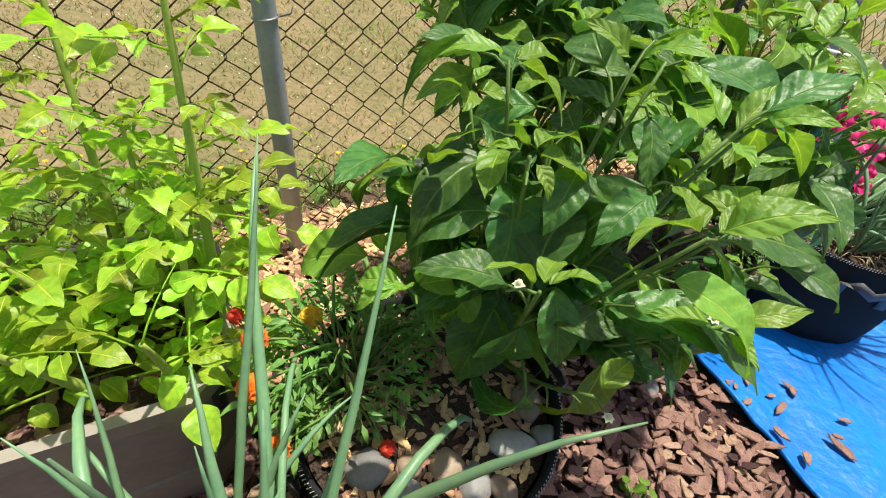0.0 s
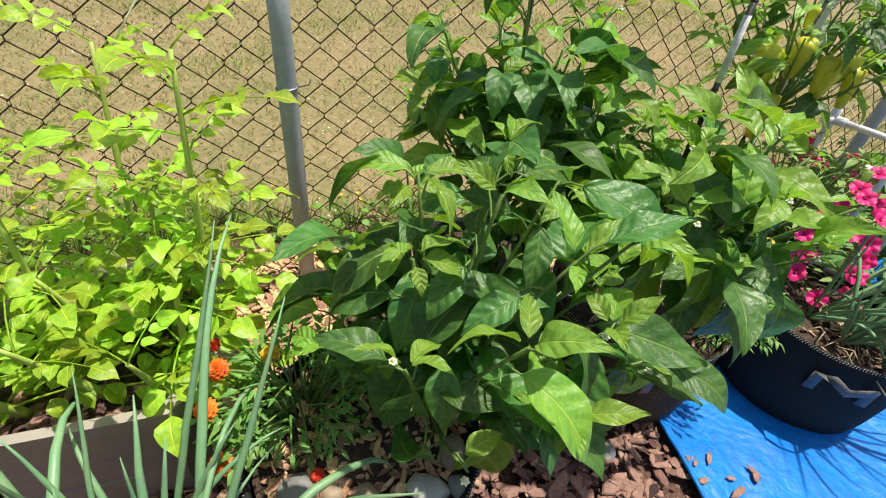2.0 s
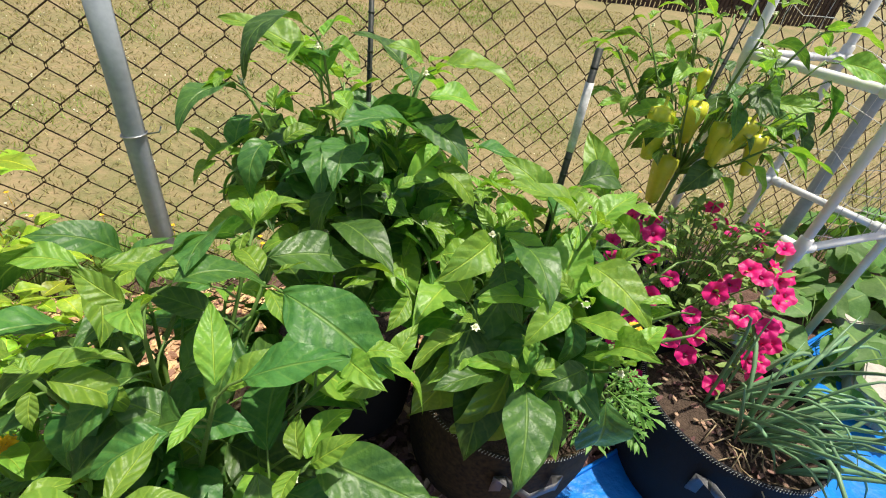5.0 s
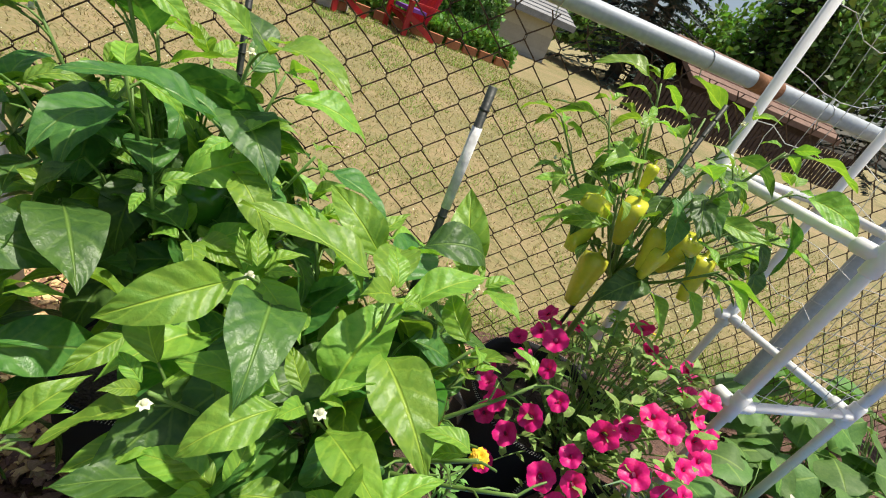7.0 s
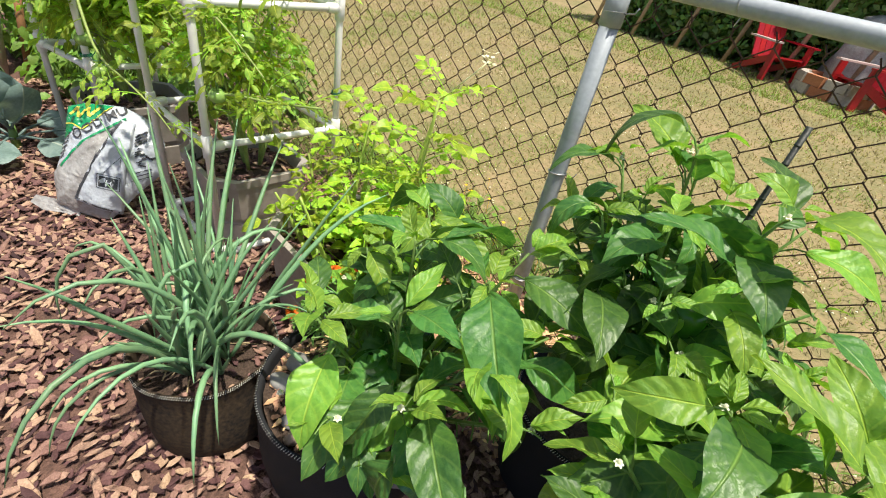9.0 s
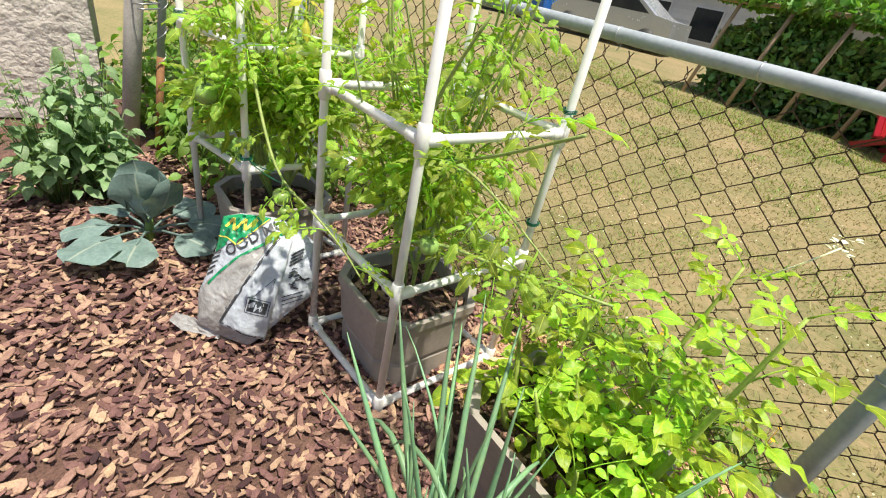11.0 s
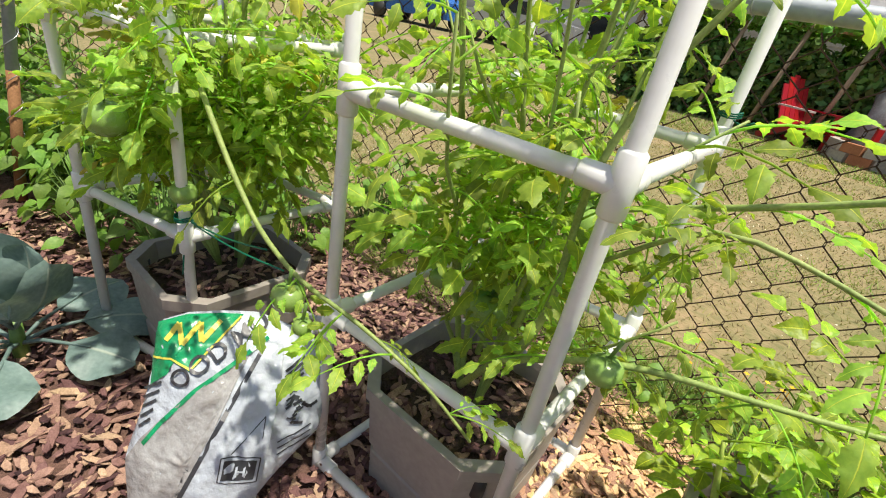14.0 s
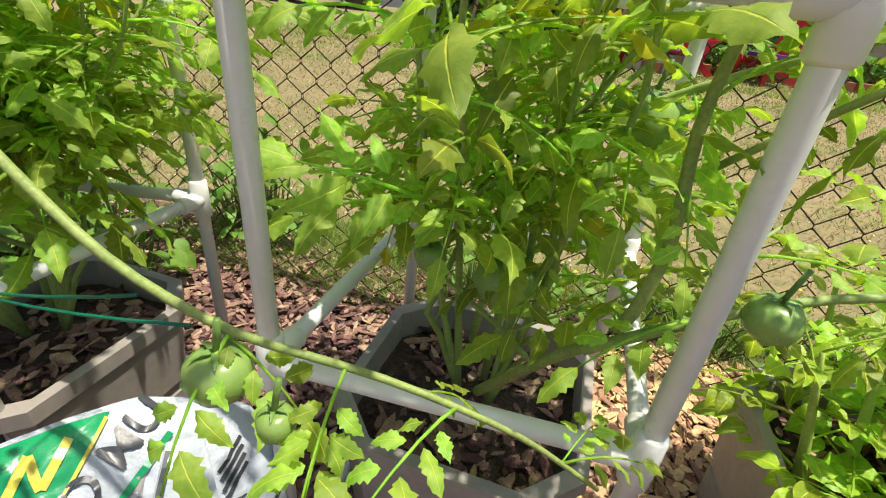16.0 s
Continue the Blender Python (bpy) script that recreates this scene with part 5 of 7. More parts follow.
# chips lying singly by the stone-topped bag and on the tarp
rc = random.Random(77)
k = 0
while k < 270:
    x, y = rc.uniform(0.60, 1.15), rc.uniform(0.62, 1.28)
    if in_bag(Vector((x, y, 0))) or x > 1.02 + (1.36 - y) * 0.52:
        continue
    part("wood_chip", rc.choice(CHIP_MESHES), bed, m=chip_pose(rc, x, y, rc.uniform(0.012, 0.024), rc.uniform(0.013, 0.034)))
    k += 1
for x, y in ((1.10, 1.22), (1.14, 1.17), (1.17, 1.12), (1.19, 1.22), (1.12, 1.24), (1.20, 1.20), (1.25, 1.24), (1.31, 1.16), (1.36, 1.20), (1.33, 1.10), (1.17, 1.28), (1.24, 1.05), (1.28, 1.28)):
    p = Vector((x + rc.uniform(-0.02, 0.02), y + rc.uniform(-0.02, 0.02), 0.034))
    ob = new("wood_chip", rc.choice(CHIP_MESHES))
    ob.matrix_basis = pose(p.x, p.y, p.z, rc.uniform(-8, 8), rc.uniform(-8, 8), rc.uniform(0, 360)) @ Matrix.Scale(rc.uniform(0.012, 0.024), 4)
    tagged(ob, "brown bark chip lying on the blue tarp", "wood chip", "bark chips on the tarp")


# ---- stones ----
def stone(x, y, z, a, b, c, m, seed, label):
    bm = bmesh.new()
    bmesh.ops.create_icosphere(bm, subdivisions=3, radius=1)
    for v in bm.verts:
        n = noise.noise(v.co * 1.1 + Vector((seed * 3.1, 0, 0)))
        v.co = Vector((v.co.x * a, v.co.y * b, v.co.z * c)) * (1 + 0.22 * n)
    me = bpy.data.meshes.new("stone")
    bm.to_mesh(me)
    bm.free()
    for q in me.polygons:
        q.use_smooth = True
    me.materials.append(m)
    ob = new("stone", me)
    ob.matrix_basis = pose(x, y, z, 0, 0, seed * 47)
    return tagged(ob, label, "stone", "river stones")


for k, (x, y, a, b, m, w) in enumerate(((0.309, 0.733, 0.034, 0.030, M_STONE, "grey"), (0.366, 0.748, 0.017, 0.019, M_STONE_TAN, "tan"), (0.420, 0.760, 0.026, 0.027, M_STONE_TAN, "brown"), (0.463, 0.745, 0.024, 0.032, M_STONE, "dark grey"),
                                        (0.365, 0.700, 0.034, 0.024, M_STONE, "blue-grey"), (0.514, 0.815, 0.026, 0.038, M_STONE_PALE, "white"), (0.505, 0.745, 0.024, 0.018, M_STONE_TAN, "tan"), (0.535, 0.895, 0.026, 0.036, M_STONE_TAN, "tan"), (0.565, 0.84, 0.02, 0.022, M_STONE, "grey"))):
    stone(x, y, 0.283, a, b, 0.017, m, k + 1, "smooth %s river stone on the soil of a grow bag" % w)
stone(0.86, 1.235, 0.018, 0.022, 0.024, 0.016, M_STONE_TAN, 12, "rounded tan stone lying on the mulch")
stone(0.90, 1.185, 0.016, 0.032, 0.020, 0.012, M_STONE, 13, "flat grey stone lying on the mulch")


# ---- pavers ----
def paver(u, v, z, a, b, c, rz, label):
    bm = bmesh.new()
    bmesh.ops.create_cube(bm, size=1)
    bmesh.ops.scale(bm, vec=(a, b, c), verts=bm.verts)
    bmesh.ops.subdivide_edges(bm, edges=bm.edges, cuts=3, use_grid_fill=True)
    bmesh.ops.bevel(bm, geom=[e for e in bm.edges if e.calc_face_angle(0) > 0.5], offset=0.005, segments=2, affect="EDGES")
    for q in bm.verts:
        q.co += Vector((1, 1, 1)) * 0.004 * noise.noise(q.co * 22 + Vector((u, v, 0)))
    me = bpy.data.meshes.new("paver")
    bm.to_mesh(me)
    bm.free()
    me.materials.append(M_BRICK)
    ob = new("paver", me)
    ob.matrix_basis = pose(u, v, z, 0, 0, rz)
    return tagged(ob, label, "paver", "pale pavers")


for x, y, z, rz in ((2.17, 2.66, 0.055, 20), (2.46, 2.83, 0.055, 28), (2.03, 2.17, 0.05, 75), (2.03, 2.17, 0.112, 68), (2.03, 2.36, 0.05, 82), (2.50, 2.60, 0.06, 40)):
    paver(x, y, z, 0.20, 0.10, 0.06, rz, "rough pale concrete paver weighing down the tarp")
acc = Acc()
for k in range(9):
    a = 0.7 * k
    blade(acc, 0.08, 0.06, leaf_pose((2.46, 2.60, 0.095), (math.cos(a), math.sin(a), 0.35), (0, 0, 1)), droop=0.5, nx=4, ny=5, wave=0.06, seed=k)
solid("squash_blossom", acc.mesh("squash_blossom", M_YELLOW), "large wilting yellow squash blossom on a paver", "flower")


# ---- leafy plants on the ground ----
def leafy(name, at, n, rad, h, leaves, size, seed, label, category, stem=M_STEM, group="", droop=0.2):
    r = random.Random(seed)
    t = thing(name, at, label, category, group)
    acc = Acc()
    spots = []
    for k in range(n):
        w, q = r.uniform(0, 6.283), r.random() ** 0.5
        tip = Vector((at[0] + math.cos(w) * q * rad, at[1] + math.sin(w) * q * rad, at[2] + h * r.uniform(0.15, 1.0) * (1.15 - 0.5 * q)))
        b0 = Vector((at[0] + math.cos(w) * q * rad * 0.3, at[1] + math.sin(w) * q * rad * 0.3, at[2]))
        tube(acc, [b0, b0.lerp(tip, 0.5) + Vector((0, 0, 0.1 * h)), tip], [0.0026, 0.002, 0.0013], 5)
        d = Vector((math.cos(w) + r.uniform(-0.8, 0.8), math.sin(w) + r.uniform(-0.8, 0.8), r.uniform(-0.5, 0.5) - droop))
        spots.append((tip, d))
        if h > 0.5:
            for j in (0.45, 0.65, 0.85):
                spots.append((b0.lerp(tip, j) + Vector((0, 0, 0.05 * h)), Vector((r.uniform(-1, 1), r.uniform(-1, 1), r.uniform(-0.4, 0.3)))))
    part("stem", acc.mesh("stem", stem), t, kind="stuff")
    for p, d in spots[:300]:
        part("leaf", r.choice(leaves), t, m=leaf_pose(p, d, (r.uniform(-0.3, 0.3), r.uniform(-0.3, 0.3), 1), size * r.uniform(0.7, 1.25), r.uniform(-0.4, 0.4)))
    return t


for k, (x, y, q, h, n) in enumerate(((1.95, 2.45, 0.20, 0.24, 24), (2.25, 2.75, 0.25, 0.30, 30), (1.85, 2.12, 0.16, 0.20, 18), (2.1, 3.0, 0.3, 0.35, 30), (1.62, 1.98, 0.12, 0.30, 12), (2.6, 3.2, 0.35, 0.4, 34))):
    leafy("squash_plant", (x, y, 0), n, q, h, SQUASH_LEAVES, 0.85, k, "broad-leaved squash plant spreading over the mulch", "squash plant", group="squash plants")
for k in range(16):
    u = -3.2 + 0.07 * k
    p = F(u + 0.2 * math.sin(k * 2.1), -0.45 + 0.35 * math.sin(k * 5.3))
    if u > -2.35:
        p = F(u, 0.22 + 0.05 * math.sin(k))
    leafy("weed", (p.x, p.y, 0), 46, 0.20, 0.42 if u < -2.35 else 0.5, WEED_LEAVES, 1.25, k + 40, "bright green leafy weed beside the fence", "weed", group="weeds by the fence")
for k, (u, v, h) in enumerate(((-1.0, 0.20, 0.2), (-0.75, 0.25, 0.24), (-0.5, 0.22, 0.28), (-0.28, 0.3, 0.22), (-0.1, 0.34, 0.16), (0.2, 0.3, 0.14), (0.45, 0.35, 0.16), (-0.6, 0.45, 0.2), (-1.3, 0.2, 0.25), (1.9, 0.25, 0.3), (2.2, 0.22, 0.3))):
    p = F(u, v)
    w = leafy("weed", (p.x, p.y, -0.02), 30, 0.13, h, WEED_LEAVES, 0.8, k + 70, "low green weed with small yellow blooms at the fence's foot", "weed", group="weeds by the fence")
    for j in range(3):
        acc = Acc()
        c = Vector((p.x + 0.06 * math.sin(j * 2 + k), p.y + 0.06 * math.cos(j * 3 + k), h * (0.8 + 0.15 * j)))
        for i in range(6):
            blade(acc, 0.010, 0.008, leaf_pose(c, (math.cos(i * 1.05), math.sin(i * 1.05), 0.4), (0, 0, 1)), nx=2, ny=2, wave=0)
        tube(acc, [c - Vector((0, 0, 0.08)), c], 0.001, 4)
        part("flower", acc.mesh("flower", M_YELLOW), w, "tiny yellow bloom")
for k, (x, y, h) in enumerate(((-2.42, -1.12, 0.6), (-2.55, -1.42, 0.75), (-2.75, -1.15, 0.8), (-2.95, -1.45, 0.9), (-2.55, -0.85, 0.6), (-3.05, -1.0, 0.9), (-2.35, -0.95, 0.5), (-3.3, -1.6, 1.0))):
    leafy("weed", (x, y, -0.01), 62, 0.24, h, WEED_LEAVES, 1.4, k + 200, "tall bright green weed growing behind the posts", "weed", group="weeds by the fence")
for x, y, k in ((0.82, 0.88, 1), (0.72, 0.55, 2), (0.62, 0.64, 3)):
    leafy("weed", (x, y, 0.0), 14, 0.05, 0.07, WEED_LEAVES, 0.55, k + 90, "small green seedling sprouting through the mulch", "weed", group="seedlings")
for k, (x, y) in enumerate(((-1.55, -1.14), (-1.67, -1.25), (-1.45, -1.29))):
    leafy("pea_plant", (x, y, 0), 70, 0.17, 0.76, [Acc().add(*[list(z) for z in ((m.vertices and [v.co[:] for v in m.vertices]), [tuple(p.vertices) for p in m.polygons])]).mesh("leaf", M_PEA) for m in WEED_LEAVES], 1.15, k + 120, "tangled grey-green pea vine near the house wall", "pea plant", group="pea vines")


# ---- cabbage ----
def cabbage(at, seed, label):
    r = random.Random(seed)
    t = thing("cabbage", (*at, 0), label, "cabbage")
    acc = Acc()
    tube(acc, [(*at, 0), (at[0], at[1], 0.06), (at[0] - 0.01, at[1], 0.12)], [0.020, 0.018, 0.014], 10)
    part("stalk", acc.mesh("stalk", M_STEM), t)
    for k in range(14):
        outer = k < 8
        w = (0.785 * k + 0.35 + r.uniform(-0.15, 0.15)) if outer else 2.4 * k
        d = Vector((math.cos(w), math.sin(w), r.uniform(0.05, 0.25) if outer else r.uniform(0.9, 1.6))).normalized()
        acc = Acc()
        size = r.uniform(0.17, 0.235) if outer else r.uniform(0.16, 0.22)
        reach = r.uniform(0.10, 0.15) if outer else 0.07
        p0 = Vector((at[0], at[1], 0.05 if outer else 0.10))
        p1 = p0 + d * reach + Vector((0, 0, 0.025 if outer else 0.0))
        tube(acc, [p0, p0.lerp(p1, 0.5) + Vector((0, 0, 0.012)), p1, p1 + d * size * 0.35], [0.007, 0.006, 0.005, 0.003], 6)
        blade(acc, size, size * r.uniform(0.82, 0.98), leaf_pose(p1, d, (0, 0, 1) if outer else (-math.cos(w), -math.sin(w), 0.6), 1.0, r.uniform(-0.25, 0.25)), droop=r.uniform(0.15, 0.35) if outer else -0.35, fold=-0.12 if outer else 0.15, wave=0.05, nx=8, ny=12, peak=0.50, seed=k + seed, tip=0.5, quilt=0.02)
        part("leaf", acc.mesh("leaf", M_CABBAGE), t, "broad waxy blue-green leaf")
    return t


cabbage((-1.21, -0.76), 3, "large blue-green cabbage with insect-eaten leaves on the mulch")


# ---- sack of mulch ----
SO = Vector((-0.66, -0.19, 0.0))
SU, SW, SN = Vector((-0.513, 0.0, 0.858)), Vector((0.0, 1.0, 0.0)), Vector((0.858, 0.0, 0.513))
SACK_EDGE = [(-0.108, 0.447), (-0.05, 0.466), (0.02, 0.470), (0.088, 0.468), (0.155, 0.440), (0.214, 0.408), (0.246, 0.333), (0.232, 0.205), (0.150, 0.120), (0.085, 0.040), (0.045, -0.004), (-0.045, 0.020), (-0.140, 0.060), (-0.152, 0.170), (-0.120, 0.300), (-0.112, 0.370)]
SC = (0.045, 0.235)


def sack_rim(w):
    """How far the sack's edge lies from its middle, in the direction w."""
    c, s = math.cos(w), math.sin(w)
    best = 0.05
    for (a, b), (e, f) in zip(SACK_EDGE, SACK_EDGE[1:] + SACK_EDGE[:1]):
        ax, ay, dx, dy = a - SC[0], b - SC[1], e - a, f - b
        det = c * dy - s * dx
        if abs(det) > 1e-9:
            q, k = (ax * dy - ay * dx) / det, (ax * s - ay * c) / det
            if q > 0 and -0.001 <= k <= 1.001:
                best = q
    return best


def sack_at(a, b, off=0.0, side=1):
    """A point of the sack's skin: a across, b up its slope, both in metres; off lifts it from the skin."""
    x, y = a - SC[0], b - SC[1]
    q = min(1.0, math.hypot(x, y) / sack_rim(math.atan2(y, x)))
    h = (0.066 if side > 0 else -0.05) * (1 - q * q) ** 0.55
    ridge = abs(noise.noise(Vector((a * 13 - b * 5, b * 9 + a * 4, 3.0 + side))))
    h += (0.3 if off > 0.015 else 1.0) * 0.022 * (0.5 - ridge) * (1.15 - q) + 0.010 * noise.noise(Vector((a * 34, b * 22, side))) * (1.1 - q) + 0.006 * noise.noise(Vector((a * 70 + b * 30, b * 60, 8)))
    p = SO + SW * a + SU * b + SN * (h + off)
    p.z = max(p.z, 0.010 + max(0.0, off))
    return p


def sack_sheet(name, edge, off, m, parent, label="", rings=12, thick=0.0, per=6):
    """A piece of film laid on the skin: the edge is drawn finely, filled inwards in rings."""
    fine = []
    for (a, b), (e, f) in zip(edge, edge[1:] + edge[:1]):
        fine += [(a + (e - a) * i / per, b + (f - b) * i / per) for i in range(per)]
    n = len(fine)
    ca, cb = sum(p[0] for p in fine) / n, sum(p[1] for p in fine) / n
    acc = Acc()
    vs = [sack_at(ca + (a - ca) * i / rings, cb + (b - cb) * i / rings, off) for i in range(1, rings + 1) for a, b in fine]
    fs = [((i - 1) * n + k, (i - 1) * n + (k + 1) % n, i * n + (k + 1) % n, i * n + k) for i in range(1, rings) for k in range(n)]
    fs.append(tuple(reversed(range(n))))
    if thick:
        vs += [sack_at(a, b, off - thick) for a, b in fine]
        fs += [((rings - 1) * n + k, (rings - 1) * n + (k + 1) % n, rings * n + (k + 1) % n, rings * n + k) for k in range(n)]
    acc.add(vs, fs)
    return part(name, acc.mesh(name, m), parent, label)


def bar(a0, b0, a1, b1, w, n=8):
    da, db = a1 - a0, b1 - b0
    k = math.hypot(da, db)
    x, y = -db / k * w, da / k * w
    return [[(a0 + da * i / n - x, b0 + db * i / n - y), (a0 + da * (i + 1) / n - x, b0 + db * (i + 1) / n - y), (a0 + da * (i + 1) / n + x, b0 + db * (i + 1) / n + y), (a0 + da * i / n + x, b0 + db * i / n + y)] for i in range(n)]


def sack_print(name, polys, m, parent, label="", off=0.004):
    acc = Acc()
    for q in polys:
        acc.add([sack_at(a, b, off) for a, b in q], [tuple(range(len(q)))])
    return part(name, acc.mesh(name, m), parent, label)


def bars(points, w, n=5):
    return [q for (a, b), (e, f) in zip(points, points[1:]) for q in bar(a, b, e, f, w, n)]


sack = thing("mulch_sack", SO, "crumpled white and green plastic sack of mulch, half clear", "sack")
acc = Acc()
NW, NR = 96, 22
for side in (1, -1):
    o = len(acc.v)
    for i in range(1, NR + 1):
        for k in range(NW):
            w = 6.2832 * k / NW
            q = sack_rim(w) * i / NR
            acc.v.append(tuple(sack_at(SC[0] + q * math.cos(w), SC[1] + q * math.sin(w), 0.0, side)))
            acc.uv.append((0, 0))
    acc.f += [(o + (i - 1) * NW + k, o + (i - 1) * NW + (k + 1) % NW, o + i * NW + (k + 1) % NW, o + i * NW + k) for i in range(1, NR) for k in range(NW)]
    acc.f.append(tuple(o + k for k in range(NW)))
acc.f += [((NR - 1) * NW + k, (NR - 1) * NW + (k + 1) % NW, (2 * NR - 1) * NW + (k + 1) % NW, (2 * NR - 1) * NW + k) for k in range(NW)]
white = part("sack_film", acc.mesh("sack_film", M_SACK), sack, "shiny white printed plastic")
green = sack_sheet("green_top", [(-0.106, 0.446), (-0.05, 0.463), (0.02, 0.466), (0.060, 0.464), (0.015, 0.405), (-0.028, 0.352), (-0.068, 0.372), (-0.074, 0.345), (-0.110, 0.318), (-0.113, 0.372)], 0.003, M_SACK_GREEN, sack, "glossy green printed top")
foot = sack_sheet("clear_film", [(-0.138, 0.062), (-0.148, 0.170), (-0.118, 0.215), (-0.060, 0.275), (0.085, 0.395), (0.060, 0.330), (0.010, 0.200), (-0.045, 0.095), (0.070, 0.045), (0.045, 0.0), (-0.045, 0.024)], 0.004, M_SACK_CLEAR, sack, "greyish see-through plastic foot")
flap = sack_sheet("loose_flap", [(0.108, 0.408), (0.150, 0.400), (0.146, 0.300), (0.122, 0.150), (0.098, 0.030), (0.025, 0.052), (-0.048, 0.082), (0.030, 0.250)], 0.024, M_SACK, sack, "folded white flap edged with a dark stripe", thick=0.020)
sack_sheet("film_scrap", [(-0.150, 0.075), (-0.215, 0.085), (-0.235, 0.055), (-0.190, 0.025), (-0.120, 0.020), (-0.060, 0.005), (-0.05, 0.05)], 0.004, M_SACK_CLEAR, sack, "torn clear film on the mulch", rings=6)
sack_print("stripe", bars([(0.110, 0.402), (0.034, 0.246), (-0.042, 0.086)], 0.0045, 10), M_INK, flap, "long dark printed stripe", 0.0255)
sack_print("stripe", bars([(-0.043, 0.087), (0.025, 0.058), (0.096, 0.037)], 0.0032, 8), M_INK, flap, "dark printed stripe", 0.0255)
sack_print("label_block", bar(0.046, 0.160, 0.106, 0.150, 0.021, 6), M_INK, flap, "black label block", 0.0255)
sack_print("label_frame", bars([(0.036, 0.134), (0.044, 0.188), (0.116, 0.176), (0.108, 0.122), (0.036, 0.134)], 0.0012), M_INK, flap, "thin black frame line", 0.0255)
sack_print("print_line", bars([(0.060, 0.190), (0.122, 0.262), (0.118, 0.215)], 0.0010), M_INK, flap, "thin dark line", 0.0255)
sack_print("zigzag", bars([(-0.082, 0.412), (-0.062, 0.446), (-0.050, 0.404), (-0.020, 0.448), (-0.014, 0.410), (0.018, 0.452)], 0.0050), M_SACK_YELLOW, green, "yellow zigzag print", 0.005)
sack_print("yellow_edge", bars([(-0.108, 0.376), (-0.068, 0.376), (-0.028, 0.356), (0.010, 0.403), (0.056, 0.460)], 0.0020), M_SACK_YELLOW, green, "thin yellow edge line", 0.005)
sack_print("swoosh", bars([(-0.112, 0.205), (-0.078, 0.250), (-0.020, 0.312), (0.050, 0.365), (0.116, 0.418)], 0.0042, 6), M_SACK_GREEN, white, "thin green printed curve", 0.0062)
rs = random.Random(14)
for k in range(4):
    sack_print("print_line", bar(0.155, 0.345 - 0.012 * k, 0.192, 0.375 - 0.012 * k, 0.0030, 5), M_INK, white, "line of small dark print")
for k in range(22):
    a, b = 0.176 + rs.uniform(-0.022, 0.032), 0.262 + rs.uniform(-0.030, 0.045)
    w = rs.uniform(-0.6, 1.2)
    d = rs.uniform(0.008, 0.020)
    sack_print("printed_mark", bar(a, b, a + d * math.cos(w), b + d * math.sin(w), rs.uniform(0.0012, 0.0045), 3), M_INK, white, "dark printed drawing stroke")
for k in range(3):
    sack_print("print_line", bar(0.145, 0.196 - 0.014 * k, 0.212, 0.226 - 0.014 * k, 0.0016, 6), M_INK, white, "line of small dark print")
for k in range(5):
    sack_print("print_line", bar(-0.125, 0.236 + 0.018 * k, -0.100 + 0.004 * k, 0.256 + 0.018 * k, 0.0026, 4), M_INK, white, "broken line of dark print")


def sack_text(body, a0, b0, size, turn, m, parent, label, off):
    cu = bpy.data.curves.new("text", "FONT")
    cu.body, cu.size, cu.offset = body, size, 0.0006
    tmp = new("lettering", cu)
    dg = bpy.context.evaluated_depsgraph_get()
    me = bpy.data.meshes.new_from_object(tmp.evaluated_get(dg))
    bpy.data.objects.remove(tmp)
    bm = bmesh.new()
    bm.from_mesh(me)
    bmesh.ops.triangulate(bm, faces=bm.faces)
    bmesh.ops.subdivide_edges(bm, edges=bm.edges, cuts=1)
    bm.to_mesh(me)
    bm.free()
    c, s = math.cos(turn), math.sin(turn)
    for v in me.vertices:
        x, y = v.co.x, v.co.y
        v.co = sack_at(a0 + x * c - y * s, b0 + x * s + y * c, off)
    me.materials.clear()
    me.materials.append(m)
    return part("lettering", me, parent, label)


sack_text("OOD MU", -0.052, 0.312, 0.052, 0.66, M_INK, white, "dark printed capitals", 0.0062)
sack_text("H", 0.066, 0.144, 0.030, -0.12, M_SACK, flap, "pale printed capital", 0.0275)


# ---- ties, netting ----
def tie(at, along, rad, label, tails=()):
    acc = Acc()
    at = Vector(at)
    for j in range(3):
        tube(acc, [at + Vector((math.cos(w) * rad, math.sin(w) * rad, 0.004 * j + 0.002 * math.sin(w * 2))) for w in [i * 0.45 for i in range(15)]], 0.0018, 5)
    for q in tails:
        tube(acc, curve_pts(at + Vector((0, 0, 0.004)), at.lerp(Vector(q), 0.5) + Vector((0, 0, -0.02)), q), 0.0018, 5)
    return solid("twist_tie", acc.mesh("twist_tie", M_TIE), label, "plant tie", "green ties")


tie(C1(2, 0.985), 0, 0.020, "green coated wire tied round a pipe", [C1(2, 0.985) + Vector((0.05, 0.01, 0.0))])
tie(C1(2, 0.62), 0, 0.020, "green coated wire tied round a pipe", [C1(2, 0.56) + Vector((0.0, -0.02, 0.0))])
tie(C2(1, 0.535), 0, 0.021, "green string tied from a pipe to a vine", [Vector((-0.72, -0.066, 0.665)), Vector((-0.68, -0.036, 0.650)), C2(1, 0.515) + Vector((0.02, -0.01, -0.12))])
tie(C2(0, 0.955), 0, 0.021, "green string tied from a pipe to the fence post", [Vector((-1.62, -0.76, 0.99)), C2(0, 0.72) + Vector((-0.02, 0.0, 0.0)), C2(0, 0.76) + Vector((-0.03, -0.01, 0.0))])
tie(C1(3, 0.93), 0, 0.020, "green coated wire tied round a pipe", [C1(3, 0.99)])

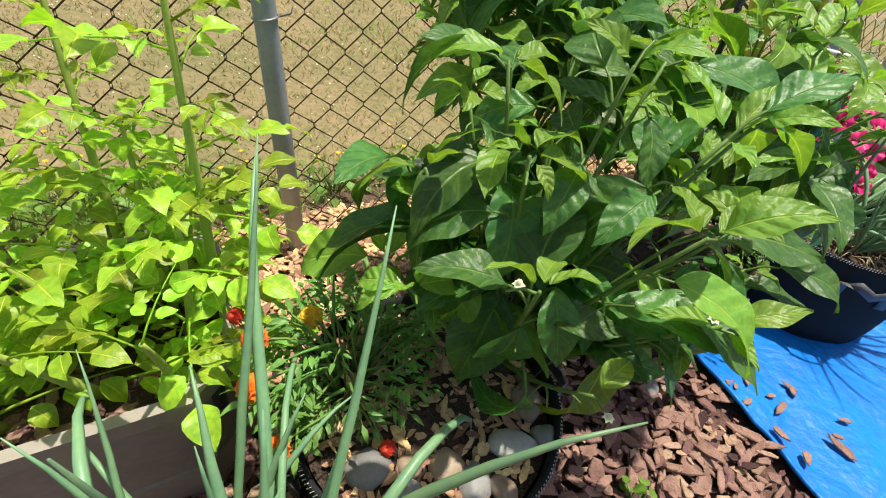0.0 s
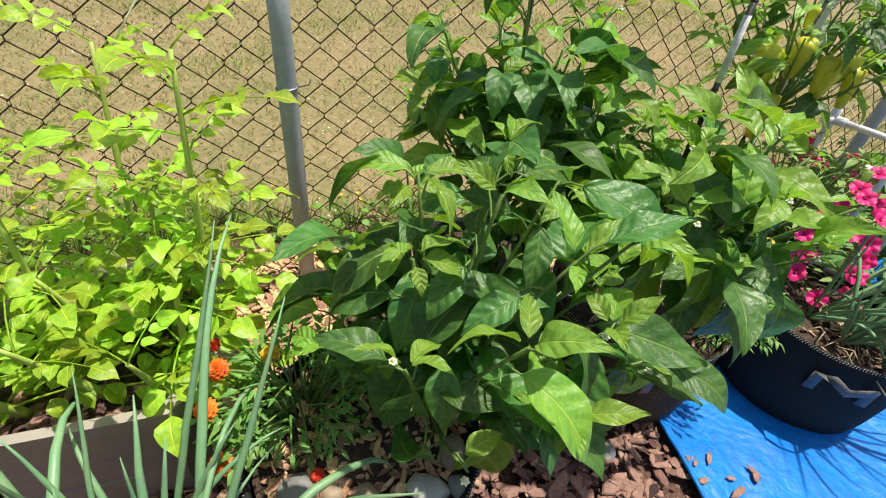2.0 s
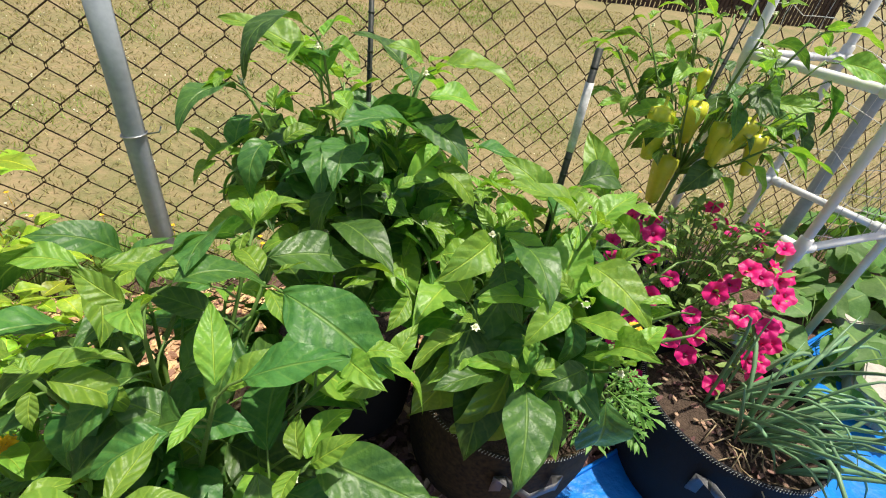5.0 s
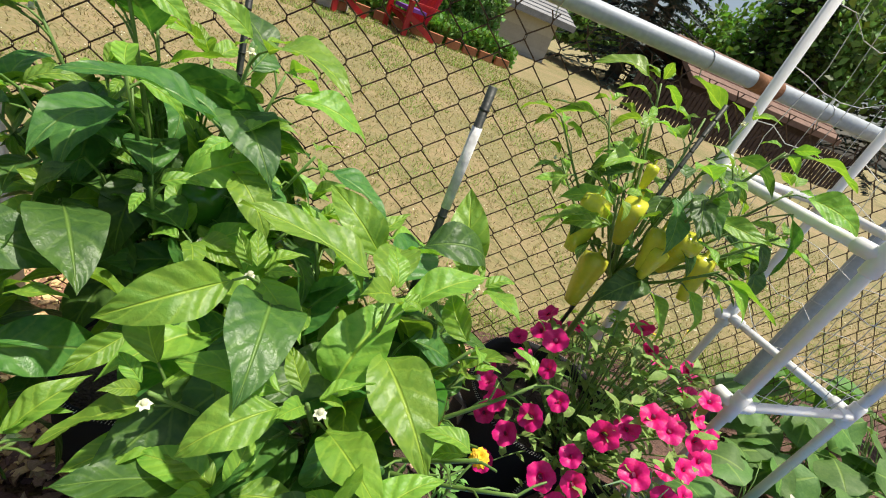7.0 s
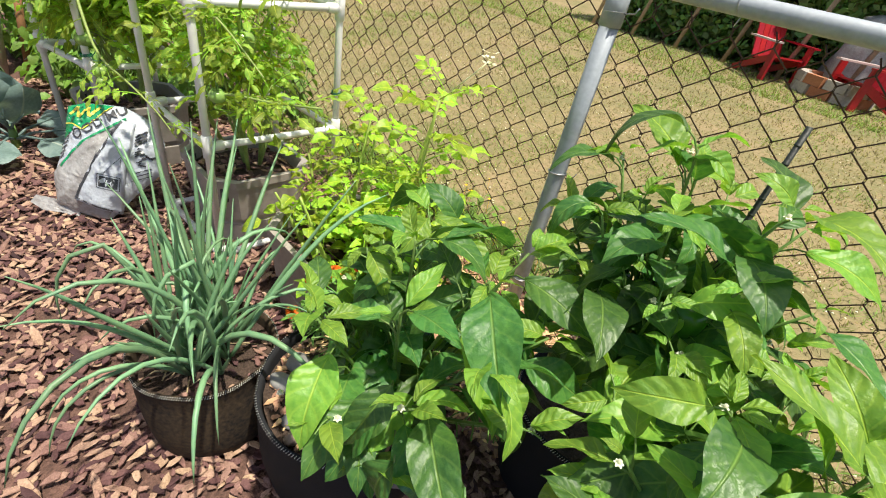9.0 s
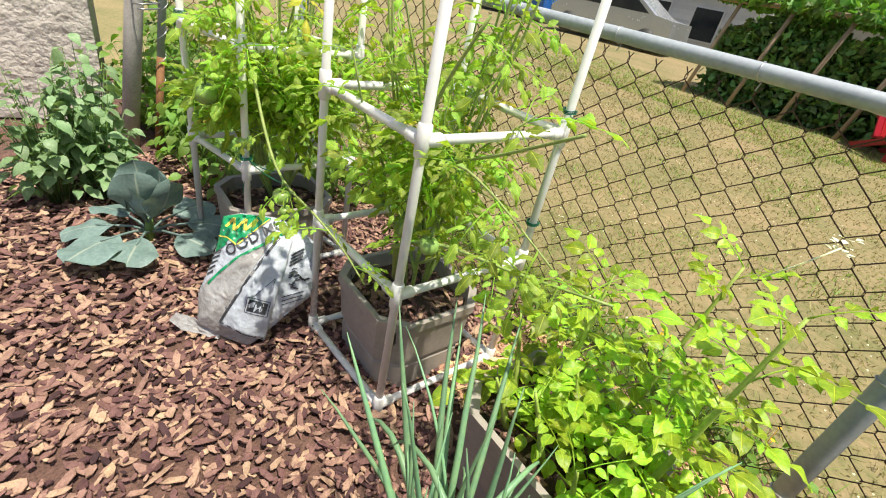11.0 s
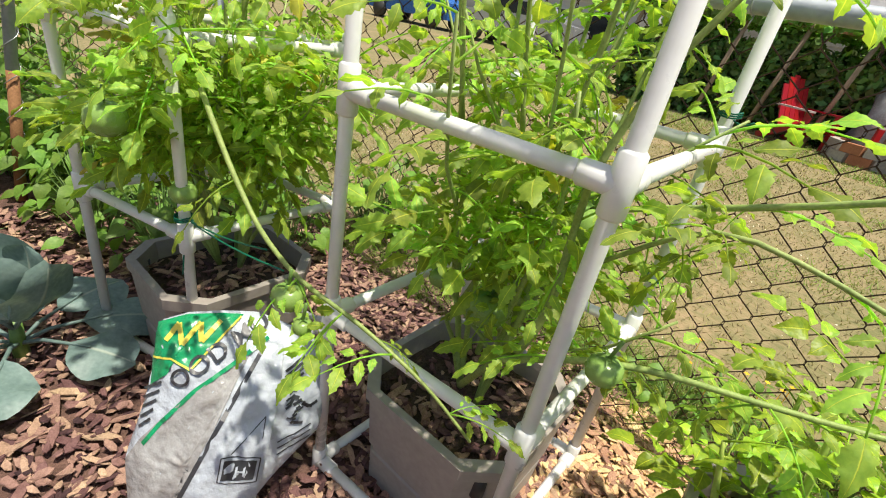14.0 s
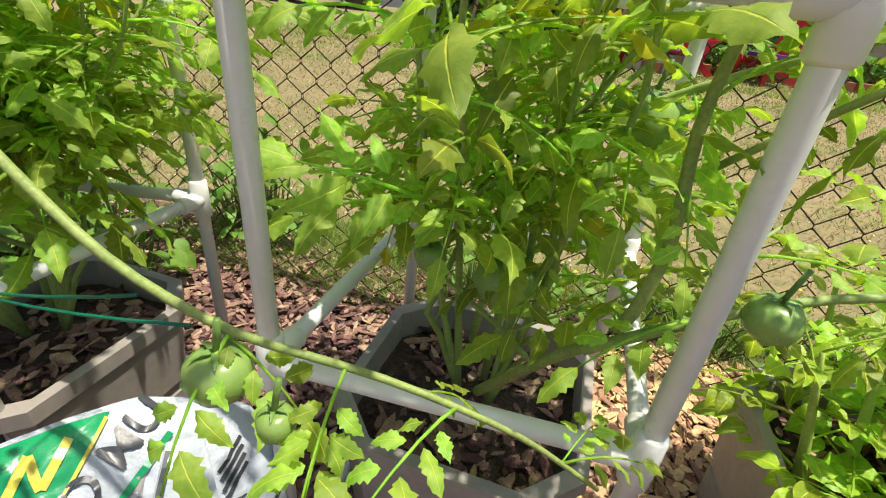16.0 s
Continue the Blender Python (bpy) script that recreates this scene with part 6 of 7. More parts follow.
acc = Acc()
rn = random.Random(3)
for k0, k1 in ((0, 1), (1, 2), (3, 2)):
    for j in range(9):
        a = j / 8
        z0 = 0.60 + 0.13 * j
        pts = [C3(k0, z0).lerp(C3(k1, z0 + rn.uniform(-0.05, 0.05)), i / 6) + Vector((0, 0, -0.03 * math.sin(math.pi * i / 6) + rn.uniform(-0.012, 0.012))) for i in range(7)]
        tube(acc, pts, 0.0011, 4)
    for j in range(1, 5):
        a = j / 5
        pts = [C3(k0, 0.55 + 0.18 * i).lerp(C3(k1, 0.55 + 0.18 * i), a + rn.uniform(-0.05, 0.05)) for i in range(7)]
        tube(acc, pts, 0.0011, 4)
part("netting", acc.mesh("netting", M_NET), cage_3, "loose white string netting", kind="stuff")


# ---- posts and house wall beside the far cage ----
wp = Vector((-2.18, -1.38, 0))
acc = Acc()
tube(acc, [wp, wp + Vector((-0.048, 0.10, 0.7)), wp + Vector((-0.145, 0.30, 2.1))], [0.047, 0.045, 0.043], 14)
solid("wooden_post", acc.mesh("wooden_post", M_WOODPOST), "weathered grey wooden post wired to a steel post", "post")
sp = thing("steel_post", (-2.23, -1.24, 0), "thin steel fence post, grey above and rusty below", "post")
acc = Acc()
tube(acc, [(-2.23, -1.24, 0), (-2.262, -1.172, 0.55)], 0.021, 12)
part("lower_tube", acc.mesh("lower_tube", M_RUSTPATCH), sp, "rusty lower tube")
acc = Acc()
tube(acc, [(-2.262, -1.172, 0.55), (-2.35, -0.99, 2.0)], 0.021, 12)
part("upper_tube", acc.mesh("upper_tube", M_STEEL), sp)
acc = Acc()
tube(acc, [(-2.236 - 0.00128 * w + 0.027 * math.cos(w), -1.228 + 0.0027 * w + 0.027 * math.sin(w), 0.1 + 0.022 * w) for w in [i * 0.5 for i in range(120)]], 0.002, 5)
part("wire_spiral", acc.mesh("wire_spiral", M_WIRE_BRIGHT), sp, "wire wound up the post")
acc = Acc()
tube(acc, [Vector((-2.255, -1.20, 0.80)) + Vector((math.cos(w) * 0.11, math.sin(w) * 0.06, 0.004 * w)) for w in [i * 0.4 for i in range(34)]], 0.004, 6)
part("wire_lashing", acc.mesh("wire_lashing", M_WIRE_BRIGHT), sp, "wire lashed round both posts")


def stucco_wall(name, a, b, h, thick):
    a, b = Vector(a), Vector(b)
    d = (b - a).normalized()
    n = Vector((-d.y, d.x, 0))
    nu, nz = int((b - a).length / 0.03), int(h / 0.03)
    acc = Acc()
    for j in range(nz + 1):
        for i in range(nu + 1):
            p = a.lerp(b, i / nu) + Vector((0, 0, h * j / nz))
            o = 0.020 * abs(noise.noise(Vector((i * 0.35, j * 0.65, 0)))) + 0.010 * noise.noise(Vector((i * 0.9, j * 1.1, 3)))
            acc.v.append(tuple(p + n * o))
            acc.uv.append((0, 0))
    acc.f = [(j * (nu + 1) + i, j * (nu + 1) + i + 1, (j + 1) * (nu + 1) + i + 1, (j + 1) * (nu + 1) + i) for j in range(nz) for i in range(nu)]
    q = [a - n * 0.012, b - n * 0.012, b - n * thick, a - n * thick]
    acc.add(q + [p + Vector((0, 0, h)) for p in q], [(0, 1, 2, 3), (7, 6, 5, 4), (0, 4, 5, 1), (1, 5, 6, 2), (2, 6, 7, 3), (3, 7, 4, 0)])
    return tagged(new(name, acc.mesh(name, M_STUCCO)), "rough cream stone-textured house wall", kind="structure")


stucco_wall("wall_house", (-2.53, -1.70, 0), (-1.37, -4.10, 0), 2.7, 0.25)


# ---- grass ----
def grass(name, n, u0, u1, v0, v1, h, m, seed, label, dens=None):
    r = np.random.RandomState(seed)
    u, v = r.uniform(u0, u1, n), v0 + (v1 - v0) * r.uniform(0, 1, n) ** 1.6
    acc = Acc()
    for a, b, w, hh, l1, l2 in zip(u, v, r.uniform(0, 6.283, n), h * r.uniform(0.4, 1.3, n), r.uniform(-1, 1, n), r.uniform(-1, 1, n)):
        if dens and noise.noise(Vector((a * 1.3, b * 1.3, 7))) < dens:
            continue
        p = F(a, b, far_ground(a, b))
        x = Vector((math.cos(w), math.sin(w), 0)) * (0.0022 + 0.0006 * b)
        q = p + Vector((l1 * hh * 1.4, l2 * hh * 1.4, hh))
        acc.v += [tuple(p - x), tuple(p + x), tuple(q)]
        acc.uv += [(0, 0)] * 3
        k = len(acc.v)
        acc.f.append((k - 3, k - 2, k - 1))
    return tagged(new(name, acc.mesh(name, m)), label, "grass", kind="stuff")


grass("grass", 90000, -6.5, 6.5, 0.08, 7.5, 0.028, M_GRASS, 1, "short dry straw-coloured grass")
grass("grass", 60000, -6.0, 5.5, 0.05, 6.5, 0.04, M_GRASS_GREEN, 2, "patchy green grass behind the fence", 0.14)
grass("grass", 5000, -2.6, 3.2, 0.04, 0.5, 0.11, M_GRASS_GREEN, 3, "longer green grass along the fence's foot", 0.0)
grass("grass", 9000, -2.4, -0.2, 0.0, 0.5, 0.10, M_GRASS_GREEN, 9, "longer green grass behind the tomato cages")

grass("grass", 16000, -9.5, 3.5, 6.2, 9.0, 0.05, M_GRASS_GREEN, 5, "greener grass along the far hedge")
rf = random.Random(31)
acc = Acc()
for k in range(2600):
    u, v = rf.uniform(-4, 5), 0.15 + 4.5 * rf.random() ** 1.4
    if noise.noise(Vector((u * 1.7, v * 1.7, 3))) < 0.0:
        continue
    p = F(u, v, far_ground(u, v) + 0.02)
    s = rf.uniform(0.003, 0.007)
    acc.add([p + Vector((s, 0, 0)), p + Vector((0, s, 0.002)), p + Vector((-s, 0, 0)), p + Vector((0, -s, 0.002)), p + Vector((0, 0, s))], [(0, 1, 4), (1, 2, 4), (2, 3, 4), (3, 0, 4)])
tagged(new("clover", acc.mesh("clover", M_WHITE_PETAL)), "tiny pale clover heads in the lawn", "clover", kind="stuff")


# ---- the neighbouring yard ----
def adirondack(m, label, cloth=None):
    at = m.translation
    t = thing("garden_chair", at, label, "chair", "red garden chairs")

    def piece(name, lo, hi, tilt=None, me_mat=M_REDPLASTIC, lab=""):
        acc = Acc()
        box(acc, lo, hi, m @ (tilt if tilt is not None else Matrix()))
        return part(name, acc.mesh(name, me_mat, False), t, lab)

    seat_t = pose(0, -0.27, 0.36, -12)
    for k in range(5):
        piece("seat_slat", (-0.26, 0.11 * k, -0.012), (0.26, 0.11 * k + 0.095, 0.012), seat_t)
    back_t = pose(0, 0.22, 0.24, 68)
    for k in range(5):
        x = -0.26 + 0.106 * k
        piece("back_slat", (x, 0, -0.010), (x + 0.098, 0.84 - 0.04 * (k - 2) ** 2, 0.012), back_t)
    piece("back_brace", (-0.26, 0.30, -0.035), (0.26, 0.36, -0.011), back_t)
    for s in (-1, 1):
        # one arm takes the pale colour, which stands in for sun falling on it
        piece("arm", (s * 0.34 - 0.06, -0.32, 0.555), (s * 0.34 + 0.06, 0.32, 0.58), None, M_REDPLASTIC_LIT if s < 0 else M_REDPLASTIC, "arm coloured pale as if sunlit" if s < 0 else "")
        piece("front_leg", (s * 0.30 - 0.02, -0.30, 0), (s * 0.30 + 0.02, -0.20, 0.553))
        piece("rear_leg", (s * 0.275 - 0.018, 0, -0.05), (s * 0.275 + 0.018, 0.80, 0.05), pose(0, -0.22, 0.34, -24))
    if cloth:
        piece("cushion", (-0.22, -0.2, 0.40), (0.22, 0.2, 0.46), None, cloth, "purple cloth cushion")
    return t


def yard(u, v):
    return yard_z(v) - 0.02


def chair_at(x, y, rz, label, cloth=None):
    v = (Vector((x, y, 0)) - P0).dot(FN)
    return adirondack(pose(x, y, yard(0, v), 0, 0, rz) @ Matrix.Scale(0.93, 4), label, cloth)


chair_at(-5.45, 7.0, 88, "red slatted garden chair with one arm coloured as if sunlit")
chair_at(-4.3, 7.45, -8, "red slatted garden chair on the dry lawn")
chair_at(-3.45, 8.35, -20, "faded red garden chair with a purple cushion", M_PURPLE)


def leaf_cloud(n, sampler, size, seed, stretch=1.6):
    """Many small pointed leaves at places drawn by sampler."""
    r = np.random.RandomState(seed)
    acc = Acc()
    for k in range(n):
        p = Vector(sampler(r))
        d = Vector(r.normal(size=3)).normalized()
        e = d.cross(Vector(r.normal(size=3))).normalized()
        s = size * r.uniform(0.6, 1.3)
        acc.v += [tuple(p - d * s * stretch / 2), tuple(p + e * s * 0.45), tuple(p + d * s * stretch / 2), tuple(p - e * s * 0.45)]
        acc.uv += [(0, 0)] * 4
        q = len(acc.v)
        acc.f.append((q - 4, q - 3, q - 2, q - 1))
    return acc


def hedge(u0, u1, v0, v1, h, n, m, seed, label, size=0.10, name="hedge"):
    z0 = yard(0, v0)

    def where(r):
        u, v = r.uniform(u0, u1), r.uniform(v0, v1)
        top = h * (0.75 + 0.3 * noise.noise(Vector((u * 1.2, v, seed))))
        return F(u, v, z0 + top * r.uniform(0.0, 1.0) ** 0.8)

    t = thing(name, F((u0 + u1) / 2, (v0 + v1) / 2, z0), label, "hedge")
    part("foliage", leaf_cloud(n, where, size, seed).mesh("foliage", m), t, kind="stuff")
    acc = Acc()
    r = random.Random(seed)
    for k in range(int((u1 - u0) * 2.5)):
        u = u0 + (u1 - u0) * (k + 0.5) / int((u1 - u0) * 2.5)
        b = F(u, (v0 + v1) / 2, z0 - 0.1)
        tube(acc, [b, b + Vector((r.uniform(-0.2, 0.2), r.uniform(-0.2, 0.2), h * 0.8))], [0.03, 0.012], 6)
    part("branches", acc.mesh("branches", M_BARK), t, "dark tangled branches", kind="stuff")
    return t


hedge(-4.3, 0.2, 8.1, 9.6, 1.75, 22000, M_HEDGE, 1, "dark vine-covered hedge along the far edge of the lawn")
z9 = yard(0, 9)
arb = thing("arbour", F(-2.0, 8.4, z9), "bare wooden pole arbour overgrown with bright vines", "arbour")
for k in range(6):
    u = -4.35 + 0.85 * k
    acc = Acc()
    tube(acc, [F(u, 7.85, z9 - 0.1), F(u + 0.25, 8.1, z9 + 1.65)], 0.035, 8)
    part("pole", acc.mesh("pole", M_POLE), arb)
for v, z in ((8.05, 1.55), (8.8, 1.6)):
    acc = Acc()
    tube(acc, [F(-4.6, v, z9 + z), F(-2.0, v + 0.05, z9 + z + 0.05), F(0.4, v, z9 + z)], 0.04, 8)
    part("beam", acc.mesh("beam", M_POLE), arb)
part("vine_leaves", leaf_cloud(5200, lambda r: F(r.uniform(-4.6, 0.5), r.uniform(7.9, 9.8), z9 + 1.55 + 0.35 * r.uniform(0, 1) ** 2), 0.13, 5, 1.2).mesh("vine_leaves", M_BUSH), arb, "bright green vine leaves", kind="stuff")
hedge(0.4, 3.6, 8.0, 9.0, 0.55, 7000, M_BUSH, 3, "bright green bedding plants behind edging blocks", 0.07, "flower_bed")
hedge(0.6, 3.4, 9.2, 10.2, 1.3, 6000, M_HEDGE, 6, "dense dark shrubs behind the flower bed", 0.09)
for k in range(9):
    u = 0.6 + 0.34 * k
    acc = Acc()
    box(acc, (-0.13, -0.08, 0), (0.13, 0.08, 0.14), Matrix.Translation(F(u, 7.9 + 0.05 * math.sin(k), yard(0, 7.9))) @ FROT.to_3x3().to_4x4())
    solid("edging_block", acc.mesh("edging_block", M_TERRACOTTA, False), "reddish edging block round the flower bed", "edging block", "edging blocks")


def house(name, u0, u1, v0, v1, h, roof_h, wall_m, roof_m, label, windows=()):
    z0 = yard(0, 9) - 0.2
    t = thing(name, F((u0 + u1) / 2, (v0 + v1) / 2, z0), label, "house")
    acc = Acc()
    box(acc, (u0, v0, z0), (u1, v1, z0 + h), FROT)
    wall = part("wall", acc.mesh("wall", wall_m, False), t)
    n = int(h / 0.16)
    for k in range(n):
        acc = Acc()
        z = z0 + h * k / n
        acc.add([F(u0, v0 - 0.004, z + h / n), F(u1, v0 - 0.004, z + h / n), F(u1, v0 - 0.025, z), F(u0, v0 - 0.025, z), F(u0, v0 - 0.004, z), F(u1, v0 - 0.004, z)], [(3, 2, 1, 0), (4, 5, 2, 3)])
        part("siding_board", acc.mesh("siding_board", wall_m, False), wall)
    acc = Acc()
    o, vm = 0.35, (v0 + v1) / 2
    a = [F(u0 - o, v0 - o, z0 + h - 0.05), F(u1 + o, v0 - o, z0 + h - 0.05), F(u1 + o, vm, z0 + h + roof_h), F(u0 - o, vm, z0 + h + roof_h), F(u0 - o, v1 + o, z0 + h - 0.05), F(u1 + o, v1 + o, z0 + h - 0.05)]
    b = [p + Vector((0, 0, 0.12)) for p in a]
    acc.add(a + b, [(0, 3, 2, 1), (3, 4, 5, 2), (6, 7, 8, 9), (9, 8, 11, 10), (0, 1, 7, 6), (4, 10, 11, 5), (1, 2, 8, 7), (2, 5, 11, 8), (0, 6, 9, 3), (3, 9, 10, 4)])
    roof = part("roof", acc.mesh("roof", roof_m, False), t, "shingled roof")
    for k in range(7):
        acc = Acc()
        f0, f1 = k / 7, (k + 1) / 7
        acc.add([b[0].lerp(b[3], f0) + Vector((0, 0, 0.03)), b[1].lerp(b[2], f0) + Vector((0, 0, 0.03)), b[1].lerp(b[2], f1) + Vector((0, 0, 0.008)), b[0].lerp(b[3], f1) + Vector((0, 0, 0.008)), b[0].lerp(b[3], f0), b[1].lerp(b[2], f0)], [(0, 1, 2, 3), (4, 5, 1, 0)])
        part("shingle_course", acc.mesh("shingle_course", roof_m, False), roof)
    for u, z, w, hh in windows:
        acc = Acc()
        box(acc, (u - w / 2 - 0.06, v0 - 0.06, z0 + z - 0.06), (u + w / 2 + 0.06, v0 - 0.03, z0 + z + hh + 0.06), FROT)
        win = part("window", acc.mesh("window", M_WHITE_SIDING, False), t, "white-framed window")
        acc = Acc()
        box(acc, (u - w / 2, v0 - 0.066, z0 + z), (u + w / 2, v0 - 0.061, z0 + z + hh), FROT)
        part("pane", acc.mesh("pane", M_GLASS_DARK, False), win, "dark window pane")
    return t


house("house", -4.6, 0.6, 12.5, 18, 2.5, 1.6, M_SIDING, M_ROOF_GREY, "beige clapboard house with a grey roof")
house("house", -12.5, -7.5, 17, 22, 2.4, 1.3, M_WHITE_SIDING, M_ROOF_GREY, "pale house beyond the far lawn", ((-10.8, 0.9, 1.0, 1.0), (-8.8, 0.9, 1.0, 1.0)))
house("shed", 9.2, 14.0, 10.5, 13.5, 1.25, 0.85, M_DARKFENCE, M_ROOF_BROWN, "low dark shed with a brown shingle roof")
house("garage", 2.4, 5.4, 11.5, 15, 1.25, 0.55, M_SIDING, M_ROOF_GREY, "low garage with a grey shingle roof behind shrubs")


def picket_fence(u0, v0, u1, v1, h, step, label):
    t = thing("picket_fence", F(u0, v0, yard(0, v0)), label, "fence")
    n = int(math.hypot(u1 - u0, v1 - v0) / step)
    for k in range(n):
        u, v = u0 + (u1 - u0) * k / n, v0 + (v1 - v0) * k / n
        acc = Acc()
        box(acc, (u - step * 0.36, v - 0.012, yard(0, v) - 0.05), (u + step * 0.36, v + 0.012, yard(0, v) + h), FROT)
        part("picket", acc.mesh("picket", M_DARKFENCE, False), t)
    acc = Acc()
    box(acc, (0, 0.013, h * 0.75), (math.hypot(u1 - u0, v1 - v0), 0.05, h * 0.75 + 0.08), Matrix.Translation(F(u0, v0, yard(0, v0))) @ Matrix.Rotation(math.atan2(FD.y, FD.x) + math.atan2(v1 - v0, u1 - u0), 4, "Z"))
    part("rail", acc.mesh("rail", M_DARKFENCE, False), t)


picket_fence(6.6, 8.8, 13.5, 8.4, 0.85, 0.12, "dark brown picket fence in front of a shed")


# ---- trees ----
def spruce(u, v, h, rad, seed, label):
    z0 = yard(0, 10) - 0.1
    b = F(u, v, z0)
    r = random.Random(seed)
    t = thing("spruce", b, label, "tree", "trees")
    acc = Acc()
    tube(acc, [b, b + Vector((0.05, 0, h * 0.5)), b + Vector((0, 0, h))], [0.22, 0.13, 0.02], 10)
    part("trunk", acc.mesh("trunk", M_BARK), t)
    acc, ca = Acc(), Acc()
    for k in range(120):
        f = 0.06 + 0.94 * (k + r.random()) / 120
        w = 2.4 * k
        L = rad * (1.05 - f) * r.uniform(0.75, 1.15)
        p = b + Vector((0, 0, h * f))
        e = p + Vector((math.cos(w) * L, math.sin(w) * L, -0.22 * L))
        pts = curve_pts(p, p.lerp(e, 0.5) + Vector((0, 0, 0.08 * L)), e, 6)
        tube(acc, pts, [0.03, 0.024, 0.018, 0.013, 0.009, 0.005], 5)
        for j in range(64):
            a = r.uniform(0.12, 1.0)
            q = pts[0].lerp(e, a) + Vector((0, 0, 0.06 * L * math.sin(3.14 * a)))
            sd = Vector((math.cos(w + r.choice((-1, 1)) * 1.0), math.sin(w + r.choice((-1, 1)) * 1.0), r.uniform(-0.5, 0.05)))
            ln = r.uniform(0.16, 0.36)
            d = Vector((sd.y, -sd.x, 0)).normalized() * 0.055
            m = q + sd * ln * 0.5
            ca.v += [tuple(q), tuple(m + d), tuple(q + sd * ln), tuple(m - d)]
            ca.uv += [(0, 0)] * 4
            n = len(ca.v)
            ca.f.append((n - 4, n - 3, n - 2, n - 1))
    part("limb", acc.mesh("limb", M_BARK), t)
    part("crown", ca.mesh("crown", M_SPRUCE), t, "drooping dark needle sprays", kind="stuff")
    return t


def broad_tree(u, v, h, rad, n, m, seed, label, size=0.16):
    z0 = yard(0, 10) - 0.1
    b = F(u, v, z0)
    r = random.Random(seed)
    t = thing("tree", b, label, "tree", "trees")
    acc = Acc()
    top = b + Vector((0, 0, h * 0.45))
    tube(acc, [b, b + Vector((0.04, 0.03, h * 0.25)), top], [0.16, 0.12, 0.09], 10)
    part("trunk", acc.mesh("trunk", M_BARK), t)
    acc, tips = Acc(), []
    for k in range(26):
        w, cz = 2.4 * k, 1 - 1.7 * (k + 0.5) / 26
        q = math.sqrt(max(0, 1 - cz * cz))
        e = b + Vector((math.cos(w) * q * rad, math.sin(w) * q * rad, h * 0.66 + cz * h * 0.34)) * 1.0
        e = e + Vector((r.uniform(-0.2, 0.2), r.uniform(-0.2, 0.2), r.uniform(-0.2, 0.2)))
        tube(acc, curve_pts(top, top.lerp(e, 0.5) + Vector((0, 0, 0.15)), e), [0.06, 0.05, 0.04, 0.03, 0.022, 0.016, 0.01], 6)
        tips.append(e)
    part("limb", acc.mesh("limb", M_BARK), t)

    def where(q):
        e = tips[q.randint(len(tips))]
        return e.lerp(top, q.uniform(-0.1, 0.55)) + Vector(q.normal(size=3)) * rad * 0.15

    part("crown", leaf_cloud(n, where, size, seed).mesh("crown", m), t, "uneven leafy crown", kind="stuff")
    return t


spruce(8.4, 13.2, 7.5, 2.7, 4, "dark spruce with drooping branches behind a shed")
spruce(14.2, 14.0, 7.5, 2.6, 5, "dark spruce beside the shed")
spruce(11.0, 16.5, 8.5, 2.8, 6, "tall dark spruce beyond the yard")
broad_tree(7.4, 17.5, 5.5, 2.2, 7000, M_PURPLELEAF, 8, "dark plum-leaved tree in the far yard")
broad_tree(3.9, 17.5, 5.5, 2.4, 7000, M_HEDGE, 9, "leafy green tree beyond the garage")
broad_tree(14.0, 15.5, 3.6, 2.2, 6000, M_BUSH, 10, "rounded bright green tree beside a shed")
broad_tree(16.6, 14.1, 6.5, 3.0, 8000, M_HEDGE, 16, "dark leafy tree beside the shed", 0.2)
spruce(18.5, 12.5, 8.0, 2.8, 7, "dark spruce at the end of the yards")
broad_tree(-5.6, 24, 6.5, 2.8, 6000, M_HEDGE, 12, "leafy green tree behind the houses")
broad_tree(-14, 24, 6.5, 3.2, 6000, M_HEDGE, 14, "leafy green tree behind the houses")
hedge(-16, 16, 27, 29, 2.2, 14000, M_HEDGE, 21, "far row of dark trees closing the yard", 0.35, "far_hedge")


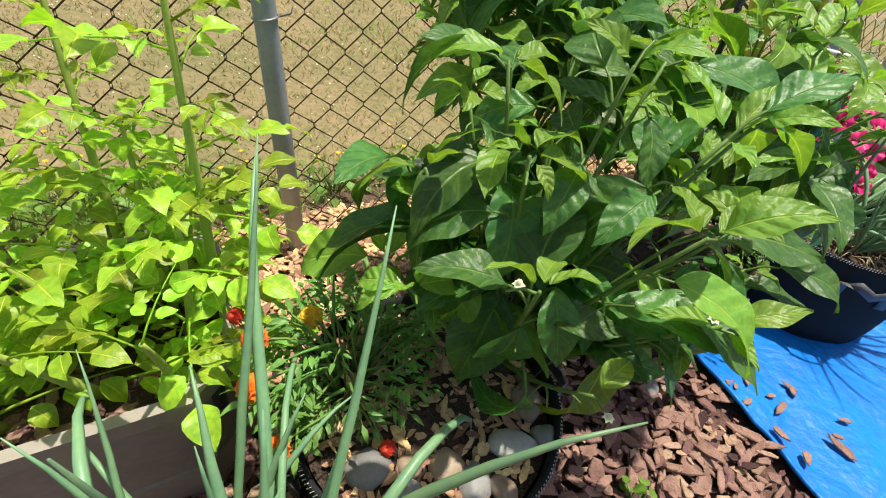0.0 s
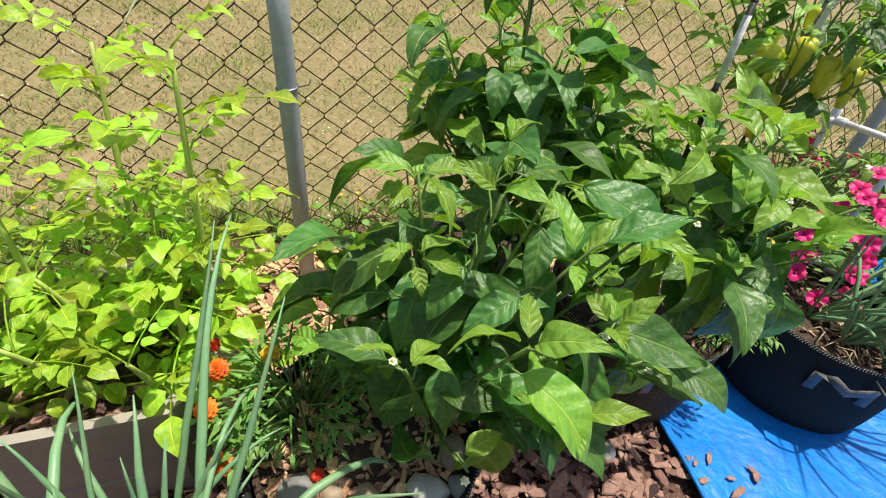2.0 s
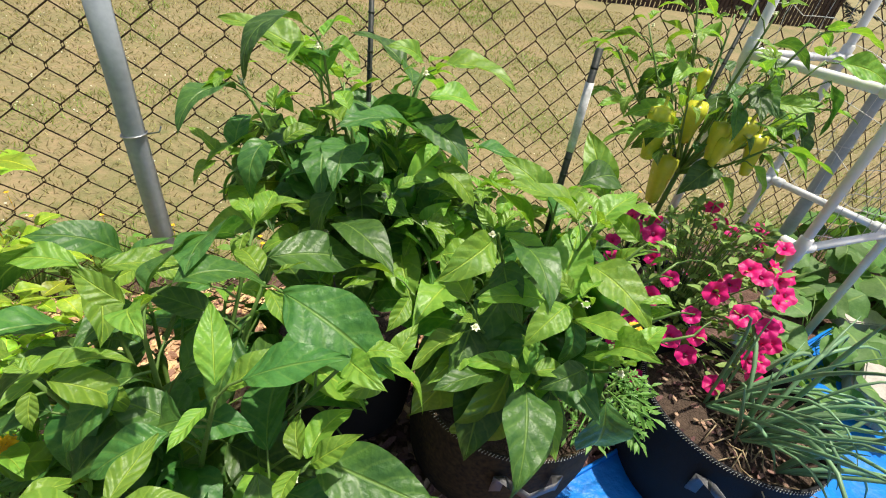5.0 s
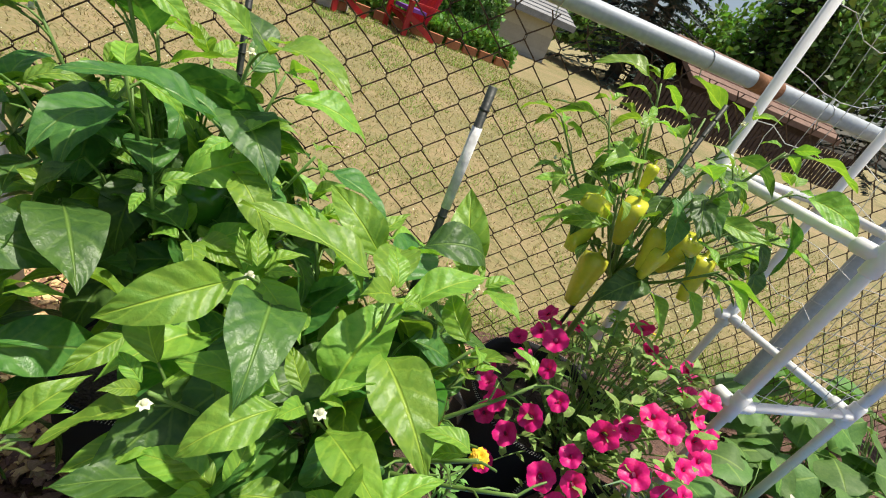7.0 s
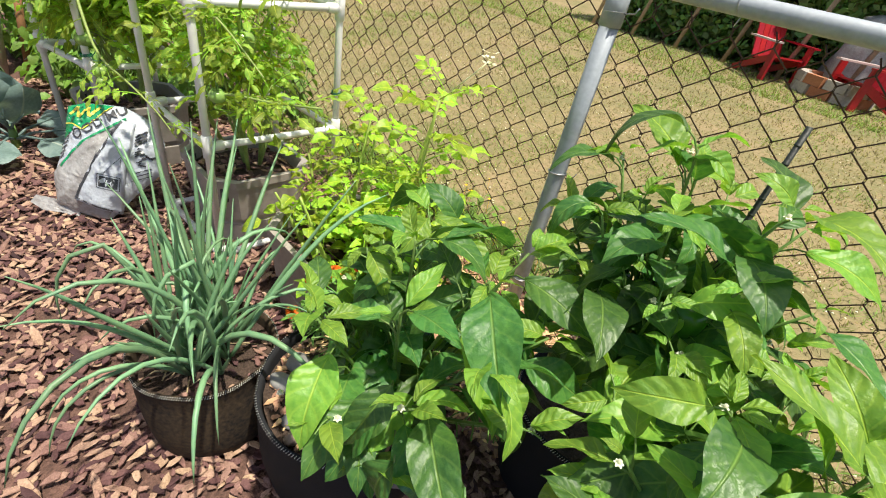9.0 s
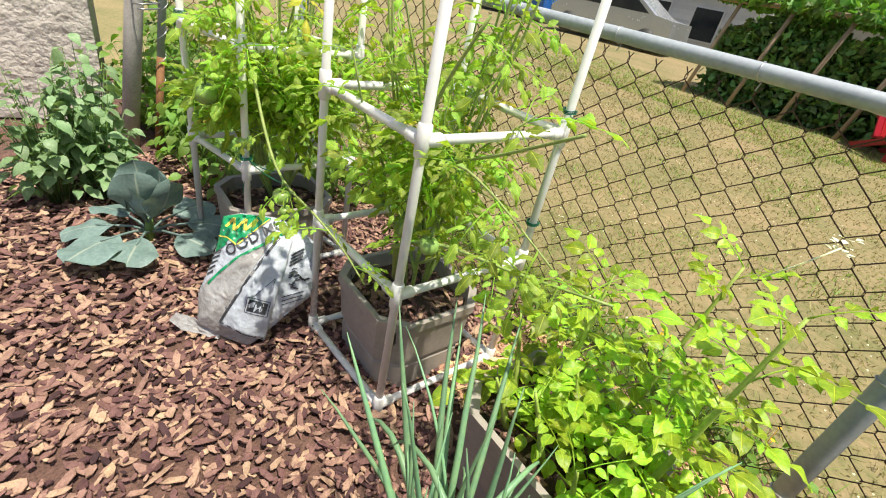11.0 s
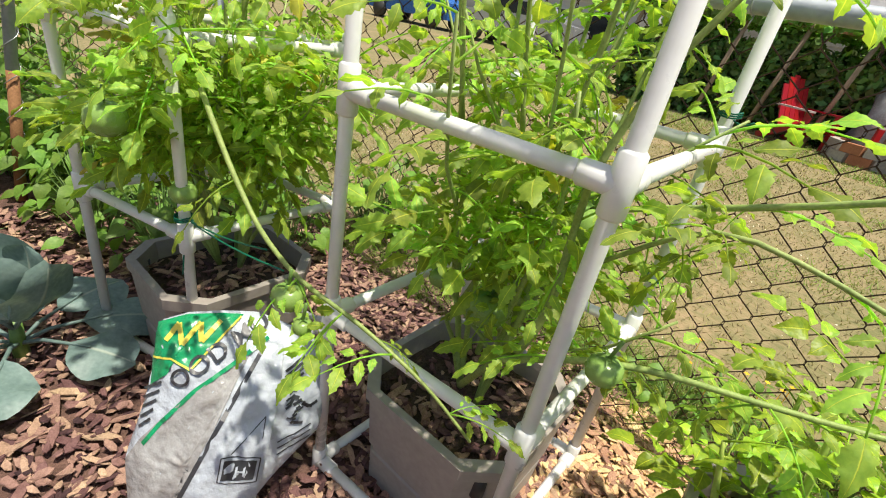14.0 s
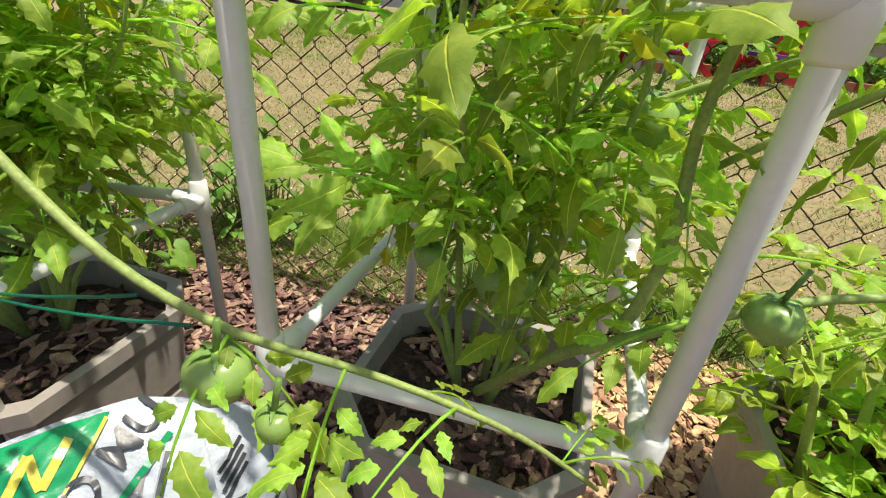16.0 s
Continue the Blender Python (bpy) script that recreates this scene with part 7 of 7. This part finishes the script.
def car(u, v, rz, m, label):
    z0 = yard(0, v)
    t = thing("car", F(u, v, z0), label, "car", "parked cars")
    mm = Matrix.Translation(F(u, v, z0)) @ Matrix.Rotation(math.atan2(FD.y, FD.x) + radians(rz), 4, "Z")
    prof = [(-2.1, 0.3), (-2.15, 0.7), (-1.9, 0.9), (-1.2, 0.98), (-0.55, 1.42), (0.75, 1.44), (1.5, 1.0), (2.1, 0.92), (2.15, 0.35)]
    acc = Acc()
    n = len(prof)
    for w, s in ((-0.82, 0.96), (-0.72, 1.0), (0.72, 1.0), (0.82, 0.96)):
        acc.v += [tuple(mm @ Vector((x * s, w, z))) for x, z in prof]
        acc.uv += [(0, 0)] * n
    acc.f = [(i * n + k, i * n + (k + 1) % n, (i + 1) * n + (k + 1) % n, (i + 1) * n + k) for i in range(3) for k in range(n)]
    acc.f += [tuple(reversed(range(n))), tuple(range(3 * n, 4 * n))]
    part("body", acc.mesh("body", m, False), t)
    for s in (-1, 1):
        acc = Acc()
        acc.add([mm @ Vector((x, s * 0.826, z)) for x, z in ((-1.0, 1.0), (1.25, 1.0), (0.7, 1.36), (-0.5, 1.36))], [(0, 1, 2, 3)])
        part("side_window", acc.mesh("side_window", M_GLASS_DARK, False), t)
        for x in (-1.35, 1.35):
            acc = Acc()
            tube(acc, [mm @ Vector((x, s * 0.70, 0.31)), mm @ Vector((x, s * 0.86, 0.31))], 0.31, 18)
            part("wheel", acc.mesh("wheel", M_DARKPLASTIC), t)
    return t


car(-9.8, 13.2, 10, M_CAR, "silver car parked beyond the lawn")
car(-15.0, 13.6, 5, M_CAR_BLUE, "dark blue car parked beyond the lawn")


# ---- clutter between the red chairs ----
p = Vector((-5.05, 8.0, yard(0, 8)))
acc = Acc()
lathe(acc, [(0.34, 0.0), (0.36, 0.25), (0.33, 0.6), (0.30, 0.9), (0.24, 1.02), (0.10, 1.08), (0.0, 1.09)], p, 22, 0.35, seed=4)
solid("covered_grill", acc.mesh("covered_grill", M_SACK_CLEAR), "barbecue under a grey weather cover", "barbecue")
c = Vector((-4.75, 7.55, yard(0, 7.4)))
ring = thing("fire_ring", c, "low ring of pinkish stone blocks", "fire pit")
for k in range(11):
    a = 6.2832 * k / 11
    for j in range(2):
        acc = Acc()
        box(acc, (-0.13, -0.06, 0.0), (0.13, 0.06, 0.13), Matrix.Translation(c + Vector((math.cos(a + 0.28 * j) * 0.46, math.sin(a + 0.28 * j) * 0.46, 0.135 * j))) @ Matrix.Rotation(a + 0.28 * j + 1.5708, 4, "Z"))
        part("stone_block", acc.mesh("stone_block", M_TERRACOTTA if (k + j) % 3 == 0 else M_BRICK, False), ring)
